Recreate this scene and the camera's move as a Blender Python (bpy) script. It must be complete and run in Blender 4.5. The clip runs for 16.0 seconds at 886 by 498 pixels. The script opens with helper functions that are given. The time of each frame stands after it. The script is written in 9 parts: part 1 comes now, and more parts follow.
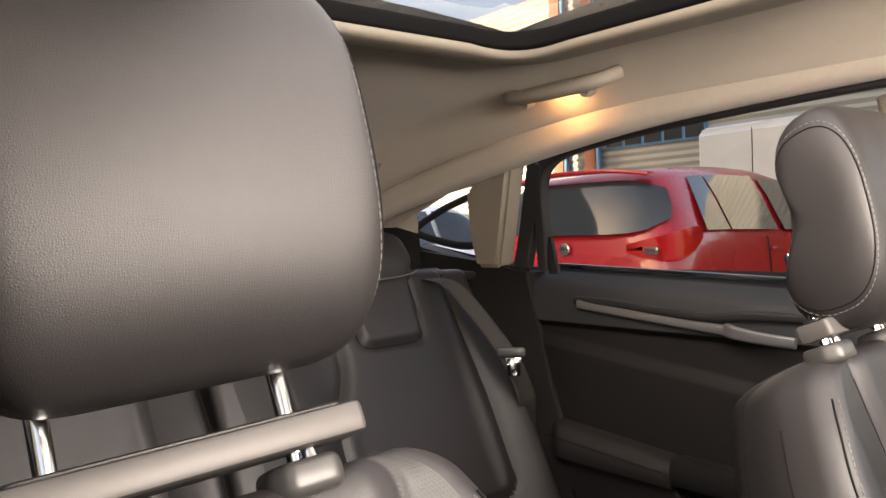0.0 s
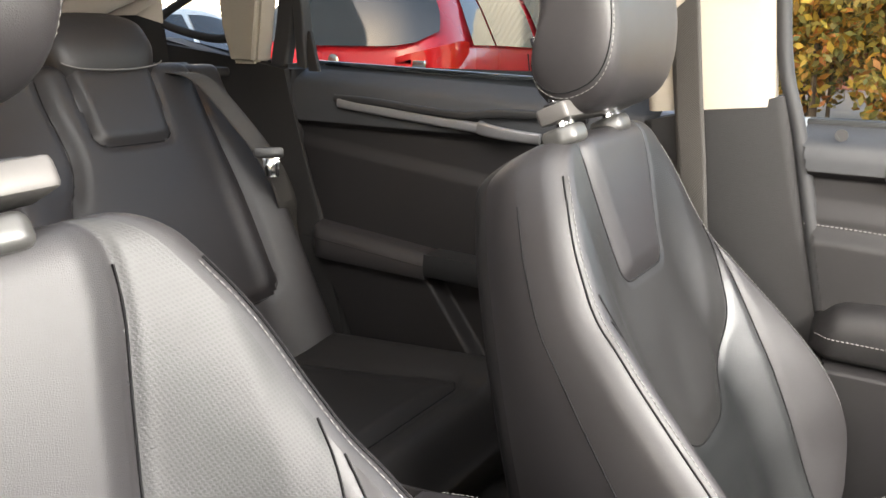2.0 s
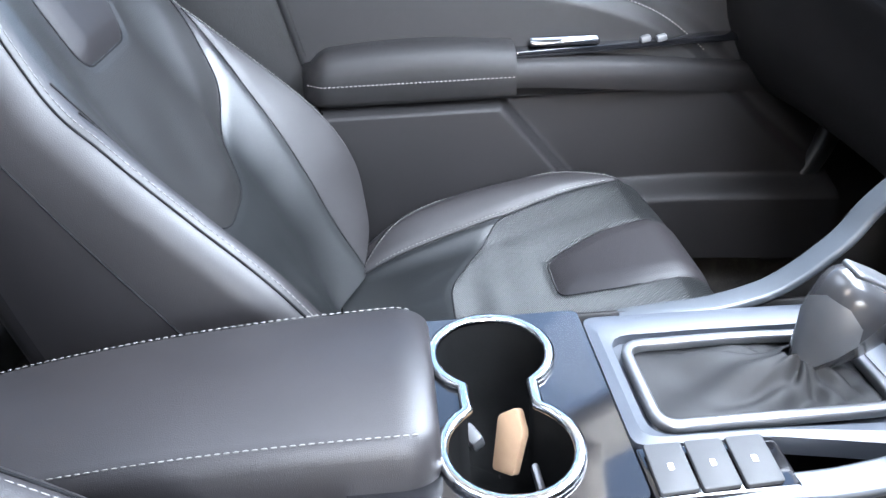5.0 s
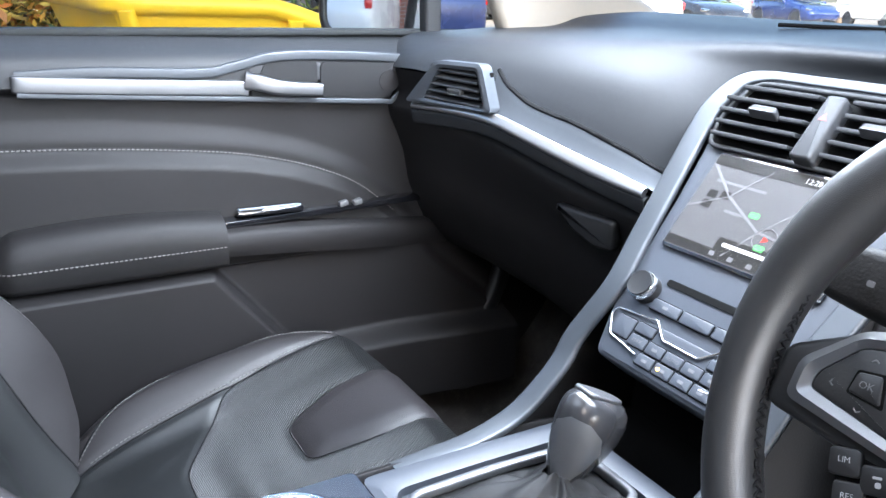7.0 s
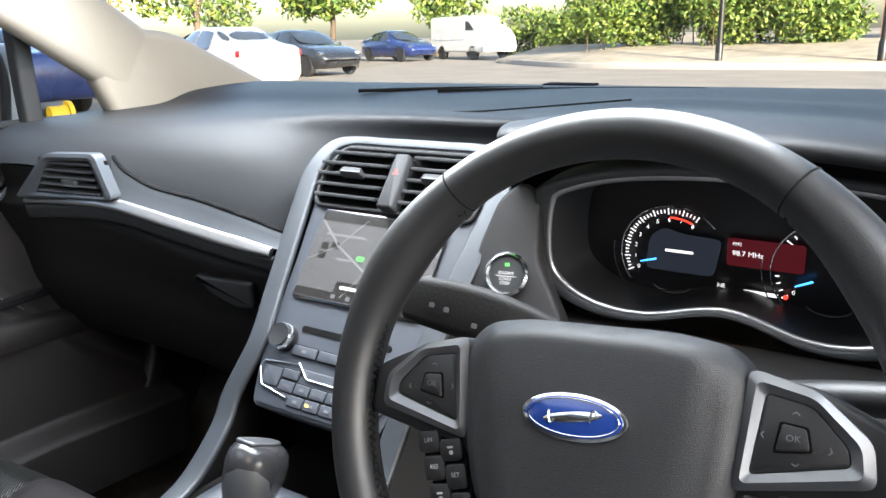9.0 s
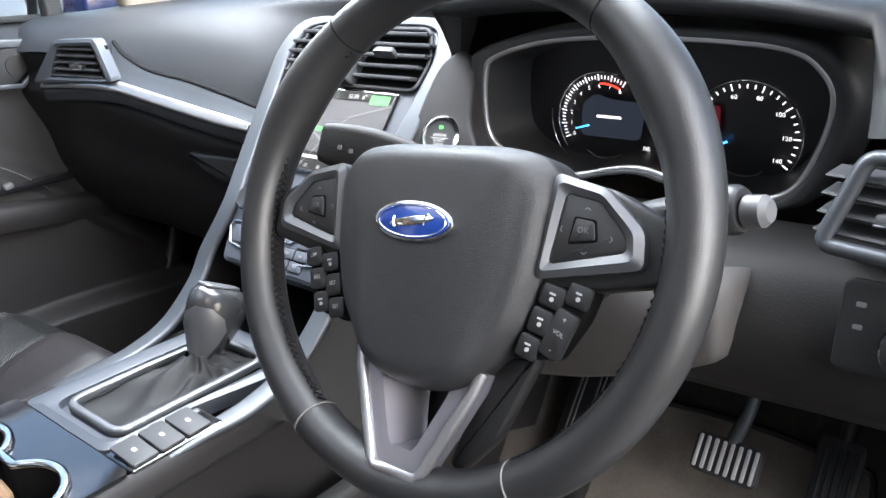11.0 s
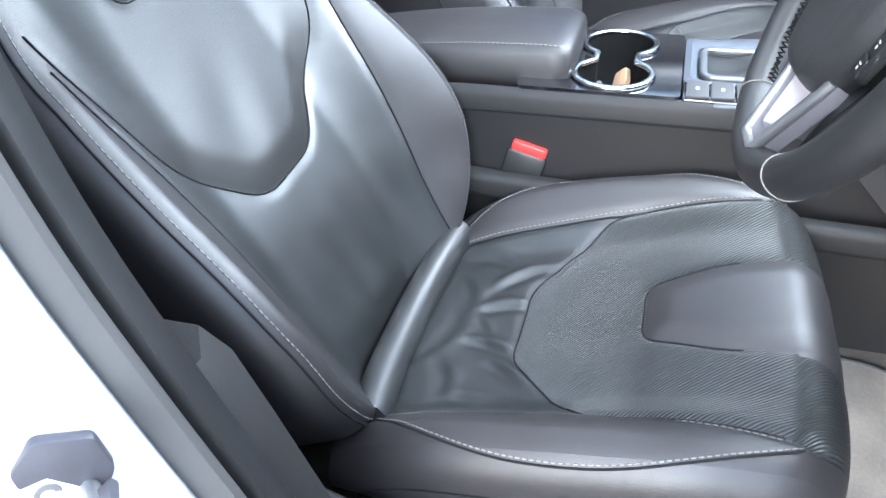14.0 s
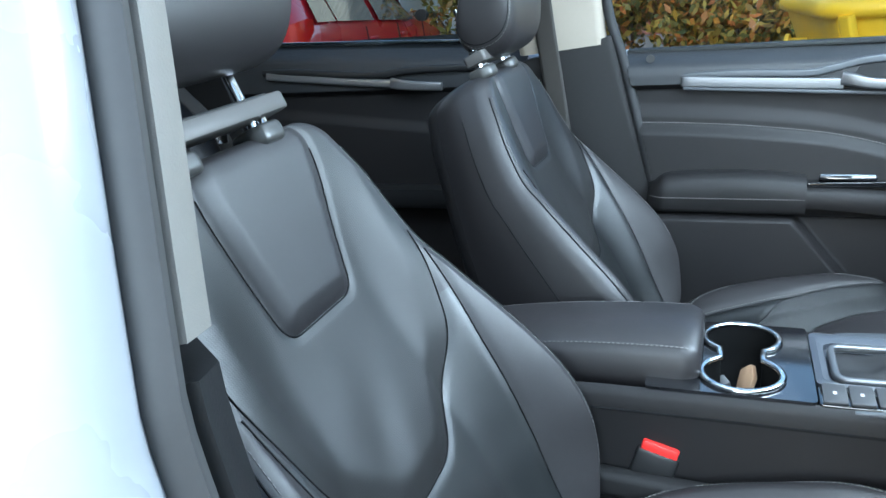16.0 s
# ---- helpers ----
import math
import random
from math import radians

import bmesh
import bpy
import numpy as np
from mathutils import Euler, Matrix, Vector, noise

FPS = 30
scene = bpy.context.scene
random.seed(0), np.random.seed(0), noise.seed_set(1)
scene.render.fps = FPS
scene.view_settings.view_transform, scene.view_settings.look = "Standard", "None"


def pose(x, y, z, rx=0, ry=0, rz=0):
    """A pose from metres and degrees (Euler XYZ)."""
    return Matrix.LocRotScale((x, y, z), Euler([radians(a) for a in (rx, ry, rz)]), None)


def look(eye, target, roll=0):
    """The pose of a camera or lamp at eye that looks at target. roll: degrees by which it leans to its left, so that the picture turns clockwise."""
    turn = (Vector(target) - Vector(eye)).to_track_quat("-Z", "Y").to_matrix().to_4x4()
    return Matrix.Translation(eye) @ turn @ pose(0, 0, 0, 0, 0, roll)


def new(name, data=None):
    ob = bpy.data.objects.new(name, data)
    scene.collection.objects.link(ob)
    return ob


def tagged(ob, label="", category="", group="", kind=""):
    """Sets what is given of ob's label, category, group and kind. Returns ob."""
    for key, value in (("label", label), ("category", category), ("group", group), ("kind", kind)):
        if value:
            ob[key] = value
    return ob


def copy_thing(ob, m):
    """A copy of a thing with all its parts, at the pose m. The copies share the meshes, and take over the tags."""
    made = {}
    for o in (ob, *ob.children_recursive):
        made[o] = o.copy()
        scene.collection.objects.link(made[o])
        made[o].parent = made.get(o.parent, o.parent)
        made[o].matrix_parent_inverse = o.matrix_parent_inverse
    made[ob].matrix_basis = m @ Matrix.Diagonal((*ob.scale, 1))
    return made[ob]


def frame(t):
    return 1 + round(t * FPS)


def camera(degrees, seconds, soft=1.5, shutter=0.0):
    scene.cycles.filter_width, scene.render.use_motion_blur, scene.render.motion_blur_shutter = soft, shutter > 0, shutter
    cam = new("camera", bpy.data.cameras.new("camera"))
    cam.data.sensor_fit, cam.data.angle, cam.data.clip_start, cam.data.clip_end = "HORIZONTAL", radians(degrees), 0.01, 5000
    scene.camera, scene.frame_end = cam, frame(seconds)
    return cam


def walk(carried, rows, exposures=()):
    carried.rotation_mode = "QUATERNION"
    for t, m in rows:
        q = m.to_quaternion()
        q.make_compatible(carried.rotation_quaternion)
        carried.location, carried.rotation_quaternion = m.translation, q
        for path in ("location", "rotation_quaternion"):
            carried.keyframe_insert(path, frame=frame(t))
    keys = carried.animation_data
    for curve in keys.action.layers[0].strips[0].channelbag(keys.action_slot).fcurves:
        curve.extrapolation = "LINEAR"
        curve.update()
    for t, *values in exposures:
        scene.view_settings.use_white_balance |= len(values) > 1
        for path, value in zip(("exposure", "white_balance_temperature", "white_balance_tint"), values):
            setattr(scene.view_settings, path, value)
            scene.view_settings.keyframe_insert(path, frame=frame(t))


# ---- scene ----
cam = camera(60.3, 16.0)
PATH = [
    (0, (0.582, 0.451, 1.164), (-0.69, -1.092, 1.104), -2.1),
    (0.5, (0.582, 0.437, 1.145), (-0.777, -1.006, 0.876), -0.9),
    (1, (0.572, 0.411, 1.131), (-0.861, -0.926, 0.73), -0.1),
    (1.5, (0.554, 0.427, 1.123), (-0.97, -0.776, 0.642), 0.5),
    (2, (0.544, 0.45, 1.117), (-1.061, -0.618, 0.584), 0.4),
    (2.5, (0.523, 0.468, 1.112), (-1.158, -0.442, 0.521), -0.1),
    (3, (0.508, 0.456, 1.104), (-1.258, -0.215, 0.448), -1.1),
    (3.5, (0.504, 0.439, 1.089), (-1.303, 0.048, 0.327), -1.8),
    (4, (0.464, 0.459, 1.05), (-1.312, 0.246, 0.155), -2.4),
    (4.2, (0.459, 0.469, 1.041), (-1.3, 0.311, 0.102), -2.7),
    (6.3, (0.458, 0.363, 1.052), (-1.24, 1.02, 0.222), 0.2),
    (6.5, (0.456, 0.354, 1.067), (-1.224, 1.105, 0.282), 0.7),
    (7, (0.452, 0.35, 1.074), (-1.167, 1.327, 0.424), 2.0),
    (7.5, (0.464, 0.332, 1.099), (-1.049, 1.501, 0.511), 1.5),
    (8, (0.481, 0.313, 1.108), (-0.904, 1.645, 0.553), 0.3),
    (8.5, (0.503, 0.326, 1.124), (-0.705, 1.822, 0.574), -1.0),
    (9, (0.542, 0.313, 1.122), (-0.506, 1.929, 0.584), -1.4),
    (9.2, (0.561, 0.315, 1.123), (-0.439, 1.962, 0.586), -1.4),
    (11.3, (0.754, 0.337, 1.042), (-0.515, 1.676, 0.268), -3.0),
    (11.5, (0.79, 0.376, 1.029), (-0.605, 1.559, 0.22), -2.9),
    (12, (0.876, 0.438, 1.022), (-0.727, 1.172, 0.078), 1.1),
    (12.5, (0.977, 0.476, 1.027), (-0.643, 0.804, -0.099), 4.8),
    (13, (1.042, 0.543, 1.021), (-0.534, 0.494, -0.209), 3.8),
    (13.5, (1.049, 0.581, 1.026), (-0.488, 0.262, -0.213), 0.3),
    (14, (1.026, 0.577, 1.034), (-0.534, 0.081, -0.115), -2.6),
    (14.5, (1.031, 0.569, 1.062), (-0.585, -0.049, 0.058), -4.0),
    (15, (1.044, 0.55, 1.087), (-0.618, -0.165, 0.236), -4.7),
    (15.5, (1.046, 0.526, 1.113), (-0.658, -0.245, 0.404), -4.8),
    (16, (1.026, 0.494, 1.128), (-0.743, -0.213, 0.519), -4.4),
]
EXPOSURES = [(0, 2.68, 8900, 24), (0.6, 2.95, 8300, 16), (2.0, 3.36, 7900, 16), (3.5, 3.55, 6450, 14), (6.5, 3.17, 6000, 14), (8.0, 2.65, 6500, 14), (9.0, 2.52, 6700, 12), (11.5, 3.08, 6450, 14), (12.5, 3.48, 6150, 12), (13.5, 3.5, 5950, 12), (14.5, 3.20, 6050, 8), (16.0, 2.38, 5550, 2)]
walk(cam, [(t, look(eye, target, roll)) for t, eye, target, roll in PATH], EXPOSURES)  # in PATH])

# ---- world and sun ----
SUN_AZ, SUN_EL = radians(-33), radians(18)
world = bpy.data.worlds.new("sky")
scene.world = world
world.use_nodes = True
wn = world.node_tree
sky = wn.nodes.new("ShaderNodeTexSky")
sky.sky_type = "NISHITA"
sky.sun_disc = False
sky.sun_elevation = SUN_EL
sky.sun_rotation = math.pi / 2 - SUN_AZ
sky.dust_density, sky.air_density = 2.5, 1.0
wn.links.new(sky.outputs[0], wn.nodes["Background"].inputs[0])
wn.nodes["Background"].inputs[1].default_value = 0.12
sun = new("sun", bpy.data.lights.new("sun", "SUN"))
sun.data.energy, sun.data.angle, sun.data.color = 4.0, radians(0.6), (1.0, 0.92, 0.79)
sun.matrix_world = look((0, 0, 0), (-math.cos(SUN_AZ) * math.cos(SUN_EL), -math.sin(SUN_AZ) * math.cos(SUN_EL), -math.sin(SUN_EL)))


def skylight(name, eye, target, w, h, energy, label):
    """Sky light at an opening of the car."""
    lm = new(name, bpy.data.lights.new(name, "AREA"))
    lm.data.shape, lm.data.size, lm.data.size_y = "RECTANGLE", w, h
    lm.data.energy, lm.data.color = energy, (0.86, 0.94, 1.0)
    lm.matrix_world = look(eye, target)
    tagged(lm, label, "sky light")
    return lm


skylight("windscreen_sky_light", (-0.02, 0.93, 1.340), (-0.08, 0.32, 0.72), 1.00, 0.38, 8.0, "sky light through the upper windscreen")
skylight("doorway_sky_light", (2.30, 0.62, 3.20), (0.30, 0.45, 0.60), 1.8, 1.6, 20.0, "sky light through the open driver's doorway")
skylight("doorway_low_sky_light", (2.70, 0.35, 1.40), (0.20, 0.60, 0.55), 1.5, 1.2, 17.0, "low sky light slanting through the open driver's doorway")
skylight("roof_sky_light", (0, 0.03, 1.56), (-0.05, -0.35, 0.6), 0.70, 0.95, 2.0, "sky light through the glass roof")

# ---- materials ----
MATS = {}


def nodes_of(name):
    m = bpy.data.materials.new(name)
    m.use_nodes = True
    MATS[name] = m
    return m, m.node_tree.nodes, m.node_tree.links, m.node_tree.nodes["Principled BSDF"]


def surface(name, color, rough=0.5, metal=0.0, grain=0.0, scale=400.0, vary=0.15, vscale=6.0, kind="noise", spec=0.5, rvary=0.12, coat=0.0, sheen=0.0, dirt=0.0, ribs=0.0, ribscale=300.0, perf=0.0, coords="Object"):
    """A plain surface with fine relief, colour drift at two scales and roughness drift."""
    m, n, l, p = nodes_of(name)
    tc = n.new("ShaderNodeTexCoord")
    big = n.new("ShaderNodeTexNoise")
    big.inputs["Scale"].default_value, big.inputs["Detail"].default_value = vscale, 5
    l.new(tc.outputs[coords], big.inputs["Vector"])
    fine = n.new("ShaderNodeTexNoise")
    fine.inputs["Scale"].default_value, fine.inputs["Detail"].default_value = vscale * 22, 3
    l.new(tc.outputs[coords], fine.inputs["Vector"])
    mixv = n.new("ShaderNodeMath")
    mixv.operation = "MULTIPLY_ADD"
    l.new(fine.outputs[0], mixv.inputs[0])
    mixv.inputs[1].default_value = 0.35
    l.new(big.outputs[0], mixv.inputs[2])
    ramp = n.new("ShaderNodeMapRange")
    ramp.inputs["From Min"].default_value, ramp.inputs["From Max"].default_value = 0.35, 1.0
    ramp.inputs["To Min"].default_value, ramp.inputs["To Max"].default_value = 1 - vary, 1 + vary
    l.new(mixv.outputs[0], ramp.inputs[0])
    hsv = n.new("ShaderNodeHueSaturation")
    hsv.inputs["Color"].default_value = (*color, 1)
    l.new(ramp.outputs[0], hsv.inputs["Value"])
    out = hsv.outputs[0]
    if dirt:
        spots = n.new("ShaderNodeTexNoise")
        spots.inputs["Scale"].default_value, spots.inputs["Detail"].default_value = vscale * 3.3, 8
        l.new(tc.outputs[coords], spots.inputs["Vector"])
        cut = n.new("ShaderNodeMapRange")
        cut.inputs["From Min"].default_value, cut.inputs["From Max"].default_value = 0.52, 0.75
        l.new(spots.outputs[0], cut.inputs[0])
        mx = n.new("ShaderNodeMix")
        mx.data_type = "RGBA"
        l.new(out, mx.inputs[6])
        mx.inputs[7].default_value = (0.16, 0.14, 0.12, 1)
        sc = n.new("ShaderNodeMath")
        sc.operation = "MULTIPLY"
        sc.inputs[1].default_value = dirt
        l.new(cut.outputs[0], sc.inputs[0])
        l.new(sc.outputs[0], mx.inputs[0])
        out = mx.outputs[2]
    l.new(out, p.inputs["Base Color"])
    rr = n.new("ShaderNodeMapRange")
    rr.inputs["To Min"].default_value, rr.inputs["To Max"].default_value = max(0.02, rough - rvary), min(1, rough + rvary)
    l.new(big.outputs[0], rr.inputs[0])
    l.new(rr.outputs[0], p.inputs["Roughness"])
    p.inputs["Metallic"].default_value = metal
    p.inputs["Specular IOR Level"].default_value = spec
    p.inputs["Coat Weight"].default_value = coat
    p.inputs["Coat Roughness"].default_value = 0.06
    if sheen:
        p.inputs["Sheen Weight"].default_value = sheen
        p.inputs["Sheen Roughness"].default_value = 0.5
    height = None
    if grain:
        if kind == "voronoi":
            tex = n.new("ShaderNodeTexVoronoi")
            tex.feature = "DISTANCE_TO_EDGE"
        else:
            tex = n.new("ShaderNodeTexNoise")
            tex.inputs["Detail"].default_value = 3
        tex.inputs["Scale"].default_value = scale
        l.new(tc.outputs[coords], tex.inputs["Vector"])
        b = n.new("ShaderNodeBump")
        b.inputs["Strength"].default_value, b.inputs["Distance"].default_value = min(1.0, grain), 0.0008
        l.new(tex.outputs[0], b.inputs["Height"])
        height = b
    if ribs:
        wv = n.new("ShaderNodeTexWave")
        wv.inputs["Scale"].default_value = ribscale
        wv.bands_direction = "DIAGONAL"
        mp = n.new("ShaderNodeMapping")
        mp.inputs["Scale"].default_value = (1.0, 1.0, 0.0)
        l.new(tc.outputs["UV"], mp.inputs["Vector"])
        l.new(mp.outputs[0], wv.inputs["Vector"])
        gap = n.new("ShaderNodeMapRange")
        gap.inputs["To Min"].default_value, gap.inputs["To Max"].default_value = 1 - 0.5 * ribs, 1 + 0.2 * ribs
        l.new(wv.outputs[0], gap.inputs[0])
        tone = n.new("ShaderNodeHueSaturation")
        l.new(out, tone.inputs["Color"])
        l.new(gap.outputs[0], tone.inputs["Value"])
        out = tone.outputs[0]
        l.new(out, p.inputs["Base Color"])
        b2 = n.new("ShaderNodeBump")
        b2.inputs["Strength"].default_value, b2.inputs["Distance"].default_value = ribs, 0.0012
        l.new(wv.outputs[0], b2.inputs["Height"])
        if height:
            l.new(height.outputs[0], b2.inputs["Normal"])
        height = b2
    if perf:
        vo = n.new("ShaderNodeTexVoronoi")
        vo.inputs["Scale"].default_value, vo.inputs["Randomness"].default_value = perf, 0.0
        l.new(tc.outputs["UV"], vo.inputs["Vector"])
        hole = n.new("ShaderNodeMapRange")
        hole.inputs["From Min"].default_value, hole.inputs["From Max"].default_value = 0.22, 0.42
        l.new(vo.outputs[0], hole.inputs[0])
        tone = n.new("ShaderNodeHueSaturation")
        l.new(out, tone.inputs["Color"])
        pit = n.new("ShaderNodeMapRange")
        pit.inputs["To Min"].default_value = 0.62
        l.new(hole.outputs[0], pit.inputs[0])
        l.new(pit.outputs[0], tone.inputs["Value"])
        out = tone.outputs[0]
        l.new(out, p.inputs["Base Color"])
        b3 = n.new("ShaderNodeBump")
        b3.inputs["Strength"].default_value, b3.inputs["Distance"].default_value = 0.12, 0.0006
        l.new(hole.outputs[0], b3.inputs["Height"])
        if height:
            l.new(height.outputs[0], b3.inputs["Normal"])
        height = b3
    if height:
        l.new(height.outputs[0], p.inputs["Normal"])
    return m


def glow(name, color, strength):
    m, n, l, p = nodes_of(name)
    p.inputs["Base Color"].default_value = (*[c * 0.1 for c in color], 1)
    p.inputs["Emission Color"].default_value = (*color, 1)
    p.inputs["Emission Strength"].default_value = strength
    p.inputs["Roughness"].default_value = 0.45
    p.inputs["Specular IOR Level"].default_value = 0.2
    return m


def pane_material(name, tint, gloss=0.6):
    m, n, l, p = nodes_of(name)
    n.remove(p)
    tr = n.new("ShaderNodeBsdfTransparent")
    tr.inputs[0].default_value = (*tint, 1)
    gl = n.new("ShaderNodeBsdfGlossy")
    gl.inputs["Roughness"].default_value = 0.01
    fr = n.new("ShaderNodeLayerWeight")
    fr.inputs["Blend"].default_value = 0.5
    po = n.new("ShaderNodeMath")
    po.operation = "POWER"
    po.inputs[1].default_value = 4.0
    l.new(fr.outputs["Facing"], po.inputs[0])
    mu = n.new("ShaderNodeMath")
    mu.operation = "MULTIPLY_ADD"
    mu.inputs[1].default_value = gloss
    mu.inputs[2].default_value = 0.04 * gloss
    l.new(po.outputs[0], mu.inputs[0])
    mx = n.new("ShaderNodeMixShader")
    l.new(mu.outputs[0], mx.inputs[0])
    l.new(tr.outputs[0], mx.inputs[1])
    l.new(gl.outputs[0], mx.inputs[2])
    l.new(mx.outputs[0], n["Material Output"].inputs[0])
    return m


LEATHER = surface("black_leather", (0.0152, 0.0136, 0.0143), 0.46, grain=0.3, scale=750, kind="voronoi", vary=0.25, vscale=5, rvary=0.08, spec=0.48)
LEATHER_WORN = surface("worn_black_leather", (0.0066, 0.0074, 0.0077), 0.42, grain=0.25, scale=750, kind="voronoi", vary=0.25, vscale=9, rvary=0.12, spec=0.7)
LEATHER_RIB = surface("ribbed_black_leather", (0.0092, 0.0097, 0.0099), 0.42, spec=0.65, ribs=1.0, ribscale=150, grain=0.2, scale=900, vary=0.25, vscale=7, coords="UV")
LEATHER_PERF = surface("perforated_black_leather", (0.0138, 0.0134, 0.0132), 0.46, spec=0.42, perf=330, grain=0.2, scale=900, vary=0.25, vscale=7, coords="UV")
DOORPAD = surface("door_leatherette", (0.0112, 0.0106, 0.0109), 0.52, grain=0.4, scale=700, kind="voronoi", vary=0.2, vscale=5, rvary=0.06, spec=0.24)
PIPING = surface("dark_seam_thread", (0.008, 0.008, 0.0085), 0.9, spec=0.1)
THREAD = surface("pale_grey_thread", (0.1155, 0.1102, 0.1050), 0.7, vary=0.2, vscale=60)
DASH = surface("soft_dash_plastic", (0.0229, 0.0241, 0.0264), 0.48, spec=0.32, grain=0.5, scale=700, kind="voronoi", vary=0.12, vscale=4, rvary=0.06)
TRIM = surface("dark_door_plastic", (0.0094, 0.0086, 0.0089), 0.55, spec=0.24, grain=0.45, scale=650, kind="voronoi", vary=0.15, vscale=5, rvary=0.07)
TRIM_BROWN = surface("grained_black_plastic", (0.0120, 0.0114, 0.0114), 0.66, spec=0.25, grain=0.4, scale=500, vary=0.2, vscale=6)
HARD = surface("satin_black_plastic", (0.0096, 0.0096, 0.0101), 0.42, grain=0.15, scale=600, vary=0.15)
STACK = surface("dark_slate_plastic", (0.0367, 0.0413, 0.0505), 0.42, grain=0.15, scale=900, vary=0.1)
GLOSS = surface("piano_black_plastic", (0.006, 0.006, 0.007), 0.07, vary=0.1, rvary=0.03, coat=0.6)
ALU = surface("brushed_silver_trim", (0.1500, 0.1537, 0.1613), 0.40, metal=0.85, grain=0.08, scale=500, vary=0.06, rvary=0.06)
GREYTRIM = surface("satin_grey_trim", (0.0540, 0.0594, 0.0666), 0.42, metal=0.5, grain=0.06, scale=700, vary=0.08, rvary=0.05)
CHROME = surface("chrome", (0.62, 0.63, 0.64), 0.10, metal=1.0, vary=0.04, rvary=0.04)
BEIGE = surface("beige_headliner_cloth", (0.42, 0.37, 0.31), 0.9, grain=0.5, scale=900, vary=0.08, vscale=5, sheen=0.2)
PILLAR = surface("beige_pillar_plastic", (0.2635, 0.2295, 0.1870), 0.6, grain=0.3, scale=700, vary=0.06)
CARPET = surface("dark_grey_carpet", (0.0415, 0.0370, 0.0335), 0.95, spec=0.1, grain=1.0, scale=800, vary=0.6, vscale=13, sheen=0.2, dirt=0.22)
MATMAT = surface("grey_carpet_mat", (0.1305, 0.1107, 0.0928), 0.95, grain=1.0, scale=700, vary=0.55, vscale=11, sheen=0.2, dirt=0.35)
WEB = surface("woven_belt_webbing", (0.0282, 0.0251, 0.0220), 0.6, ribs=0.5, ribscale=160, vary=0.15, coords="UV")
RUBBER = surface("black_rubber", (0.0125, 0.0125, 0.0135), 0.7, vary=0.2, grain=0.2)
WHITE = surface("white_car_paint", (0.3638, 0.3715, 0.3870), 0.28, vary=0.03, rvary=0.04, coat=0.8)
BUCKLE_RED = surface("red_buckle_plastic", (0.75, 0.03, 0.025), 0.35, vary=0.05)
BADGE_BLUE = surface("blue_badge_enamel", (0.008, 0.03, 0.16), 0.15, vary=0.06, coat=0.5)
GLASS = pane_material("window_glass", (0.80, 0.83, 0.82))
REAR_GLASS = pane_material("lightly_tinted_glass", (0.55, 0.58, 0.57))
ROOF_GLASS = pane_material("tinted_roof_glass", (0.45, 0.47, 0.48))
SCREEN_GLASS = pane_material("display_cover_glass", (0.98, 0.98, 0.98), 0.10)

# ---- mesh helpers ----


def obj(name, me, material, parent=None, label="", smooth=True):
    ob = new(name, me)
    me.materials.append(material)
    if smooth:
        me.polygons.foreach_set("use_smooth", [True] * len(me.polygons))
    if parent:
        ob.parent = parent
    if label:
        ob["label"] = label
    return ob


def part(name, bm, material, parent=None, label="", smooth=True, sharp=40):
    """Links a bmesh as one mesh object under a thing or under a part."""
    me = bpy.data.meshes.new(name)
    bmesh.ops.recalc_face_normals(bm, faces=bm.faces)
    bm.to_mesh(me)
    bm.free()
    ob = obj(name, me, material, parent, label, smooth)
    if smooth and sharp:
        me.set_sharp_from_angle(angle=radians(sharp))
    return ob


def thing(name, label, category, group="", kind="", at=(0, 0, 0)):
    ob = new(name)
    ob.empty_display_size = 0.05
    ob.location = at
    return tagged(ob, label, category, group, kind)


def raw(name, verts, faces, material, parent=None, label="", uv=None, smooth=True, sharp=0):
    me = bpy.data.meshes.new(name)
    me.from_pydata([tuple(map(float, v)) for v in verts], [], faces)
    if uv is not None:
        layer = me.uv_layers.new(name="UVMap")
        idx = np.empty(len(me.loops), dtype=np.int32)
        me.loops.foreach_get("vertex_index", idx)
        layer.data.foreach_set("uv", np.asarray(uv, dtype=np.float32)[idx].ravel())
    me.update()
    ob = obj(name, me, material, parent, label, smooth)
    if sharp:
        me.set_sharp_from_angle(angle=radians(sharp))
    return ob


def crom(pts, n=10, closed=False):
    """A smooth line through points."""
    P = [np.array(p, float) for p in pts]
    m = len(P)
    out = []
    for i in range(m if closed else m - 1):
        p0, p1, p2, p3 = (P[(i - 1) % m], P[i], P[(i + 1) % m], P[(i + 2) % m]) if closed else (P[max(i - 1, 0)], P[i], P[i + 1], P[min(i + 2, m - 1)])
        for k in range(n):
            t = k / n
            out.append(0.5 * (2 * p1 + (p2 - p0) * t + (2 * p0 - 5 * p1 + 4 * p2 - p3) * t * t + (3 * p1 - p0 - 3 * p2 + p3) * t ** 3))
    if not closed:
        out.append(P[-1])
    return out


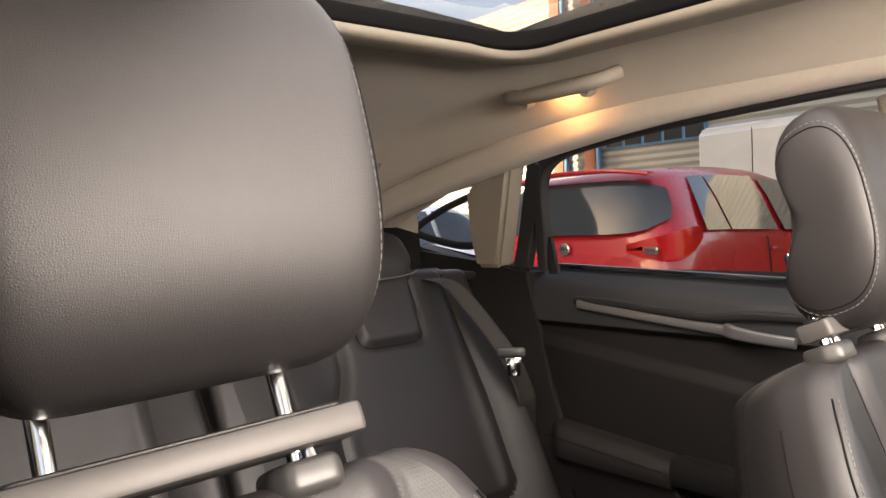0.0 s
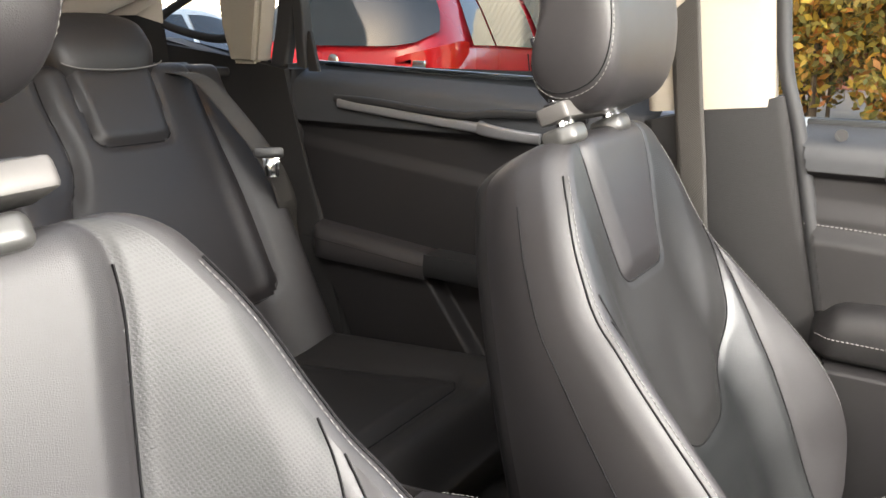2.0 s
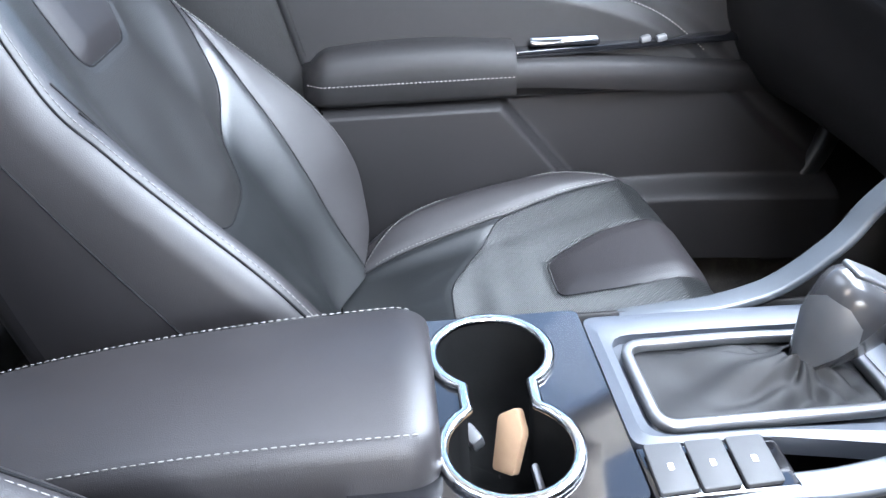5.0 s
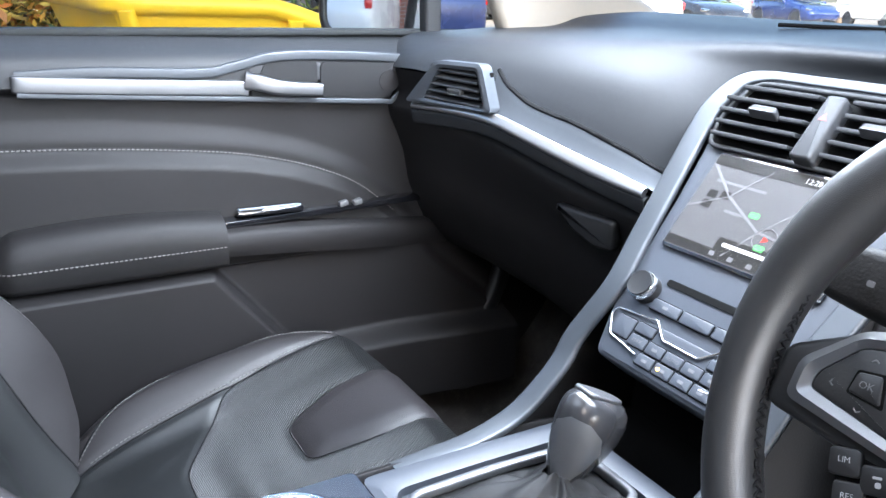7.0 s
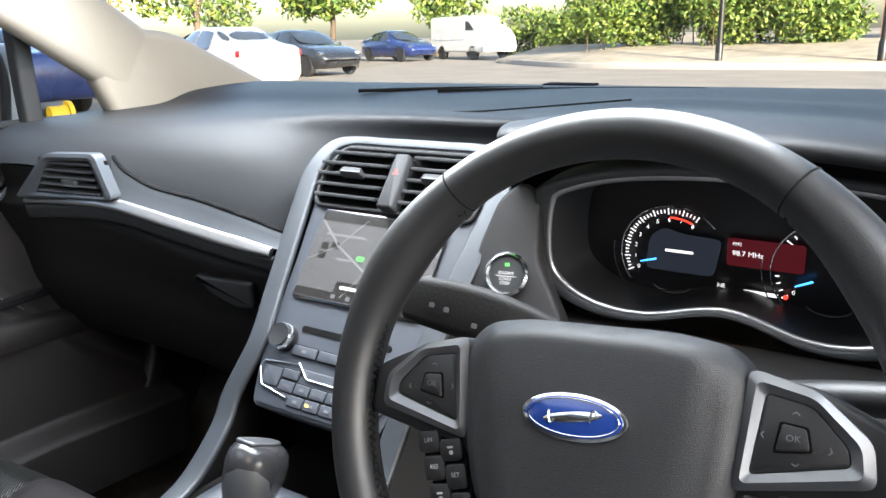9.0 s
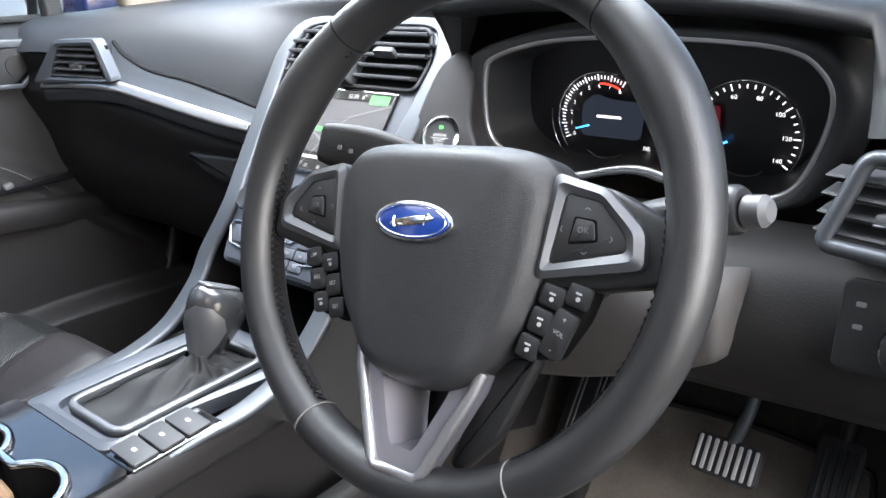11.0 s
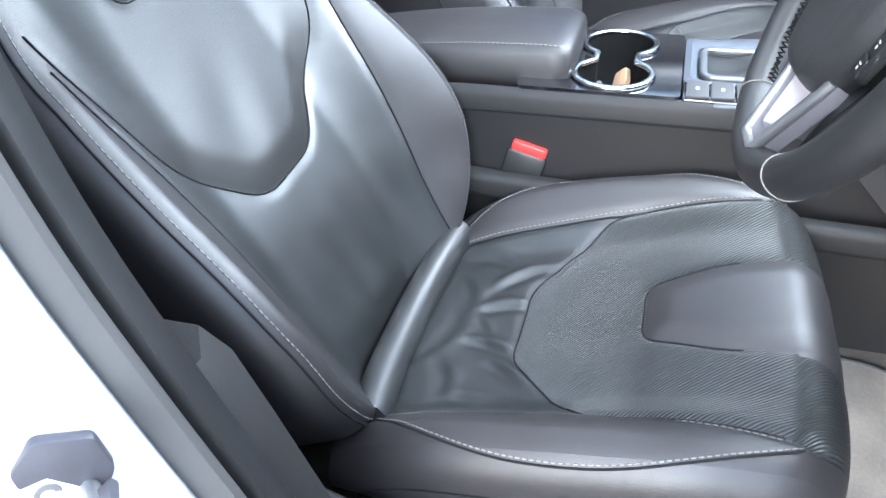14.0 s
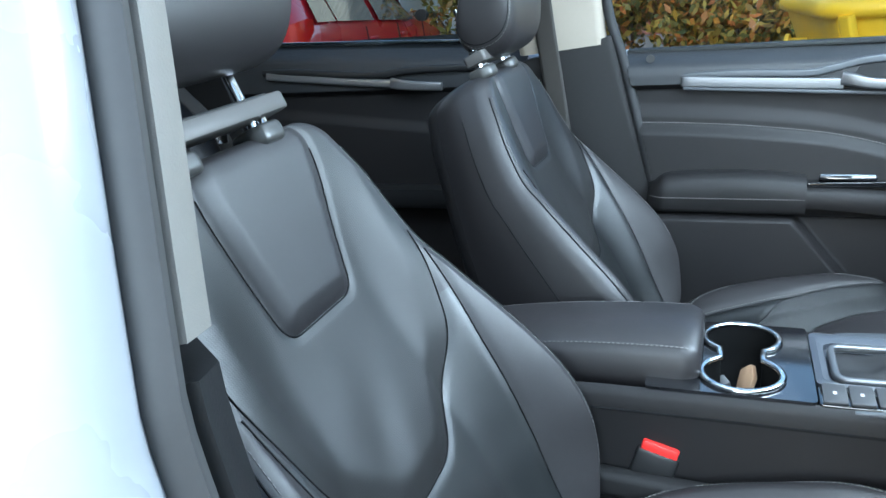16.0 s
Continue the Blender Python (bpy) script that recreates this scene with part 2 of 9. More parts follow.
def loft(name, rings, material, parent=None, label="", closed=True, caps=True, sharp=45):
    """Skins rings of equally many points; closed: each ring is a loop."""
    n = len(rings[0])
    bm = bmesh.new()
    V = [[bm.verts.new(tuple(map(float, p))) for p in r] for r in rings]
    for a, b in zip(V, V[1:]):
        for i in range(n if closed else n - 1):
            j = (i + 1) % n
            bm.faces.new((a[i], a[j], b[j], b[i]))
    if caps and closed:
        bm.faces.new(V[0][::-1])
        bm.faces.new(V[-1])
    bmesh.ops.remove_doubles(bm, verts=bm.verts, dist=1e-6)
    return part(name, bm, material, parent, label, True, sharp)


def sweep(name, path, section, material, parent=None, label="", up=(0, 0, 1), closed=False, sharp=45, scale=None):
    """Sweeps a 2D section (side, up) along a path."""
    P = [Vector(tuple(map(float, p))) for p in path]
    n = len(P)
    rings = []
    for i, p in enumerate(P):
        t = (P[(i + 1) % n] - P[i - 1]) if closed else (P[min(i + 1, n - 1)] - P[max(i - 1, 0)])
        t.normalize()
        side = t.cross(Vector(up))
        if side.length < 1e-5:
            side = Vector((1, 0, 0))
        side.normalize()
        u = side.cross(t)
        k = scale(i / (n - 1)) if scale else 1.0
        rings.append([p + side * a * k + u * b * k for a, b in section])
    if closed:
        rings.append(rings[0])
    return loft(name, rings, material, parent, label, True, not closed, sharp)


def circle(r, n=10, ry=None):
    return [(r * math.cos(2 * math.pi * i / n), (ry or r) * math.sin(2 * math.pi * i / n)) for i in range(n)]


def tube(name, path, r, material, parent=None, label="", n=8, closed=False, up=(0, 0, 1), scale=None):
    return sweep(name, path, circle(r, n), material, parent, label, up, closed, 60, scale)


def rrect(w, h, r, n=4):
    """A rectangle with rounded corners, centred."""
    pts = []
    for cx, cy, a in ((w / 2 - r, h / 2 - r, 0), (-w / 2 + r, h / 2 - r, 90), (-w / 2 + r, -h / 2 + r, 180), (w / 2 - r, -h / 2 + r, 270)):
        for k in range(n + 1):
            t = radians(a + 90 * k / n)
            pts.append((cx + r * math.cos(t), cy + r * math.sin(t)))
    return pts


def slab(name, outline, z0, z1, material, parent=None, label="", m=None, bevel=0.002, segs=2):
    """A plate of an outline (x, y) from z0 to z1 with rounded rims, set by the matrix m."""
    bm = bmesh.new()
    vs = [bm.verts.new((float(x), float(y), z0)) for x, y in outline]
    f = bm.faces.new(vs)
    ext = bmesh.ops.extrude_face_region(bm, geom=[f])
    bmesh.ops.translate(bm, verts=[v for v in ext["geom"] if isinstance(v, bmesh.types.BMVert)], vec=(0, 0, z1 - z0))
    if bevel:
        edges = [e for e in bm.edges if abs(e.verts[0].co.z - e.verts[1].co.z) < 1e-7]
        bmesh.ops.bevel(bm, geom=edges, offset=bevel, segments=segs, affect="EDGES", profile=0.5)
    if m is not None:
        bm.transform(m)
    return part(name, bm, material, parent, label, True, 35)


def box(name, size, m, material, parent=None, label="", bevel=0.003, segs=2):
    bm = bmesh.new()
    bmesh.ops.create_cube(bm, size=1.0)
    bm.transform(Matrix.Diagonal((*size, 1)))
    if bevel:
        bmesh.ops.bevel(bm, geom=list(bm.edges), offset=min(bevel, min(size) * 0.45), segments=segs, affect="EDGES", profile=0.5)
    bm.transform(m)
    return part(name, bm, material, parent, label, True, 35)


def lathe(name, profile, m, material, parent=None, label="", n=28, sharp=40):
    """Turns (radius, height) points about z."""
    rings = [[m @ Vector((r * math.cos(2 * math.pi * i / n), r * math.sin(2 * math.pi * i / n), h)) for i in range(n)] for r, h in profile]
    return loft(name, rings, material, parent, label, True, True, sharp)


def resample(path, step):
    P = np.array([tuple(p) for p in path], float)
    seg = np.linalg.norm(np.diff(P, axis=0), axis=1)
    s = np.concatenate([[0], np.cumsum(seg)])
    n = max(2, int(s[-1] / step))
    q = np.linspace(0, s[-1], n)
    return np.stack([np.interp(q, s, P[:, k]) for k in range(3)], 1)


def stitches(name, path, parent, material=None, step=0.0062, length=0.0042, r=0.0009, lift=(0, 0, 0)):
    """A row of short thread stitches along a line."""
    P = resample(path, step)
    verts, faces = [], []
    lift = np.array(lift, float)
    for i in range(len(P) - 1):
        t = P[i + 1] - P[i]
        ln = np.linalg.norm(t)
        if ln < 1e-6:
            continue
        t /= ln
        a = np.cross(t, (0.3, 0.5, 0.81))
        a /= np.linalg.norm(a)
        b = np.cross(t, a)
        c = P[i] + lift
        k = len(verts)
        for off, rr in ((0, 0.5), (length * 0.25, 1.0), (length * 0.75, 1.0), (length, 0.5)):
            for q in range(5):
                an = 2 * math.pi * q / 5
                verts.append(c + t * off + (a * math.cos(an) + b * math.sin(an)) * r * rr)
        for s in range(3):
            for q in range(5):
                faces.append((k + s * 5 + q, k + s * 5 + (q + 1) % 5, k + s * 5 + 5 + (q + 1) % 5, k + s * 5 + 5 + q))
    return raw(name, verts, faces, material or THREAD, parent)


def sdf(px, py, poly):
    """Signed distance to a polygon, negative inside."""
    d = np.full(px.shape, 1e9)
    inside = np.zeros(px.shape, bool)
    n = len(poly)
    for i in range(n):
        ax, ay = poly[i]
        bx, by = poly[(i + 1) % n]
        ex, ey = bx - ax, by - ay
        t = np.clip(((px - ax) * ex + (py - ay) * ey) / (ex * ex + ey * ey + 1e-12), 0, 1)
        d = np.minimum(d, np.hypot(px - ax - t * ex, py - ay - t * ey))
        cond = (ay > py) != (by > py)
        xs = ax + (py - ay) / (by - ay + 1e-12) * ex
        inside ^= cond & (px < xs)
    return np.where(inside, -d, d)


def sstep(a, b, x):
    t = np.clip((x - a) / (b - a), 0, 1)
    return t * t * (3 - 2 * t)


def rounded_poly(poly, r, n=5):
    """A polygon with its corners rounded."""
    out = []
    m = len(poly)
    for i in range(m):
        p, a, b = (np.array(q, float) for q in (poly[i], poly[i - 1], poly[(i + 1) % m]))
        ra = min(r, np.linalg.norm(a - p) * 0.45, np.linalg.norm(b - p) * 0.45)
        u = p + (a - p) / np.linalg.norm(a - p) * ra
        v = p + (b - p) / np.linalg.norm(b - p) * ra
        for k in range(n + 1):
            t = k / n
            out.append(tuple((1 - t) ** 2 * u + 2 * t * (1 - t) * p + t * t * v))
    return out


def ring_plate(name, outer, inner, z0, z1, material, parent=None, label="", m=None, crown=0.0, closed=True):
    """A flat frame between two outlines of equally many points."""
    m = m or Matrix.Identity(4)

    def ring(poly, z):
        return [m @ Vector((x, y, z)) for x, y in poly]
    mid = [((a[0] + b[0]) / 2, (a[1] + b[1]) / 2) for a, b in zip(outer, inner)]
    rows = [ring(outer, z0), ring(outer, z1 - crown), ring(mid, z1), ring(inner, z1 - crown), ring(inner, z0)]
    n = len(outer)
    V = [v for r in rows for v in r]
    F = [(k * n + i, k * n + (i + 1) % n, (k + 1) % 5 * n + (i + 1) % n, (k + 1) % 5 * n + i) for k in range(5) for i in range(n if closed else n - 1)]
    return raw(name, V, F, material, parent, label, sharp=30)


def pieces(P, uv, cls, spec, parent, flip=False):
    """Splits a grid of points into one mesh for each class of its cells. spec: class -> (name, material, label)."""
    nu, nv = P.shape[:2]
    V = P.reshape(-1, 3)
    U = uv.reshape(-1, 2)
    made = {}
    for c, (name, material, label) in spec.items():
        ii, jj = np.nonzero(cls == c)
        if len(ii) == 0:
            continue
        q = np.stack([ii * nv + jj, (ii + 1) * nv + jj, (ii + 1) * nv + jj + 1, ii * nv + jj + 1], 1)
        if flip:
            q = q[:, ::-1]
        used, inv = np.unique(q, return_inverse=True)
        made[c] = raw(name, V[used], inv.reshape(-1, 4).tolist(), material, parent, label, U[used])
    return made


def text(name, words, size, m, material, parent, align="CENTER"):
    """Lettering in the built-in font, as a flat mesh."""
    cu = bpy.data.curves.new(name, "FONT")
    cu.body, cu.size, cu.align_x, cu.align_y = words, size, align, "CENTER"
    cu.resolution_u = 2
    tmp = bpy.data.objects.new(name, cu)
    me = tmp.to_mesh().copy()
    bpy.data.objects.remove(tmp)
    me.transform(m)
    me.materials.clear()
    return obj(name, me, material, parent, smooth=False)


MARK = surface("pale_print", (0.10, 0.10, 0.104), 0.6)
AMBER = glow("amber_indicator", (1.0, 0.45, 0.05), 2.5)
DARKRED = surface("dark_red_print", (0.25, 0.02, 0.02), 0.5)
WHEEL_LEATHER = surface("wheel_leather", (0.0126, 0.0126, 0.0132), 0.40, grain=0.25, scale=900, kind="voronoi", vary=0.2, rvary=0.1)
GLOSS_LEATHER = surface("polished_black_knob", (0.0217, 0.0217, 0.0232), 0.2, vary=0.1, rvary=0.05)
# Near black; also stands in for the shade inside vents and bin.
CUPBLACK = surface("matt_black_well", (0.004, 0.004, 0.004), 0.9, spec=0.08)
WOODCARD = surface("tan_card", (0.27, 0.17, 0.10), 0.8, vary=0.2)
DIALBLACK = surface("dial_black", (0.004, 0.004, 0.005), 0.35)
LIT = glow("white_backlit_print", (0.85, 0.87, 0.9), 0.30)
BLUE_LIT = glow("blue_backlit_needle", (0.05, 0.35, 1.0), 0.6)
REDLIT = glow("red_backlit_mark", (1.0, 0.05, 0.03), 0.4)
GREENLIT = glow("green_backlit_mark", (0.12, 0.8, 0.15), 0.35)
TRIPBLUE = glow("dim_blue_panel", (0.10, 0.13, 0.19), 0.03)
RADIORED = glow("dim_red_panel", (0.35, 0.03, 0.05), 0.035)
MAPGREY = glow("grey_map_background", (0.30, 0.30, 0.31), 0.06)
MAPROAD = glow("pale_map_road", (0.55, 0.55, 0.57), 0.06)
MAPBAR = glow("dark_map_bar", (0.06, 0.055, 0.05), 0.05)
APRON = surface("grey_brown_plastic", (0.0373, 0.0343, 0.0335), 0.70, spec=0.3, grain=0.4, scale=650, kind="voronoi", vary=0.1)
CRUMB = surface("pale_crumb", (0.6, 0.55, 0.45), 0.9)
MIRROR = surface("mirror_silver", (0.85, 0.86, 0.86), 0.01, metal=1.0, vary=0.02, rvary=0.0)
SEALGREY = surface("grey_seal_rubber", (0.0482, 0.0459, 0.0448), 0.55, vary=0.15)
PALETRIM = surface("pale_pillar_plastic", (0.1721, 0.1572, 0.1376), 0.65, grain=0.3, scale=700, vary=0.06)
STEEL = surface("dull_zinc_steel", (0.24, 0.24, 0.25), 0.45, metal=0.9, vary=0.2, vscale=40)
PUCK = surface("satin_grey_plastic", (0.0465, 0.0456, 0.0437), 0.36, metal=0.2, grain=0.1, scale=900, vary=0.1)
BARMETAL = surface("satin_bar_metal", (0.0791, 0.0744, 0.0707), 0.5, metal=0.4, grain=0.1, scale=900, vary=0.1)
BOOT = surface("matt_black_leather", (0.0126, 0.0126, 0.0132), 0.62, grain=0.4, scale=700, kind="voronoi", vary=0.2, spec=0.2)
STALKTIP = surface("light_grey_plastic", (0.07, 0.07, 0.073), 0.5)
STRIKER = surface("dark_zinc_plate", (0.06, 0.06, 0.072), 0.5, metal=0.5, vary=0.2, vscale=30)

SLAT = surface("matt_dark_vent_plastic", (0.0309, 0.0317, 0.0340), 0.58, spec=0.3, grain=0.1, scale=900, vary=0.1)
HUBPAD = surface("grained_hub_cover", (0.0163, 0.0167, 0.0181), 0.46, spec=0.42, grain=0.5, scale=900, kind="voronoi", vary=0.12, vscale=5, rvary=0.06)
SATIN = surface("lavender_grey_satin", (0.17, 0.165, 0.185), 0.38, metal=0.45, grain=0.06, scale=700, vary=0.08, rvary=0.05)
BRIGHT = surface("bright_satin_silver", (0.42, 0.42, 0.43), 0.30, metal=0.9, grain=0.05, scale=600, vary=0.06, rvary=0.05)
SWITCHBLUE = surface("blue_grey_switch", (0.15, 0.18, 0.22), 0.34, metal=0.4, vary=0.06, rvary=0.04)
PRINT = surface("white_print", (0.34, 0.34, 0.35), 0.6)
KNEE = surface("dark_brown_plastic", (0.0060, 0.0055, 0.0053), 0.62, spec=0.22, grain=0.4, scale=500, vary=0.2, vscale=6)
PEDALBAR = surface("worn_bright_bar", (0.40, 0.40, 0.41), 0.35, metal=0.3, vary=0.15, vscale=30)
BLADE = surface("blue_grey_satin_blade", (0.088, 0.096, 0.108), 0.40, metal=0.5, grain=0.06, scale=700, vary=0.08, rvary=0.05)
GRILLE = surface("fine_black_mesh", (0.0115, 0.0115, 0.0120), 0.7, spec=0.2, grain=0.3, scale=1200, vary=0.1)


# ---- seats ----


def interp(x, xs, ys):
    """Smooth interpolation through knots."""
    x = np.asarray(x, float)
    xs, ys = np.array(xs, float), np.array(ys, float)
    m = np.gradient(ys, xs)
    i = np.clip(np.searchsorted(xs, x) - 1, 0, len(xs) - 2)
    h = xs[i + 1] - xs[i]
    t = np.clip((x - xs[i]) / h, 0, 1)
    return (2 * t ** 3 - 3 * t ** 2 + 1) * ys[i] + (t ** 3 - 2 * t ** 2 + t) * h * m[i] + (-2 * t ** 3 + 3 * t ** 2) * ys[i + 1] + (t ** 3 - t ** 2) * h * m[i + 1]


UPPER = rounded_poly([(-0.105, 0.70), (0.105, 0.70), (0.100, 0.59), (0.066, 0.452), (-0.066, 0.452), (-0.100, 0.59)], 0.022)
SHIELD = rounded_poly([(-0.20, 0.72), (0.20, 0.72), (0.192, 0.44), (0.160, 0.335), (0.056, 0.232), (-0.056, 0.232), (-0.160, 0.335), (-0.192, 0.44)], 0.03)
BACK_W = ([0, 0.04, 0.10, 0.18, 0.28, 0.38, 0.48, 0.56, 0.62, 0.66], [0.175, 0.212, 0.247, 0.262, 0.258, 0.244, 0.222, 0.197, 0.165, 0.135])
BOL = ([0, 0.05, 0.13, 0.22, 0.32, 0.42, 0.52, 0.60, 0.68], [0.055, 0.085, 0.105, 0.102, 0.080, 0.052, 0.022, 0.004, 0.0])
SEAM = ([0, 0.1, 0.2, 0.3, 0.42, 0.52, 0.7], [0.150, 0.160, 0.172, 0.182, 0.197, 0.200, 0.200])
TOP_H = 0.615


def back_depth(s, h):
    """How far the backrest's face stands forward at a place across and up it."""
    w = interp(h, *BACK_W)
    a = np.abs(s)
    d = interp(h, *BOL) * sstep(0.100, 0.255, a * 0.258 / np.maximum(w, 0.1))
    d = d - 0.022 * np.exp(-((h - 0.44) / 0.15) ** 2) + 0.006 * np.exp(-((h - 0.15) / 0.1) ** 2)
    su, ss = sdf(s, h, UPPER), sdf(s, h, SHIELD)
    d = d + 0.0075 * sstep(0.0, 0.028, -su) + 0.008 * sstep(0.0, 0.04, -ss)
    seam = np.abs(a - interp(h, *SEAM))
    d = d - 0.0022 * np.exp(-(ss / 0.006) ** 2) - 0.003 * np.exp(-(seam / 0.005) ** 2) * (h < 0.47) - 0.003 * np.exp(-(su / 0.005) ** 2)
    crease = 0.0022 * np.sin(38 * s + 30 * h) * np.exp(-((h - 0.30) / 0.07) ** 2 - ((s - 0.01) / 0.05) ** 2)
    crease = crease + 0.0015 * np.sin(90 * s - 20 * h) * np.exp(-((h - 0.08) / 0.07) ** 2)
    return d + crease


def backrest(parent, base, tilt, roll=0.0):
    """The backrest of a front seat: panels, bolsters, side covers and seams, leaning back by tilt degrees."""
    M = Matrix.Translation(base) @ Matrix.Rotation(radians(roll), 4, "Y") @ Matrix.Rotation(radians(tilt), 4, "X")
    R = np.array(M)[:3]

    def put(q):
        return np.asarray(q) @ R[:, :3].T + R[:, 3]

    hs = np.concatenate([np.linspace(0.0, TOP_H, 150), TOP_H + 0.030 * np.sin(np.linspace(0.12, math.pi / 2, 12))])
    cap = np.concatenate([np.zeros(150), np.linspace(0.12, math.pi / 2, 12)])
    r, nf, nc, ns, nb = 0.034, 120, 9, 14, 22
    rows, uvs = [], []
    for h, c in zip(hs, cap):
        w = float(interp(h, *BACK_W))
        s = np.linspace(-(w - r), w - r, nf)
        d = back_depth(s, np.full_like(s, h))
        dep = 0.205 - 0.078 * (h / 0.66)
        de = float(d[-1])
        an = np.linspace(math.pi / 2, 0, nc)[1:]
        cs, cd = (w - r) + r * np.cos(an), de - r + r * np.sin(an)
        wb = w * 0.93
        t = np.linspace(0, 1, ns)[1:]
        ss_ = w + (wb - w) * t + 0.008 * np.sin(math.pi * t)
        sd = (de - r) + (-dep + 0.03 - de + r) * t
        ab = np.linspace(0, -math.pi / 2, 6)[1:]
        bs, bd = wb - 0.03 + 0.03 * np.cos(ab), -dep + 0.03 + 0.03 * np.sin(ab)
        bk = np.linspace(wb - 0.03, -(wb - 0.03), nb)[1:-1]
        S = np.concatenate([s, cs, ss_, bs, bk, -bs[::-1], -ss_[::-1], -cs[::-1], s[:1]])
        D = np.concatenate([d, cd, sd, bd, np.full(len(bk), -dep) - 0.004 * np.cos(bk * 12), bd[::-1], sd[::-1], cd[::-1], d[:1]])
        if c > 0:
            mid = -0.012
            D = mid + (D - mid) * math.cos(c) ** 0.8
            S = S * (0.72 + 0.28 * math.cos(c) ** 0.7)
        rows.append(put(np.stack([S, D, np.full_like(S, h)], 1)))
        per = np.concatenate([[0], np.cumsum(np.hypot(np.diff(S), np.diff(D)))])
        uvs.append(np.stack([per, np.full_like(S, h)], 1))
    P, U = np.array(rows), np.array(uvs)
    nU, nV = P.shape[0] - 1, P.shape[1] - 1
    cls = np.full((nU, nV), 3)
    hm = (hs[:-1] + hs[1:]) / 2
    col = np.arange(nV)
    for i in range(nU):
        w = float(interp(hm[i], *BACK_W))
        s = -(w - r) + (2 * (w - r)) * (np.arange(nf - 1) + 0.5) / (nf - 1)
        h = np.full_like(s, hm[i])
        k = np.where((np.abs(s) < interp(h, *SEAM)) & (h < 0.385), 2, 3)
        k = np.where(sdf(s, h, SHIELD) < 0, 1, k)
        k = np.where(sdf(s, h, UPPER) < 0, 0, k)
        cls[i, :nf - 1] = k
        side = (nf - 1 + nc - 1)
        e = nf - 1 + nc - 1 + ns - 1
        cls[i, side + 4:e] = 4
        cls[i, nV - e + nf - 1:nV - side + nf - 1 - 4] = 4
        cls[i, e:nV - e + nf - 1] = 5
    left = (col > nf + 60)
    cl = cls.copy()
    cl[(cls == 3) & ((col[None, :] > nf + 40) | (col[None, :] < nf // 2))] = 6
    cl[(cls == 4) & left[None, :]] = 7
    pieces(P, U, cl, {0: ("upper_panel", LEATHER, "smooth raised leather panel"), 1: ("shield_panel", LEATHER_PERF, "finely perforated leather panel"),
                      2: ("lumbar_panel", LEATHER_WORN, "creased smooth leather panel"), 3: ("bolster", LEATHER, ""), 6: ("bolster", LEATHER, ""),
                      4: ("side_cover", LEATHER, ""), 7: ("side_cover", LEATHER, ""), 5: ("back_shell", TRIM, "grained dark seat back")}, parent, flip=True)

    def on(poly, lift=0.0012):
        a = np.array(poly)
        d = back_depth(a[:, 0], a[:, 1]) + lift
        return put(np.stack([a[:, 0], d, a[:, 1]], 1))

    def dense(poly):
        a = np.array([(x, y, 0) for x, y in poly])
        return resample(a, 0.006)[:, :2]
    lo = [p for p in SHIELD if p[1] < 0.60]
    order = sorted(lo, key=lambda p: math.atan2(p[1] - 0.6, p[0]) if p[1] <= 0.6 else 0)
    tube("shield_seam", on(dense(order), 0.0005), 0.0010, PIPING, parent, n=6)
    up = sorted([p for p in UPPER if p[1] < 0.615], key=lambda p: math.atan2(p[1] - 0.62, p[0]))
    tube("panel_seam", on(dense(up), 0.0005), 0.0010, PIPING, parent, n=6)
    for sg in (-1, 1):
        line = [(sg * float(interp(h, *SEAM)), h) for h in np.linspace(0.01, 0.44, 50)]
        tube("bolster_seam", on(line, 0.0006), 0.0010, PIPING, parent, n=6)
        # the edge seam of the bolster, piped and stitched
        e = []
        for h in np.linspace(0.015, 0.60, 70):
            w = float(interp(h, *BACK_W))
            d = float(back_depth(np.array([w - r]), np.array([h]))[0])
            e.append((sg * (w - r + r * math.cos(1.0)), d - r + r * math.sin(1.0) + 0.0006, h))
        e = put(np.array(e))
        tube("edge_seam", e, 0.0012, PIPING, parent, n=6)
        stitches("stitching", put(np.array([(sg * (float(interp(h, *BACK_W)) - r + r * math.cos(1.22)), float(back_depth(np.array([float(interp(h, *BACK_W)) - r]), np.array([h]))[0]) - r + r * math.sin(1.22) + 0.0002, h) for h in np.linspace(0.02, 0.60, 80)])), parent, step=0.0064, length=0.0046, r=0.0006)
        e2 = []
        for h in np.linspace(0.02, 0.585, 40):
            w = float(interp(h, *BACK_W))
            d = float(back_depth(np.array([w - r]), np.array([h]))[0])
            dep = 0.205 - 0.078 * (h / 0.66)
            t = 0.30
            e2.append((sg * (w + (0.93 * w - w) * t + 0.008 * math.sin(math.pi * t) + 0.0004), (d - r) + (-dep + 0.03 - d + r) * t, h))
        tube("side_seam", put(np.array(e2)), 0.0010, PIPING, parent, n=6)
    return M


CUSH_W = ([0, 0.06, 0.15, 0.27, 0.38, 0.46, 0.52], [0.215, 0.232, 0.246, 0.250, 0.246, 0.232, 0.205])
CUSH_SEAM = ([0, 0.1, 0.22, 0.34, 0.42, 0.50, 0.56], [0.150, 0.160, 0.168, 0.178, 0.188, 0.200, 0.205])
CUSH_Z = ([0, 0.06, 0.15, 0.25, 0.33, 0.42, 0.48, 0.56], [0.0, 0.022, 0.047, 0.075, 0.098, 0.116, 0.119, 0.119])
RIB = rounded_poly([(-0.062, 0.155), (0.062, 0.155), (0.166, 0.235), (0.21, 0.45), (0.21, 0.62), (-0.21, 0.62), (-0.21, 0.45), (-0.166, 0.235)], 0.02)
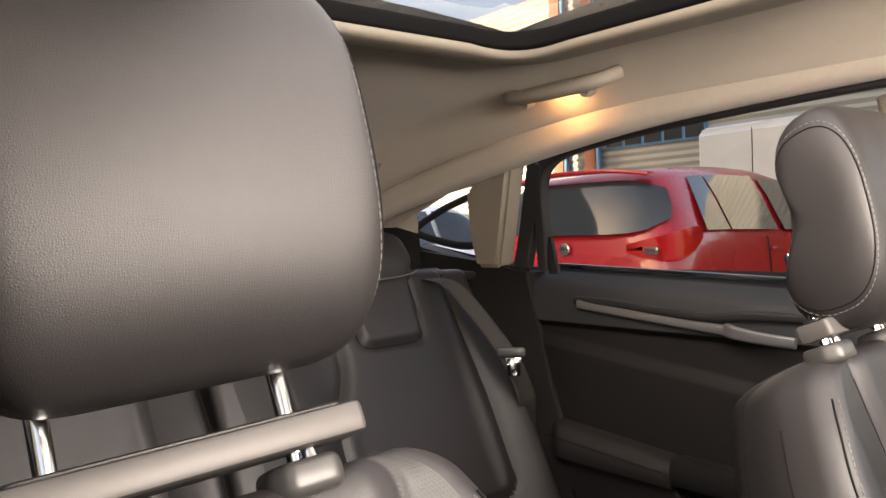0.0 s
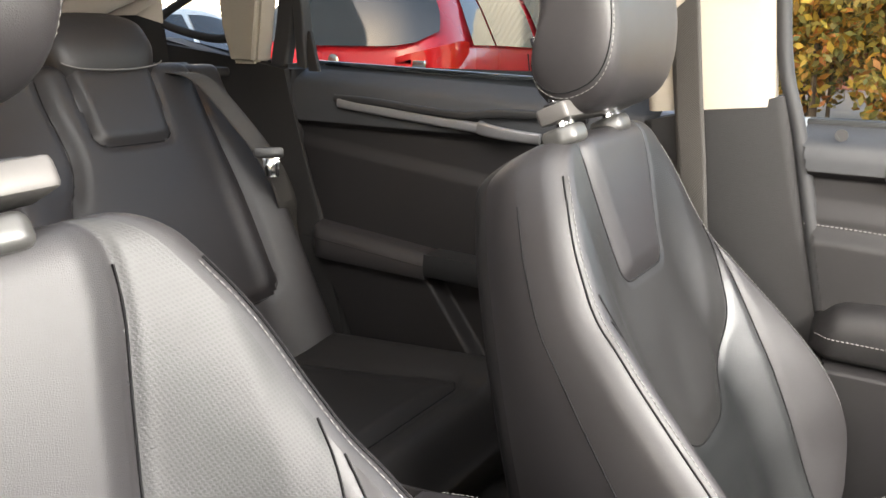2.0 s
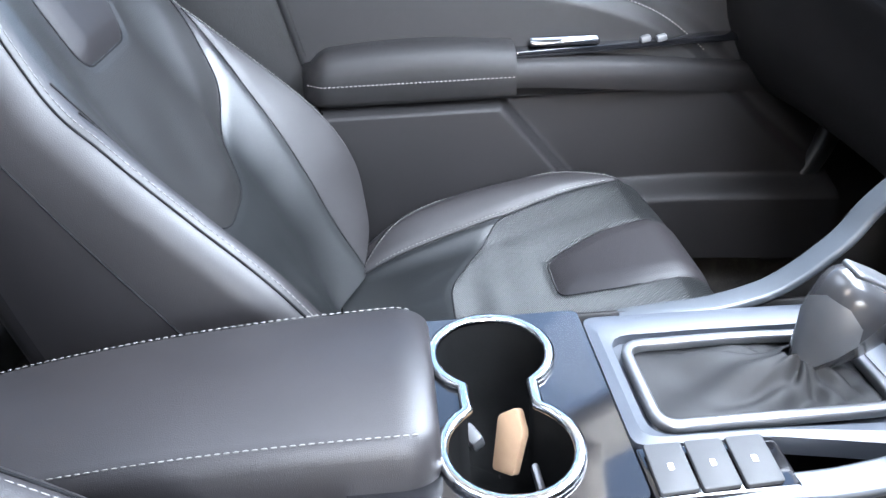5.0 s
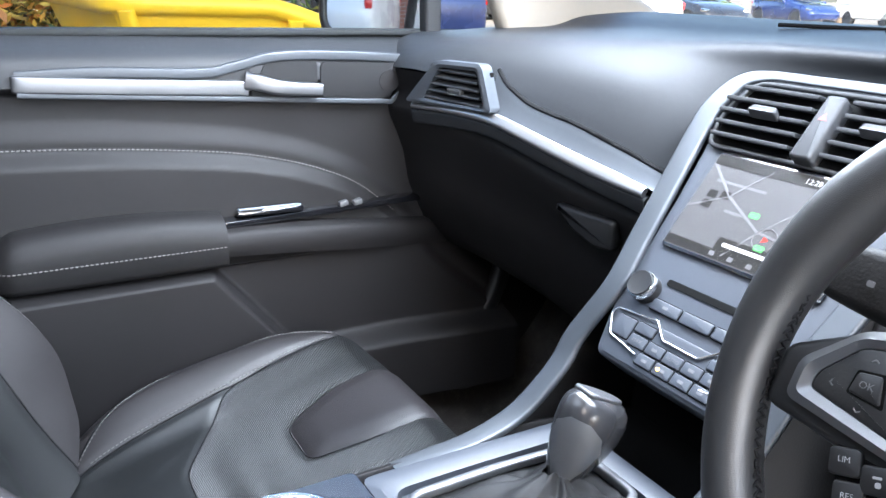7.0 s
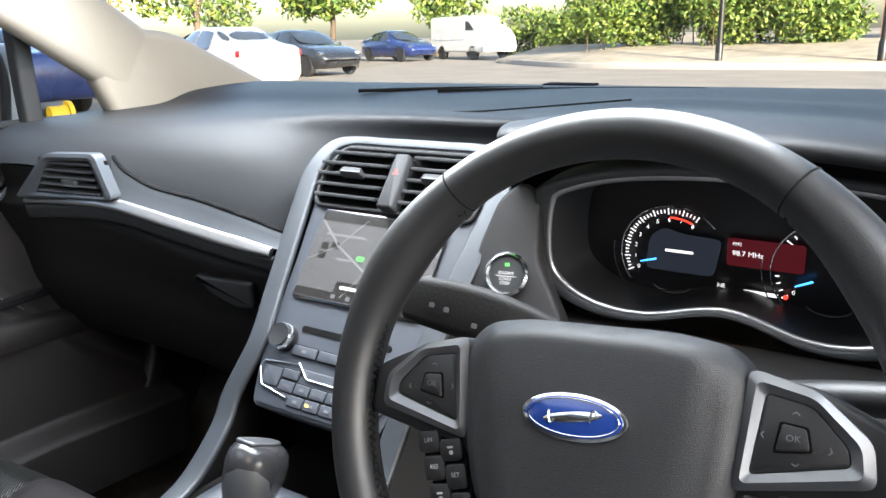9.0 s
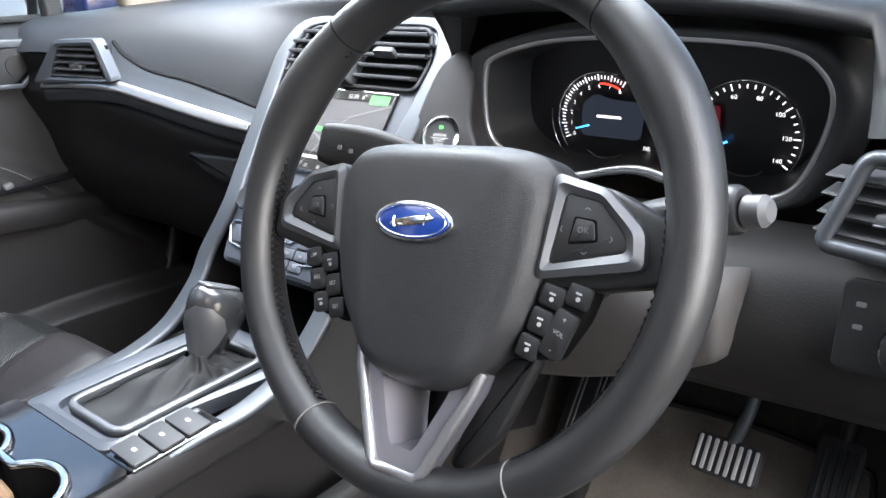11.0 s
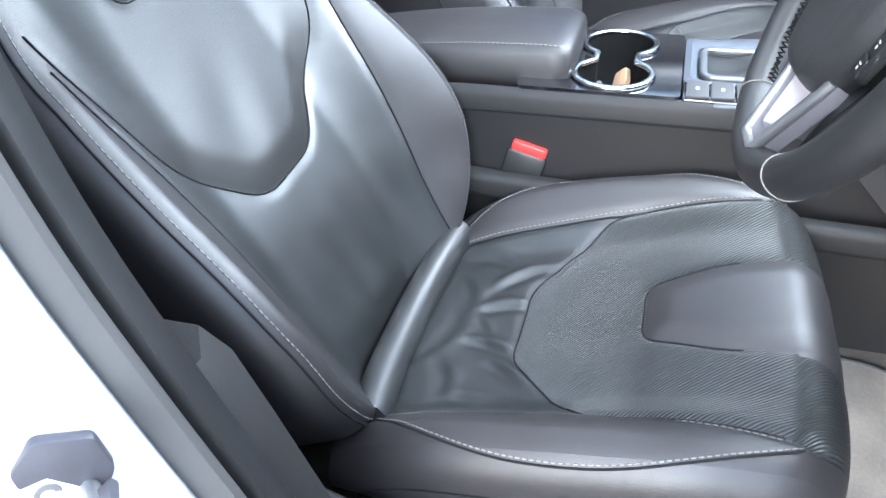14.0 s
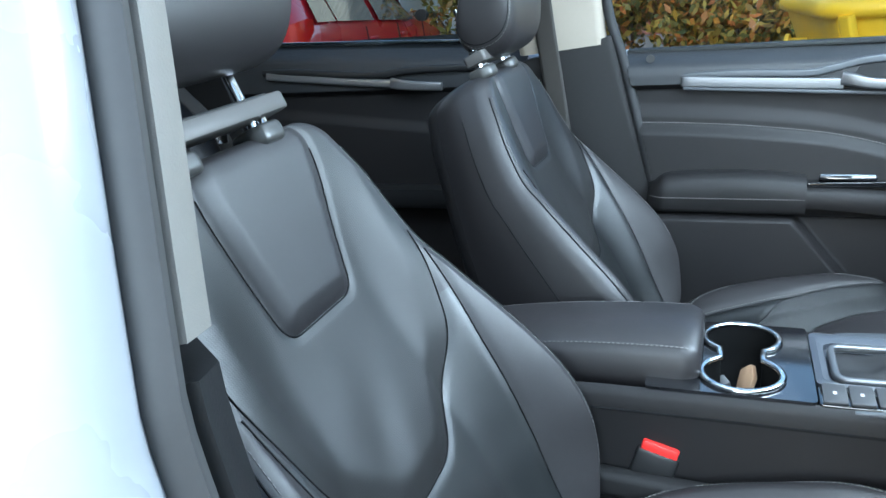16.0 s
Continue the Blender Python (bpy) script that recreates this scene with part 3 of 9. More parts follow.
INSERT = rounded_poly([(-0.044, 0.285), (0.044, 0.285), (0.070, 0.36), (0.088, 0.62), (-0.088, 0.62), (-0.070, 0.36)], 0.018)


# puckers of the cushion: place across and along, direction, length, width, depth
WORN = [1.0]
CREASES = [(0.040, 0.125, 68, 0.030, 0.0070, 0.0040), (0.085, 0.150, 52, 0.026, 0.0060, 0.0034), (-0.030, 0.130, 96, 0.030, 0.0080, 0.0032), (-0.085, 0.140, 118, 0.034, 0.0080, 0.0036), (-0.060, 0.075, 25, 0.040, 0.0100, 0.0026),
           (0.010, 0.070, -12, 0.055, 0.0120, 0.0026), (0.090, 0.085, 20, 0.035, 0.0090, 0.0030), (-0.120, 0.100, 70, 0.030, 0.0090, 0.0026), (0.130, 0.120, 80, 0.030, 0.0080, 0.0022), (0.000, 0.105, 38, 0.024, 0.0060, 0.0024)]


def cush_height(s, f):
    a = np.abs(s)
    w = interp(f, *CUSH_W)
    z = interp(f, *CUSH_Z)
    b = interp(f, [0, 0.08, 0.2, 0.32, 0.43, 0.56], [0.02, 0.045, 0.048, 0.034, 0.012, 0.0])
    z = z + b * sstep(0.125, 0.215, a) - 0.014 * np.exp(-(s / 0.10) ** 2) * np.exp(-((f - 0.2) / 0.14) ** 2)
    si, sr = sdf(s, f, INSERT), sdf(s, f, RIB)
    z = z + 0.005 * sstep(0, 0.030, -si) + 0.004 * sstep(0, 0.034, -sr)
    seam = np.abs(a - interp(f, *CUSH_SEAM))
    z = z - 0.0022 * np.exp(-(si / 0.005) ** 2) - 0.0022 * np.exp(-(sr / 0.006) ** 2) * (a < 0.18) - 0.005 * np.exp(-(seam / 0.006) ** 2)
    for cs, cf, an, ln, wd, am in CREASES:
        c, q = math.cos(radians(an)), math.sin(radians(an))
        u, v = (s - cs) * c + (f - cf) * q, -(s - cs) * q + (f - cf) * c + 6.0 * ((s - cs) * c + (f - cf) * q) ** 2
        z = z + WORN[0] * am * np.exp(-(u / ln) ** 2) * (np.exp(-((v - 1.5 * wd) / wd) ** 2) - np.exp(-(v / wd) ** 2)) * sstep(0.175, 0.14, a)
    return z


def cushion(parent, base, tilt=0.0, drop=0.10):
    """The cushion of a front seat, from the joint with the backrest forwards."""
    bx, by, bz = base

    def put(q):
        q = np.array(q, float)
        q[..., 1] -= 0.030 * (np.abs(q[..., 0]) / 0.23) ** 4 * sstep(0.25, 0.47, q[..., 1])
        return q + np.array([bx, by, bz])
    fs = np.concatenate([np.linspace(0.0, 0.420, 130), 0.420 + 0.056 * np.sin(np.linspace(0.08, math.pi / 2, 16))])
    cap = np.concatenate([np.zeros(130), np.linspace(0.08, math.pi / 2, 16)])
    r, nf, nc, ns = 0.038, 120, 9, 7
    rows, uvs = [], []
    for f, c in zip(fs, cap):
        w = float(interp(f, *CUSH_W))
        s = np.linspace(-(w - r), w - r, nf)
        z = cush_height(s, np.full_like(s, f))
        ze = float(z[-1])
        an = np.linspace(math.pi / 2, 0, nc)[1:]
        cs, cz = (w - r) + r * np.cos(an), ze - r + r * np.sin(an)
        t = np.linspace(0, 1, ns)[1:]
        zb = -0.035 + 0.10 * f
        ss_, sz = w + 0.006 * np.sin(math.pi * t) - 0.012 * t, ze - r + (zb - ze + r) * t
        S = np.concatenate([-ss_[::-1], -cs[::-1], s, cs, ss_])
        Z = np.concatenate([sz[::-1], cz[::-1], z, cz, sz])
        if c > 0:
            low = zb + 0.02
            Z = np.where(Z > low, low + (Z - low) * (math.cos(c) ** 0.6 * 0.9 + 0.1 * math.cos(c)), Z)
            S = S * (0.95 + 0.05 * math.cos(c))
        rows.append(put(np.stack([S, np.full_like(S, f), Z], 1)))
        per = np.concatenate([[0], np.cumsum(np.hypot(np.diff(S), np.diff(Z)))])
        uvs.append(np.stack([per, np.full_like(S, f + 0.05 * c)], 1))
    P, U = np.array(rows), np.array(uvs)
    nU, nV = P.shape[0] - 1, P.shape[1] - 1
    fm = (fs[:-1] + fs[1:]) / 2 + 0.03 * (cap[1:])
    cls = np.full((nU, nV), 3)
    o = nc - 1 + ns - 1
    for i in range(nU):
        w = float(interp(fm[i], *CUSH_W))
        s = -(w - r) + 2 * (w - r) * (np.arange(nf - 1) + 0.5) / (nf - 1)
        f = np.full_like(s, fm[i])
        k = np.where(np.abs(s) < interp(f, *CUSH_SEAM), 2, 3)
        k = np.where((sdf(s, f, RIB) < 0) & (k == 2), 1, k)
        k = np.where(sdf(s, f, INSERT) < 0, 0, k)
        cls[i, o:o + nf - 1] = k
    cls[:, :o - 3] = 4
    cls[:, o + nf + 2:] = 5
    cl = cls.copy()
    cl[(cls == 3) & (np.arange(nV)[None, :] > nV // 2)] = 6
    pieces(P, U, cl, {0: ("thigh_insert", LEATHER, "smooth leather insert"), 1: ("ribbed_panel", LEATHER_RIB, "finely ribbed leather panel"), 2: ("seat_panel", LEATHER_WORN, "creased shiny leather"),
                      3: ("cushion_bolster", LEATHER, ""), 6: ("cushion_bolster", LEATHER, ""), 4: ("cushion_side", LEATHER, ""), 5: ("cushion_side", LEATHER, "")}, parent)

    def on(poly, lift=0.0006):
        a = np.array(poly)
        return put(np.stack([a[:, 0], a[:, 1], cush_height(a[:, 0], a[:, 1]) + lift], 1))

    def dense(poly):
        return resample(np.array([(x, y, 0) for x, y in poly]), 0.006)[:, :2]
    ins = sorted([p for p in INSERT if p[1] < 0.418], key=lambda p: math.atan2(p[1] - 0.47, p[0]))
    tube("insert_seam", on(dense(ins)), 0.0009, PIPING, parent, n=6)
    rib = sorted([p for p in RIB if p[1] < 0.30 and abs(p[0]) < 0.175], key=lambda p: p[0])
    tube("rib_seam", on(dense(rib)), 0.0009, PIPING, parent, n=6)
    for sg in (-1, 1):
        line = [(sg * float(interp(f, *CUSH_SEAM)), f) for f in np.linspace(0.02, 0.415, 60)]
        tube("cushion_seam", on(line), 0.0012, PIPING, parent, n=6)

        def rim_line(shift=0.0):
            """The outer seam of the bolster, meeting the inner one at both ends."""
            pts = []
            for f in np.linspace(0.035, 0.432, 90):
                w, se = float(interp(f, *CUSH_W)), float(interp(f, *CUSH_SEAM))
                arc = r * (math.pi / 2 - 0.75)
                k = math.sin(math.pi * min(1.0, max(0.0, (f - 0.03) / 0.407))) ** 0.55
                run = (w - r - se + arc) * k + 0.003 + shift
                if se + run < w - r:
                    q, zz = se + run, float(cush_height(np.array([se + run]), np.array([f]))[0])
                else:
                    an = math.pi / 2 - (se + run - w + r) / r
                    q, zz = w - r + r * math.cos(an), float(cush_height(np.array([w - r]), np.array([f]))[0]) - r + r * math.sin(an)
                pts.append((sg * q, f, zz + 0.0004))
            return put(np.array(pts))
        tube("edge_seam", rim_line(), 0.0012, PIPING, parent, n=6)
        stitches("stitching", rim_line(-0.0035), parent, step=0.0060, length=0.0044, r=0.0008)
        inner = [(sg * (float(interp(f, *CUSH_SEAM)) + 0.0035), f) for f in np.linspace(0.05, 0.415, 60)]
        stitches("seam_stitching", on(inner, 0.0010), parent, step=0.0060, length=0.0044, r=0.0008)
        edge3 = []
        for f in np.linspace(0.03, 0.44, 40):
            w = float(interp(f, *CUSH_W))
            ze = float(cush_height(np.array([w - r]), np.array([f]))[0])
            edge3.append((sg * (w + 0.002), f, ze - r - 0.012))
        tube("side_seam", put(np.array(edge3)), 0.0009, PIPING, parent, n=6)


def headrest(parent, M, pad=(0.012, 0.0), fit=0.022):
    """The padded headrest, its posts, locking bar and pucks, in the backrest's frame."""
    rows, uvs = [], []
    n, m = 60, 44
    hw = 0.121
    xs_ = []
    for i in range(n + 1):
        x = math.sin((-1 + 2 * i / n) * math.pi / 2)
        x = math.copysign(abs(x) ** 0.8, x)
        xs_.append(x)
        k = max(0.0, 1 - abs(x) ** 9) ** (1 / 2.3)
        kd = max(0.0, 1 - abs(x) ** 14) ** 0.22
        ring = []
        for j in range(m + 1):
            a = 2 * math.pi * j / m - math.pi / 2
            ca, sa = math.cos(a), math.sin(a)
            h = 0.121 * math.copysign(abs(sa) ** 0.78, sa)
            q = h / 0.121
            d = 0.060 * math.copysign(abs(ca) ** 0.8, ca)
            if ca < 0:
                d *= 1.10 - 0.05 * q - 0.52 * math.exp(-((q - 0.18) / 0.58) ** 2) + 0.14 * math.exp(-((q + 0.65) / 0.3) ** 2)
            d = d * (1 - 0.08 * x * x) * kd + 0.050 + 0.024 * q * k
            ring.append(M @ Vector((pad[0] + hw * x, d, 0.828 + pad[1] + h * k)))
        rows.append(ring)
        uvs.append([(hw * x, 0.4 * j / m) for j in range(m + 1)])
    P, U = np.array([[tuple(v) for v in r] for r in rows]), np.array(uvs)
    cut = next(i for i, x in enumerate(xs_) if x > -0.93)
    cls = np.zeros((n, m), int)
    cls[:cut] = 1
    cls[n - cut:] = 2
    pieces(P, U, cls, {0: ("pad", LEATHER, "padded black leather"), 1: ("pad_side", LEATHER, ""), 2: ("pad_side", LEATHER, "")}, parent)
    for i in (cut, n - cut):
        tube("pad_seam", [Vector(P[i][j]) for j in range(m)], 0.0009, PIPING, parent, n=6, closed=True, up=(1, 0.01, 0))
        i2 = i + (1 if i < n / 2 else -1)
        c = P[i2].mean(axis=0)
        stitches("pad_stitching", c + (P[i2] - c) * 1.003, parent, step=0.0064, length=0.0046, r=0.0006)
    for sg in (-1, 1):
        a, b = M @ Vector((fit + sg * 0.069, -0.010, 0.63)), M @ Vector((fit + sg * 0.069, -0.004, 0.76))
        tube("post", [a, b], 0.0062, CHROME, parent, "chrome headrest post", n=14, up=(0, 1, 0))
        slab("puck", rounded_poly([(-0.027, -0.022), (0.027, -0.022), (0.031, 0.010), (0.020, 0.028), (-0.020, 0.028), (-0.031, 0.010)], 0.008), 0.632, 0.654, PUCK, parent, "",
             M @ Matrix.Translation((fit + sg * 0.069, -0.010, 0.0)) @ Matrix.Diagonal((0.85, 0.85, 1, 1)), 0.007, 3)
        lathe("button", [(0.0055, 0.650), (0.005, 0.659), (0.0, 0.660)], M @ Matrix.Translation((fit + sg * 0.069 - 0.004, 0.002, 0.0)), CHROME, parent, n=12)
    slab("bar", rrect(0.212, 0.040, 0.006), 0.660, 0.680, BARMETAL, parent, "flat satin locking bar", M @ Matrix.Translation((fit * 0.7, -0.004, 0)), 0.004, 2)
    slab("bar_plate", rrect(0.195, 0.018, 0.004), 0.6802, 0.6835, HARD, parent, "", M @ Matrix.Translation((fit * 0.7, -0.006, 0)), 0.001, 1)


def front_seat(name, label, x, y, roll, pad, fit):
    seat = thing(name, label, "car seat", "front seats", at=(x, y, 0))
    M = backrest(seat, (0, 0.280, 0.425), 24.0, roll)
    WORN[0] = 1.0 if roll else 0.12
    cushion(seat, (0, 0.285, 0.425))
    if roll:
        sweep("joint_roll", crom([(-0.175, 0.318, 0.452), (-0.10, 0.308, 0.446), (0.0, 0.304, 0.442), (0.10, 0.308, 0.446), (0.175, 0.318, 0.452)], 6), circle(0.021, 12, 0.026), LEATHER_WORN, seat, "rolled leather edge of the cushion")
    headrest(seat, M @ Matrix.Translation((0.006 if roll else 0, 0, 0)), pad, fit)
    # lower frame, skirts and rails
    for sg in (-1, 1):
        outline = rounded_poly([(-0.12, -0.05), (-0.12, 0.09), (-0.03, 0.130), (0.02, 0.120), (0.13, 0.078), (0.455, 0.078), (0.470, 0.06), (0.470, -0.06), (0.40, -0.08), (-0.06, -0.08)], 0.016)
        slab("side_skirt", outline, -0.013, 0.013, TRIM_BROWN, seat, "grained plastic side skirt", Matrix.Translation((sg * 0.272, 0.285, 0.340)) @ Matrix(((0, 0, 1, 0), (1, 0, 0, 0), (0, 1, 0, 0), (0, 0, 0, 1))), 0.007, 3)
        sweep("skirt_ledge", [(sg * 0.284, 0.20, 0.375), (sg * 0.287, 0.42, 0.390), (sg * 0.287, 0.74, 0.393)], rrect(0.014, 0.05, 0.006), TRIM_BROWN, seat)
        box("rail", (0.03, 0.52, 0.03), pose(sg * 0.19, 0.50, 0.275), HARD, seat)
    box("seat_pan", (0.42, 0.46, 0.05), pose(0, 0.53, 0.335), HARD, seat, "", 0.01)
    tube("lever", crom([(0.258, 0.50, 0.34), (0.268, 0.56, 0.345), (0.266, 0.64, 0.35)], 6), 0.008, HARD, seat, n=10)
    return seat


front_seat("driver_seat", "black leather driver's seat with perforated panels and worn, creased cushion", 0.372, 0.020, 2.4, (0.012, 0.0), 0.022)
front_seat("passenger_seat", "black leather front passenger seat with perforated panels and light stitching", -0.374, 0.068, 0.0, (0.010, -0.048), 0.040)


def rear_place(name, label, x):
    """One outer place of the rear bench: backrest with a pad and bolster, cushion and comma headrest."""
    seat = thing(name, label, "rear seat", "rear seats", at=(x, 0, 0))
    M = Matrix.Translation((0, -0.66, 0.47)) @ Matrix.Rotation(radians(26), 4, "X")
    R = np.array(M)[:3]
    hw, H = 0.30, 0.70
    s = np.linspace(-hw, hw, 90)
    h = np.linspace(-0.05, H, 100)
    S, Hh = np.meshgrid(s, h)
    padp = rounded_poly([(-0.20, 0.12), (0.14, 0.12), (0.19, 0.20), (0.185, 0.36), (0.13, 0.46), (0.15, 0.60), (0.14, 0.72), (-0.20, 0.72)], 0.05)
    topp = rounded_poly([(-0.084, 0.490), (0.084, 0.490), (0.100, 0.80), (-0.100, 0.80)], 0.03)
    a, b = sdf(S, Hh, padp), sdf(S, Hh, topp)
    D = 0.012 * sstep(0, 0.03, -a) + 0.010 * sstep(0, 0.02, -b) - 0.006 * np.exp(-(a / 0.007) ** 2) - 0.005 * np.exp(-(b / 0.005) ** 2)
    D = D + 0.05 * sstep(0.14, 0.27, np.abs(S)) * sstep(0.62, 0.30, Hh) - 0.09 * sstep(H - 0.07, H, Hh) ** 2 - 0.05 * sstep(hw - 0.03, hw, np.abs(S))
    Q = np.stack([S, D, Hh], 2) @ R[:, :3].T + R[:, 3]
    cm, sm = (S[:-1, :-1] + S[1:, 1:]) / 2, (Hh[:-1, :-1] + Hh[1:, 1:]) / 2
    cls = np.where(sdf(cm, sm, topp) < 0, 0, np.where(sdf(cm, sm, padp) < 0, 1, 2))
    pieces(Q, np.stack([S, Hh], 2), cls, {0: ("upper_panel", LEATHER, ""), 1: ("back_pad", LEATHER, ""), 2: ("backrest", LEATHER, "")}, seat)

    def on(poly, lift=0.001):
        p = resample(np.array([(q[0], q[1], 0) for q in poly]), 0.008)[:, :2]
        ii = np.clip(((p[:, 1] + 0.05) / (H + 0.05) * 99).round().astype(int), 0, 99)
        jj = np.clip(((p[:, 0] + hw) / (2 * hw) * 89).round().astype(int), 0, 89)
        return np.stack([p[:, 0], D[ii, jj] + lift, p[:, 1]], 1) @ R[:, :3].T + R[:, 3]
    for poly in (padp, topp):
        line = sorted([p for p in poly if p[1] < 0.64], key=lambda p: math.atan2(p[1] - 0.66, p[0]))
        tube("pad_seam", on(line), 0.0010, PIPING, seat, n=6)
    # headrest
    ring = []
    for i in range(17):
        u = -1 + 2 * i / 16
        k = max(0.0, 1 - abs(u) ** 3) ** 0.4
        ring.append([M @ Vector((0.110 * u, 0.016 + 0.042 * math.cos(t) * (0.5 + 0.5 * k) - 0.02, 0.692 + (0.075 * math.sin(t)) * (0.35 + 0.65 * k))) for t in np.linspace(0, 2 * math.pi, 24, endpoint=False)])
    loft("headrest", ring, LEATHER, seat, "low padded leather headrest")
    low = [M @ Vector((0.107 * math.sin(u * 1.5), 0.028 + 0.010 * math.cos(u), 0.652 - 0.020 * math.cos(u * 1.5))) for u in np.linspace(-1, 1, 30)]
    tube("headrest_seam", low, 0.0018, THREAD, seat, n=6)
    # cushion
    s = np.linspace(-hw, hw, 80)
    f = np.linspace(0, 1, 90)
    S, F = np.meshgrid(s, f)
    Y = -0.68 + 0.55 * F
    pc = rounded_poly([(-0.16, 0.10), (0.13, 0.10), (0.20, 0.40), (0.22, 0.80), (-0.20, 0.80)], 0.05)
    g = sdf(S, F, pc)
    Z = 0.455 + 0.055 * F - 0.09 * sstep(0.86, 1.0, F) ** 2 + 0.012 * sstep(0, 0.06, -g) - 0.006 * np.exp(-(g / 0.013) ** 2) + 0.03 * sstep(0.16, 0.27, np.abs(S)) - 0.05 * sstep(hw - 0.03, hw, np.abs(S))
    Q = np.stack([S, Y, Z], 2)
    skirt = Q[-1:].copy()
    skirt[..., 2] = 0.30
    skirt[..., 1] -= 0.05
    Q = np.concatenate([Q, skirt])
    UV = np.concatenate([np.stack([S, F * 0.5], 2), np.stack([S[-1:], F[-1:] * 0.6], 2)])
    cm, fm = (S[:-1, :-1] + S[1:, 1:]) / 2, (F[:-1, :-1] + F[1:, 1:]) / 2
    cls = np.where(sdf(cm, fm, pc) < 0, 0, 1)
    cls = np.concatenate([cls, np.full((1, cls.shape[1]), 1)])
    # Darker, duller door leatherette instead of leather: the cushion's shade put into its colour.
    pieces(Q, UV, cls, {0: ("cushion_panel", DOORPAD, ""), 1: ("cushion", DOORPAD, "")}, seat)
    line = resample(np.array([(q[0], q[1], 0) for q in pc]), 0.012)
    ii = np.clip((line[:, 1] * 89).round().astype(int), 0, 89)
    jj = np.clip(((line[:, 0] + hw) / (2 * hw) * 79).round().astype(int), 0, 79)
    tube("cushion_seam", [Q[i, j] + np.array((0, 0, 0.001)) for i, j in zip(ii, jj)], 0.0010, PIPING, seat, n=6)
    return seat


rl = rear_place("rear_passenger_seat", "black leather outer rear seat with low headrest", -0.36)
copy_thing(rl, Matrix.Translation((0.36, 0, 0)))
mid = thing("rear_centre_seat", "narrow black leather centre rear seat", "rear seat", "rear seats")
Mc = Matrix.Translation((0, -0.66, 0.47)) @ Matrix.Rotation(radians(26), 4, "X")
slab("backrest", rrect(0.118, 0.64, 0.02), -0.06, 0.035, LEATHER, mid, "", Mc @ Matrix(((1, 0, 0, 0), (0, 0, 1, 0), (0, 1, 0, 0.30), (0, 0, 0, 1))), 0.02, 4)
slab("cushion", rrect(0.118, 0.52, 0.03), 0.36, 0.50, LEATHER, mid, "", Matrix.Translation((0, -0.42, 0)), 0.02, 4)


# ---- car shell ----
floor = thing("floor", "dark carpeted car floor with a raised centre tunnel", "floor", kind="structure")
ys = np.linspace(-1.0, 1.45, 50)
rings = []
for y in ys:
    up = 0.0 + 0.34 * sstep(1.12, 1.45, y) + 0.10 * sstep(-0.55, -0.9, y)
    tun = 0.17 if y > -0.2 else 0.10
    rings.append([(x, y, 0.255 + up + tun * math.exp(-(x / 0.13) ** 4) + (0.12 * sstep(0.66, 0.76, abs(x)))) for x in np.linspace(-0.78, 0.78, 60)])
loft("carpet", rings, CARPET, floor, "worn dark grey carpet", closed=False)

roof = thing("ceiling", "beige cloth headliner round a wide glass roof", "headliner", kind="structure")


def roof_z(x, y):
    """The headliner's height: crowned, falling towards the rear and the sides."""
    a = abs(x) / 0.62
    return 1.478 - 0.04 * a ** 2 - 0.10 * max(0.0, a - 0.85) / 0.15 - 0.07 * sstep(-0.3, -1.3, y) - 0.10 * sstep(-0.9, -1.6, y) - 0.05 * sstep(0.35, 0.9, y)


xs = np.linspace(-0.605, 0.605, 40)
yr = np.linspace(-1.55, 0.80, 60)
V, F = [], []
for y in yr:
    for x in xs:
        V.append((x, y, roof_z(x, y)))
OPEN = rounded_poly([(-0.36, -0.47), (0.36, -0.47), (0.36, 0.55), (-0.36, 0.55)], 0.12)
cx = np.array([[(xs[j] + xs[j + 1]) / 2 for j in range(39)] for i in range(59)])
cy = np.array([[(yr[i] + yr[i + 1]) / 2 for j in range(39)] for i in range(59)])
hole = sdf(cx, cy, OPEN) < 0
for i in range(59):
    for j in range(39):
        if not hole[i, j]:
            k = i * 40 + j
            F.append((k, k + 40, k + 41, k + 1))
hl = raw("headliner", V, F, BEIGE, roof, "beige woven headliner")
sol = hl.modifiers.new("thick", "SOLIDIFY")
sol.thickness, sol.offset = 0.012, -1
rim = [(p[0], p[1], roof_z(*p) - 0.014) for p in rounded_poly([(-0.375, -0.485), (0.375, -0.485), (0.375, 0.565), (-0.375, 0.565)], 0.13, 10)]
sweep("roof_rim", rim, rrect(0.075, 0.030, 0.014), PILLAR, roof, "pale padded rim of the roof opening", closed=True)
rim2 = [(p[0] * 0.94, (p[1] - 0.04) * 0.96 + 0.04, roof_z(*p) - 0.002) for p in rounded_poly([(-0.375, -0.485), (0.375, -0.485), (0.375, 0.565), (-0.375, 0.565)], 0.13, 10)]
sweep("roof_seal", rim2, rrect(0.040, 0.030, 0.008), CUPBLACK, roof, "black seal of the glass roof", closed=True)
rg = raw("roof_glass", [(x, y, 1.50 - 0.03 * x * x) for y in (-0.52, 0.04, 0.60) for x in (-0.42, -0.2, 0, 0.2, 0.42)], [(i * 5 + j, i * 5 + j + 1, i * 5 + j + 6, i * 5 + j + 5) for i in range(2) for j in range(4)], ROOF_GLASS, roof, "clear tinted roof glass")
rg.visible_shadow = False


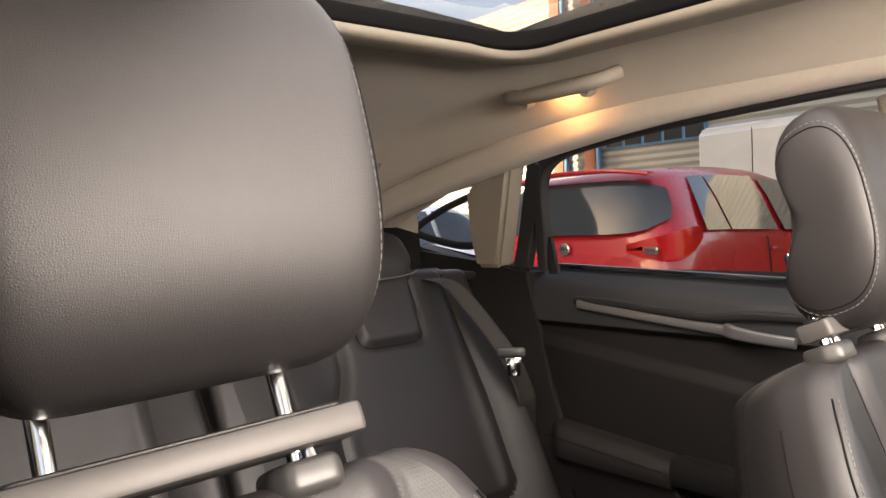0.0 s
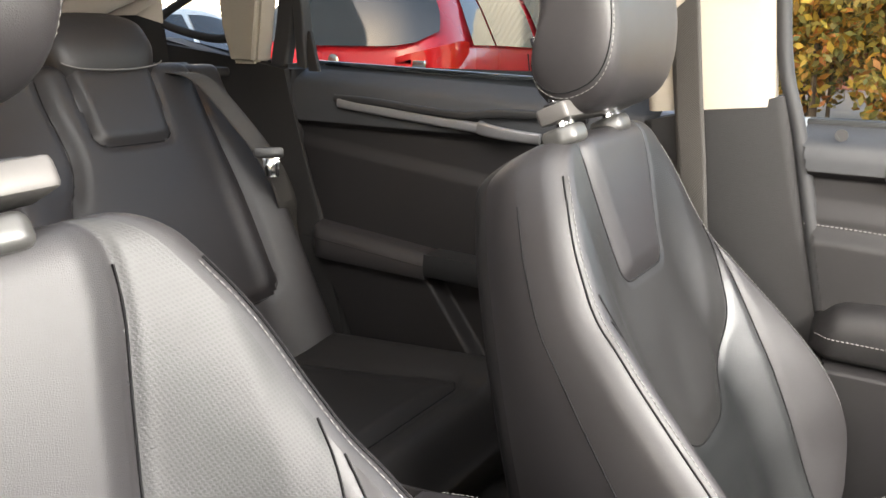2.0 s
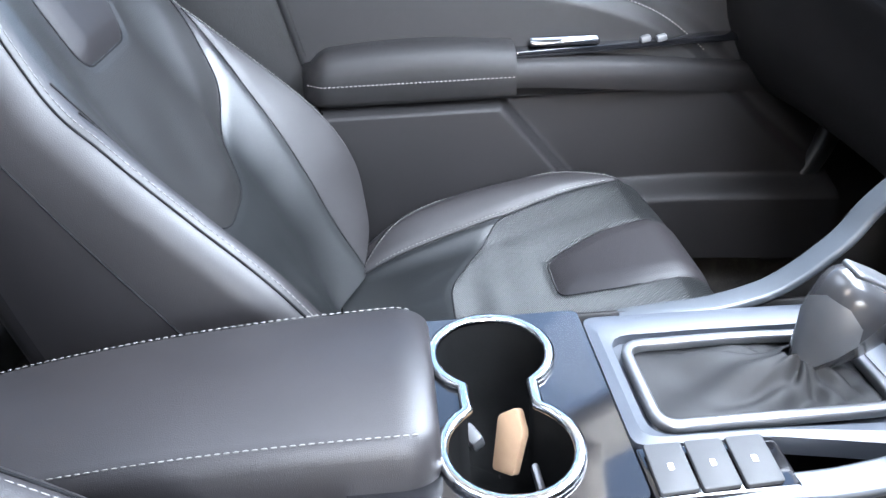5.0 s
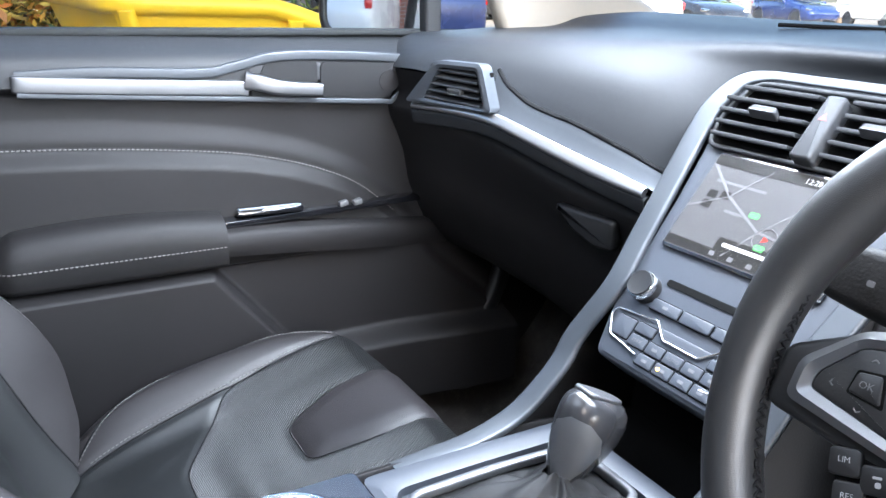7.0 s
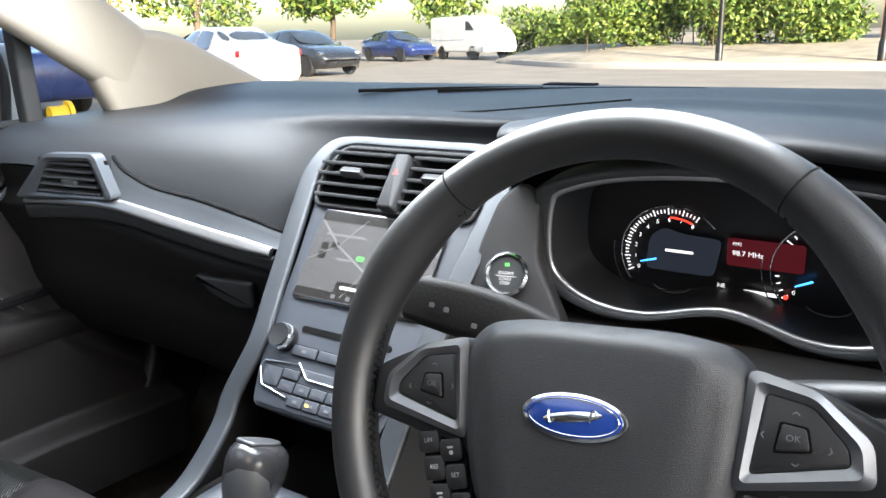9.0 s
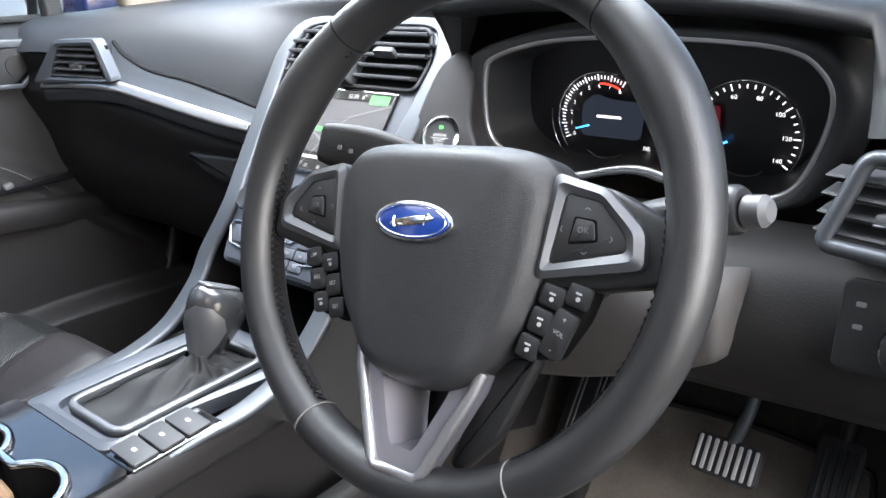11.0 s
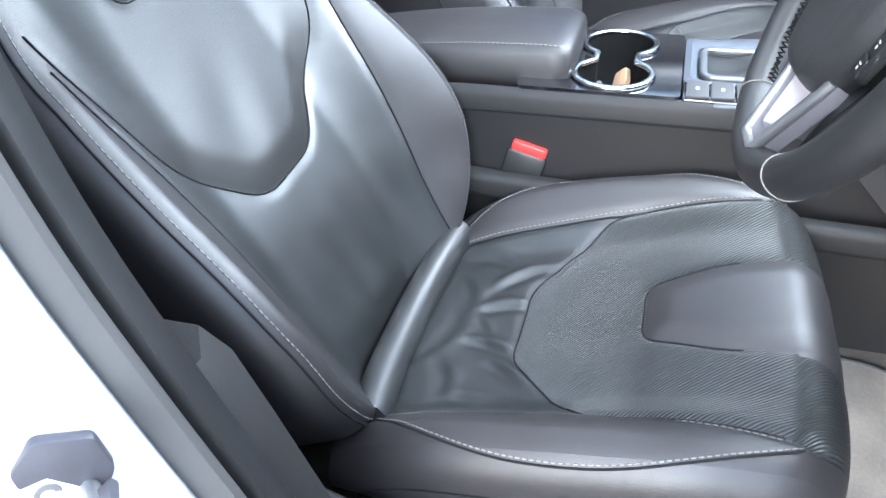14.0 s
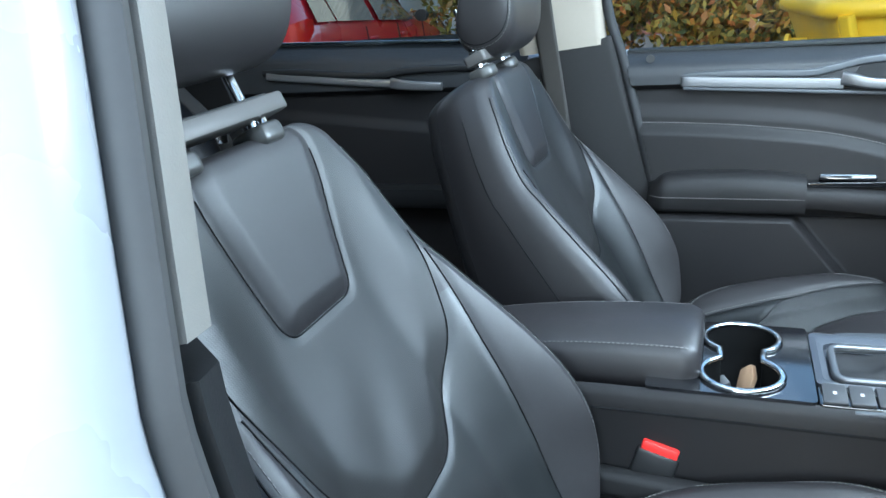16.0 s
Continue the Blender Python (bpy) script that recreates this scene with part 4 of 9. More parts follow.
def grab_handle(x, y, tilt, label):
    g = thing("grab_handle", label, "grab handle")
    sg = 1 if x > 0 else -1
    Z = 1.425
    pts = [(x, y - 0.125, Z), (x - sg * 0.028, y - 0.115, Z - 0.012), (x - sg * 0.042, y - 0.08, Z - 0.018), (x - sg * 0.046, y, Z - 0.020), (x - sg * 0.042, y + 0.08, Z - 0.018), (x - sg * 0.028, y + 0.115, Z - 0.012), (x, y + 0.125, Z)]
    sweep("grip", crom(pts, 6), rrect(0.034, 0.026, 0.011), PILLAR, g, "beige moulded grip")
    for s in (-1, 1):
        lathe("mount", [(0.012, 0.0), (0.013, 0.01), (0.010, 0.022)], look((x - sg * 0.012, y + s * 0.075, Z - 0.022), (x + sg * 0.1, y + s * 0.075, Z + 0.02)), PILLAR, g, n=16)
    slab("base_plate", rrect(0.245, 0.075, 0.034, 6), -0.006, 0.008, PILLAR, g, "beige moulded housing", Matrix.Translation((x + sg * 0.004, y, Z + 0.004)) @ Matrix.Rotation(radians(180 - sg * 22), 4, "Y") @ Matrix.Rotation(radians(90), 4, "Z"), 0.005, 3)
    box("lamp_lens", (0.014, 0.075, 0.004), pose(x + sg * 0.004, y - 0.01, Z - 0.012, 0, sg * 40, 0), LAMP, g, "lit courtesy lamp lens", 0.0015)
    return g


LAMP = glow("warm_lamp_lens", (1.0, 0.62, 0.28), 3.5)
grab_handle(-0.530, -0.52, 0, "beige folding grab handle with lit courtesy lamp above the rear door")
lamp = new("courtesy_lamp", bpy.data.lights.new("courtesy_lamp", "AREA"))
lamp.data.energy, lamp.data.size, lamp.data.color = 0.045, 0.05, (1.0, 0.60, 0.28)
lamp.matrix_world = look((-0.528, -0.53, 1.408), (-0.62, -0.54, 1.34))
tagged(lamp, "warm courtesy lamp in the grab handle", "lamp")


def pillar(name, label, pts, section, material, category="pillar", up=(0, 0, 1), scale=None):
    t = thing(name, label, category, kind="structure")
    sweep("cover", crom(pts, 8), section, material, t, "", up=up, scale=scale)
    return t


for sg, sd in ((-1, "left"), (1, "right")):
    # windscreen pillars
    pillar("trim_a_pillar_" + sd, "beige windscreen pillar cover", [(sg * 0.715, 1.40, 0.965), (sg * 0.70, 1.24, 1.062), (sg * 0.682, 1.055, 1.178), (sg * 0.655, 0.85, 1.295), (sg * 0.62, 0.62, 1.385), (sg * 0.60, 0.42, 1.42)], rrect(0.055, 0.135, 0.026), PILLAR, up=(0, 0.6, 1))
    pf = thing("trim_pillar_foot_" + sd, "beige foot of the windscreen pillar beside the dashboard", "pillar", kind="structure")
    slab("cover", rounded_poly([(1.155, 0.975), (1.105, 1.085), (1.20, 1.150), (1.29, 1.140), (1.53, 1.030), (1.50, 0.985)], 0.03), 0, 0.05, PILLAR, pf, "", Matrix(((0, 0, sg, sg * 0.668), (1, 0, 0, 0), (0, 1, 0, 0), (0, 0, 0, 1))), 0.018, 4)
    # side rails over the doors
    pillar("trim_rail_" + sd, "beige cloth side rail above the doors", [(sg * 0.61, 0.62, 1.365), (sg * 0.615, 0.3, 1.388), (sg * 0.615, 0.0, 1.388), (sg * 0.615, -0.4, 1.366), (sg * 0.61, -0.75, 1.318), (sg * 0.60, -1.1, 1.25), (sg * 0.585, -1.5, 1.15)], rrect(0.06, 0.070, 0.025), BEIGE)
    # rear quarter
    q = thing("trim_c_pillar_" + sd, "beige rear pillar cover", "pillar", kind="structure")
    bm = bmesh.new()
    ring = [(-0.770, 1.315), (-0.86, 1.29), (-0.945, 1.245), (-0.964, 1.14), (-0.960, 1.058), (-0.880, 1.058)]
    a = [bm.verts.new((sg * (0.685 - 0.22 * (z - 1.05)), y, z)) for y, z in ring]
    b = [bm.verts.new((sg * (0.745 - 0.22 * (z - 1.05)), y, z)) for y, z in ring]
    for i in range(6):
        bm.faces.new((a[i], a[(i + 1) % 6], b[(i + 1) % 6], b[i]))
    bm.faces.new(a)
    bm.faces.new(b)
    bmesh.ops.bevel(bm, geom=[e for e in bm.edges], offset=0.010, segments=3, affect="EDGES")
    part("cover", bm, PILLAR, q)
    # dark lower quarter trim and parcel shelf side
    q2 = thing("trim_quarter_" + sd, "dark plastic quarter trim beside the rear seat", "trim", kind="structure")
    bm = bmesh.new()
    ring = [(-0.79, 1.06), (-0.955, 1.06), (-1.25, 1.115), (-1.45, 1.10), (-1.45, 0.5), (-0.62, 0.45), (-0.72, 0.75), (-0.80, 0.98)]
    a = [bm.verts.new((sg * (0.70 if y < -0.7 else 0.68), y, z)) for y, z in ring]
    b = [bm.verts.new((sg * 0.78, y, z)) for y, z in ring]
    for i in range(8):
        bm.faces.new((a[i], a[(i + 1) % 8], b[(i + 1) % 8], b[i]))
    bm.faces.new(a)
    bm.faces.new(b)
    bmesh.ops.bevel(bm, geom=[e for e in bm.edges], offset=0.012, segments=3, affect="EDGES")
    part("panel", bm, TRIM_BROWN, q2)
    # headliner down behind the rear pillar
    q3 = thing("trim_rear_quarter_" + sd, "beige cloth over the rear quarter window", "trim", kind="structure")
    loft("cloth", [[(sg * 0.63, y, z0), (sg * 0.655, y, (z0 + z1) / 2), (sg * 0.60, y, z1 + 0.03)] for y, z0, z1 in ((-0.84, 1.262, 1.33), (-0.98, 1.245, 1.33), (-1.10, 1.205, 1.33), (-1.22, 1.165, 1.28), (-1.55, 1.165, 1.22))], BEIGE, q3, "", closed=False)
    rows = [(0.690, -1.185), (0.672, -1.26), (0.635, -1.38), (0.57, -1.50), (0.47, -1.62), (0.36, -1.70)]
    loft("lower_cover", [[(sg * x, y, 0.95), (sg * x, y, 1.06), (sg * (x - 0.006), y, 1.150 + 0.02 * k)] for k, (x, y) in enumerate(rows)], TRIM_BROWN, q3, "dark lower cover beside the rear window", closed=False)
    loft("upper_cover", [[(sg * (x - 0.008), y, 1.146 + 0.02 * k), (sg * (x - 0.02), y + 0.02, 1.24), (sg * (x - 0.06), y + 0.05, 1.36)] for k, (x, y) in enumerate(rows)], BEIGE, q3, "", closed=False)
    win = thing("window_quarter_" + sd, "small rear quarter window with black rim", "window", kind="structure")
    loop = crom([(-0.935, 1.235), (-1.02, 1.225), (-1.12, 1.195), (-1.205, 1.155), (-1.12, 1.128), (-1.0, 1.112), (-0.955, 1.13)], 6, closed=True)
    tube("rim", [(sg * 0.69, p[0], p[1]) for p in loop], 0.010, RUBBER, win, "black rubber rim", n=8, closed=True, up=(1, 0, 0.01))
    g = raw("pane", [(sg * 0.70, p[0], p[1]) for p in loop], [tuple(range(len(loop)))], REAR_GLASS, win)
    g.visible_shadow = False

shelf = thing("parcel_shelf", "dark cloth parcel shelf behind the rear seats", "shelf")
slab("shelf_board", rrect(1.36, 0.55, 0.02), 1.03, 1.05, TRIM_BROWN, shelf, "", Matrix.Translation((0, -1.22, 0)), 0.006)
rearw = thing("window_rear", "sloping rear window", "window", kind="structure")
g = raw("pane", [(-0.6, -1.15, 1.33), (0.6, -1.15, 1.33), (0.62, -1.6, 1.08), (-0.62, -1.6, 1.08)], [(0, 1, 2, 3)], REAR_GLASS, rearw)
g.visible_shadow = False
wscreen = thing("window_windscreen", "clear laminated windscreen", "window", kind="structure")
V = [(x, 0.64 + 1.02 * t + 0.10 * (1 - (x / 0.66) ** 2), 1.425 - 0.43 * t + 0.03 * math.sin(math.pi * t)) for t in np.linspace(0, 1, 9) for x in np.linspace(-0.66, 0.66, 15)]
g = raw("pane", V, [(i * 15 + j, i * 15 + j + 1, i * 15 + j + 16, i * 15 + j + 15) for i in range(8) for j in range(14)], GLASS, wscreen)
g.visible_shadow = False

# ---- doors ----


def relief(name, label, yz, x_of, cls_of, spec, ny=240, nz=220, sign=-1):
    """A door panel: a relief over (y, z) set into the body side."""
    t = thing(name, label, "car door", "doors")
    (y0, y1), (z0, z1) = yz
    Y, Z = np.meshgrid(np.linspace(y0, y1, ny), np.linspace(z0, z1, nz))
    X = x_of(Y, Z)
    P = np.stack([sign * X, Y, Z], 2)
    ym, zm = (Y[:-1, :-1] + Y[1:, 1:]) / 2, (Z[:-1, :-1] + Z[1:, 1:]) / 2
    pieces(P, np.stack([Y, Z], 2), cls_of(ym, zm), spec, t, flip=sign > 0)
    return t


ARC = ([0.20, 0.36, 0.55, 0.70, 0.80, 0.87, 0.93, 1.0, 1.3], [0.852, 0.850, 0.838, 0.818, 0.790, 0.758, 0.711, 0.64, 0.4])
BELT = ([0.2, 0.4, 0.66, 0.97, 1.2], [1.006, 1.004, 1.000, 0.994, 0.985])


def front_x(Y, Z):
    x = 0.712 - 0.03 * sstep(0.88, 1.18, Y)
    belt = interp(Y, *BELT)
    x = x + 0.055 * sstep(belt - 0.045, belt + 0.005, Z) ** 1.5
    x = x - 0.020 * sstep(0.918, 0.930, Z) * sstep(belt + 0.01, 0.945, Z)
    arc = interp(Y, *ARC)
    x = x - 0.016 * sstep(0.0, 0.03, arc - Z)
    x = x - 0.010 * sstep(0.0, 0.035, (arc + 0.040) - Z)
    low = sstep(0.662, 0.648, Z)
    diag = 0.615 + (0.645 - Z) * 0.82
    pocket = sstep(diag - 0.006, diag + 0.012, Y) * low
    x = x - 0.058 * low * (1 - pocket) - 0.006 * low * pocket
    x = x - 0.045 * sstep(0.50, 0.47, Z) * sstep(0.60, 0.75, Y)
    return x


def front_c(Y, Z):
    arc = interp(Y, *ARC)
    c = np.where(Z > 0.930, 0, 1)
    c = np.where(Z < arc, 2, c)
    c = np.where((Z < 0.655), 3, c)
    c = np.where((Z < 0.655) & (Y > 0.615 + (0.645 - Z) * 0.82), 4, c)
    return np.where(Y < 0.262 + 0.23 * np.maximum(0.0, 0.99 - Z), -1, c)


fd = relief("passenger_door", "closed black front passenger door with silver trim strip and stitched panel", ((0.262, 1.16), (0.36, 1.004)), front_x, front_c,
            {0: ("sill_cap", DASH, "soft sill under the window"), 1: ("upper_panel", TRIM, ""), 2: ("padded_panel", DOORPAD, "stitched leather-look pad"), 3: ("lower_panel", TRIM, ""), 4: ("door_pocket", TRIM, "recessed door pocket")})
stitches("stitching", [(-float(front_x(np.array([y]), np.array([float(interp(y, *ARC)) - 0.002]))[0]) + 0.0022, y, float(interp(y, *ARC)) - 0.002) for y in np.linspace(0.28, 0.94, 160)], fd, r=0.0010)


def lens_section(w, h):
    return rrect(w, h, min(w, h) * 0.42, 3)


# armrest
rings = []
for y in np.linspace(0.315, 0.632, 26):
    t = (y - 0.315) / 0.317
    top = 0.722 + 0.026 * math.sin(math.pi * min(1, t * 0.62 + 0.18)) - 0.02 * sstep(0.12, 0, t)
    bot = 0.662
    xi = 0.640 - 0.004 * t + 0.02 * sstep(0.1, 0, t)
    rings.append([(-0.72, y, bot), (-xi - 0.006, y, bot), (-xi, y, bot + 0.008), (-xi, y, top - 0.036), (-xi - 0.003, y, top - 0.018), (-xi - 0.014, y, top - 0.005), (-xi - 0.035, y, top), (-0.72, y, top + 0.003)])
loft("armrest", rings, DOORPAD, fd, "padded stitched armrest", sharp=60)
stitches("arm_stitching", [(-0.6385 + 0.002 * t - 0.02 * sstep(0.1, 0, t), 0.315 + 0.317 * t, 0.695 + 0.0 * t) for t in np.linspace(0.02, 1, 60)], fd, r=0.0010)
slab("switch_panel", rounded_poly([(0.632, -0.655), (0.99, -0.685), (1.05, -0.70), (1.05, -0.72), (0.632, -0.72)], 0.006), 0.716, 0.727, GLOSS, fd, "gloss black switch panel", Matrix(((0, 1, 0, 0), (1, 0, 0, 0), (0, 0, 1, 0), (0, 0, 0, 1))), 0.002)
rings = []
for y in np.linspace(0.632, 1.09, 26):
    t = (y - 0.632) / 0.458
    xi = 0.639 + 0.05 * t * t
    zt = 0.716 - 0.050 * t ** 1.6
    rings.append([(-0.72, y, zt - 0.03), (-xi - 0.005, y, zt - 0.04 - 0.006 * math.sin(math.pi * t)), (-xi, y, zt - 0.03), (-xi, y, zt - 0.008), (-xi - 0.008, y, zt), (-0.72, y, zt)])
loft("pull_rail", rings, TRIM, fd, "", sharp=60)
box("window_switch", (0.028, 0.105, 0.010), pose(-0.672, 0.708, 0.733, 0, -14, -3), GLOSS, fd, "window switch", 0.003)
box("switch_cap", (0.016, 0.098, 0.003), pose(-0.671, 0.708, 0.7395, 0, -14, -3), SWITCHBLUE, fd, "blue-grey switch face", 0.001)
for yy in (0.835, 0.86):
    box("lock_button", (0.012, 0.016, 0.010), pose(-0.676, yy, 0.730, 12, 0, 0), STALKTIP, fd, "", 0.003)
# trim strip, handle and bezel
sweep("trim_strip", crom([(-0.692, 0.382, 0.936), (-0.6885, 0.40, 0.935), (-0.687, 0.52, 0.929), (-0.688, 0.688, 0.921)], 8), rrect(0.008, 0.0225, 0.003), ALU, fd, "brushed silver trim strip", scale=lambda t: 0.35 + 0.65 * min(1, t * 12))
strip2 = crom([(-0.694, 0.385, 0.945), (-0.688, 0.48, 0.949), (-0.688, 0.62, 0.945), (-0.690, 0.67, 0.953), (-0.690, 0.74, 0.967), (-0.692, 0.86, 0.966), (-0.692, 0.985, 0.958)], 8)
sweep("upper_bezel", strip2, rrect(0.008, 0.0150, 0.003), GREYTRIM, fd, "satin grey bezel")
sweep("lower_bezel", crom([(-0.690, 0.385, 0.922), (-0.689, 0.69, 0.905), (-0.690, 0.90, 0.893), (-0.690, 0.935, 0.897), (-0.692, 0.985, 0.956)], 8), rrect(0.007, 0.008, 0.002), GREYTRIM, fd, "satin grey bezel")
slab("handle_bowl", rounded_poly([(0.69, 0.908), (0.80, 0.902), (0.80, 0.962), (0.72, 0.962)], 0.012), 0, 0.004, GRILLE, fd, "", Matrix(((0, 0, 1, -0.694), (1, 0, 0, 0), (0, 1, 0, 0), (0, 0, 0, 1))), 0.001)
slab("tweeter_grille", rounded_poly([(0.805, 0.902), (0.92, 0.896), (0.975, 0.952), (0.805, 0.958)], 0.012), 0, 0.004, GRILLE, fd, "small dark speaker grille", Matrix(((0, 0, 1, -0.694), (1, 0, 0, 0), (0, 1, 0, 0), (0, 0, 0, 1))), 0.001)
lathe("tweeter_ring", [(0.018, 0), (0.018, 0.001), (0.015, 0.001)], Matrix(((0, 0, 1, -0.690), (1, 0, 0, 0.925), (0, 1, 0, 0.925), (0, 0, 0, 1))), TRIM, fd, n=24)
sweep("door_handle", crom([(-0.688, 0.686, 0.932), (-0.680, 0.705, 0.929), (-0.674, 0.735, 0.922), (-0.673, 0.80, 0.917)], 8), lens_section(0.012, 0.022), ALU, fd, "silver pull handle", scale=lambda t: 1.25 - 0.35 * t)
lathe("lock_pin", [(0.009, 0), (0.009, 0.002), (0.006, 0.002), (0.006, 0.0005)], pose(-0.70, 0.315, 0.985, 0, 90, 0), HARD, fd, n=16)
box("pocket_rib", (0.02, 0.006, 0.13), pose(-0.695, 0.965, 0.565, 0, 0, 0), TRIM, fd, "", 0.003)
win = thing("window_front_left", "front passenger side window with black seals", "window", kind="structure")
g = raw("pane", [(-0.745, 0.25, 0.995), (-0.745, 1.30, 0.975), (-0.715, 1.0, 1.17), (-0.635, 0.55, 1.37), (-0.635, 0.25, 1.37)], [(0, 1, 2, 3, 4)], GLASS, win)
g.visible_shadow = False
box("belt_seal", (0.016, 0.90, 0.010), pose(-0.752, 0.71, 0.998, 0, 0, 0), RUBBER, win, "black window seal", 0.003)
sweep("quarter_post", crom([(-0.738, 1.028, 0.975), (-0.732, 1.022, 1.06), (-0.715, 1.012, 1.20)], 6), rrect(0.03, 0.03, 0.006), RUBBER, win, "black window post", up=(0, 1, 0))
# B pillar, left
bp = thing("trim_b_pillar_left", "beige and dark plastic centre pillar cover", "pillar", kind="structure")
sweep("upper_cover", crom([(-0.712, 0.124, 1.016), (-0.692, 0.112, 1.15), (-0.662, 0.098, 1.26), (-0.637, 0.09, 1.34)], 6), rrect(0.195, 0.05, 0.02), PILLAR, bp, "beige upper cover", up=(1, 0, 0.3))
sweep("lower_cover", crom([(-0.717, 0.128, 1.014), (-0.722, 0.165, 0.86), (-0.725, 0.215, 0.68), (-0.725, 0.27, 0.42)], 6), rrect(0.225, 0.055, 0.02), TRIM_BROWN, bp, "dark grained lower cover", up=(1, 0, 0.1))
tube("door_seal", crom([(-0.675, 0.205, 1.33), (-0.700, 0.225, 1.1), (-0.708, 0.258, 0.98), (-0.706, 0.306, 0.78), (-0.700, 0.350, 0.6), (-0.70, 0.392, 0.42)], 8), 0.011, RUBBER, bp, "black door seal", n=10)
belt = thing("seat_belt_left", "dark woven front seat belt hanging from the pillar", "seat belt")


def web(name, pts, w, material, parent, wide=(0, 1, 0), label=""):
    P = crom(pts, 10)
    W = np.array(wide, float) * w / 2
    V, U = [], []
    for i, p in enumerate(P):
        for t in np.linspace(-1, 1, 7):
            V.append(np.array(p) + W * t)
            U.append((t * w / 2, i * 0.02))
    F = [(i * 7 + j, i * 7 + j + 1, i * 7 + j + 8, i * 7 + j + 7) for i in range(len(P) - 1) for j in range(6)]
    ob = raw(name, V, F, material, parent, label, U)
    m = ob.modifiers.new("thick", "SOLIDIFY")
    m.thickness, m.offset = 0.0014, 0
    return ob


web("webbing", [(-0.655, 0.08, 1.21), (-0.672, 0.095, 1.05), (-0.672, 0.115, 0.9), (-0.665, 0.15, 0.62), (-0.665, 0.17, 0.42)], 0.046, WEB, belt, (0.05, 1, 0))
slab("belt_anchor", rrect(0.05, 0.07, 0.015), 0, 0.014, PILLAR, belt, "beige belt anchor", Matrix.Translation((-0.664, 0.085, 1.215)) @ Matrix(((0, 0, 1, 0), (1, 0, 0, 0), (0, 1, 0, 0), (0, 0, 0, 1))), 0.004)
# rear door
RB = ([-0.95, -0.74, -0.2, 0.1], [1.062, 1.060, 1.040, 1.025])


def rear_x(Y, Z):
    x = 0.725 + 0 * Y
    belt = interp(Y, *RB)
    x = x + 0.05 * sstep(belt - 0.05, belt + 0.004, Z) ** 1.5
    x = x - 0.018 * sstep(0.925, 0.94, Z) * sstep(belt + 0.01, 0.96, Z)
    crest = 0.915 - 0.10 * (Y + 0.8)
    x = x - 0.014 * sstep(0.0, 0.03, crest - Z)
    low = sstep(0.652, 0.640, Z)
    diag = -0.40 + (0.64 - Z) * 0.75
    pocket = sstep(diag - 0.005, diag + 0.012, Y) * low
    return x - 0.035 * low * (1 - pocket)


def rear_c(Y, Z):
    c = np.where(Z > 0.94, 0, 1)
    c = np.where(Z < 0.915 - 0.10 * (Y + 0.8), 2, c)
    c = np.where(Z < 0.646, 3, c)
    c = np.where((Z < 0.646) & (Y > -0.40 + (0.64 - Z) * 0.75), 4, c)
    return np.where(Y < -0.865 + 0.49 * np.maximum(0.0, 1.002 - Z), -1, c)


rd = relief("rear_door", "closed black rear door with slim silver trim strip", ((-0.86, 0.04), (0.36, 1.058)), rear_x, rear_c,
            {0: ("sill_cap", DASH, ""), 1: ("upper_panel", TRIM, ""), 2: ("padded_panel", TRIM, ""), 3: ("lower_panel", TRIM, ""), 4: ("door_pocket", TRIM, "")})
rings = []
for y in np.linspace(-0.735, -0.395, 20):
    t = (y + 0.735) / 0.34
    xi = 0.655 + 0.04 * sstep(0.15, 0, t)
    top = 0.722 - 0.025 * t
    rings.append([(-0.735, y, 0.645), (-xi - 0.004, y, 0.645), (-xi, y, 0.655), (-xi, y, top - 0.022), (-xi - 0.01, y, top - 0.006), (-xi - 0.03, y, top), (-0.735, y, top)])
loft("armrest", rings, LEATHER, rd, "", sharp=60)
rings = [[(-0.735, y, 0.66), (-0.66, y, 0.652), (-0.652, y, 0.665), (-0.655, y, 0.70), (-0.735, y, 0.70)] for y in np.linspace(-0.395, -0.05, 8)]
loft("pull_rail", rings, HARD, rd, "", sharp=50)
stitches("arm_stitching", [(-0.653, -0.72 + 0.325 * t, 0.694 - 0.02 * t) for t in np.linspace(0, 1, 50)], rd, material=PIPING, r=0.0012)
sweep("trim_strip", crom([(-0.702, -0.648, 0.984), (-0.700, -0.62, 0.981), (-0.70, -0.45, 0.966), (-0.70, -0.29, 0.953)], 8), lens_section(0.012, 0.020), BRIGHT, rd, "slim silver trim strip", scale=lambda t: 0.3 + 0.7 * min(1, t * 12))
sweep("upper_bezel", crom([(-0.704, -0.66, 0.992), (-0.698, -0.55, 0.990), (-0.696, -0.35, 0.976), (-0.698, -0.25, 0.984), (-0.70, -0.08, 0.985)], 8), lens_section(0.012, 0.016), HARD, rd)
sweep("door_handle", crom([(-0.698, -0.295, 0.955), (-0.688, -0.27, 0.952), (-0.682, -0.22, 0.948), (-0.682, -0.16, 0.945)], 8), lens_section(0.012, 0.022), BRIGHT, rd, "silver pull handle", scale=lambda t: 1.2 - 0.3 * t)
sweep("frame_seal", crom([(-0.735, -0.60, 0.40), (-0.73, -0.70, 0.62), (-0.728, -0.80, 0.86), (-0.728, -0.845, 1.0), (-0.715, -0.80, 1.15), (-0.68, -0.735, 1.30)], 8), rrect(0.05, 0.026, 0.008), RUBBER, rd, "black door frame seal", up=(1, 0, 0))
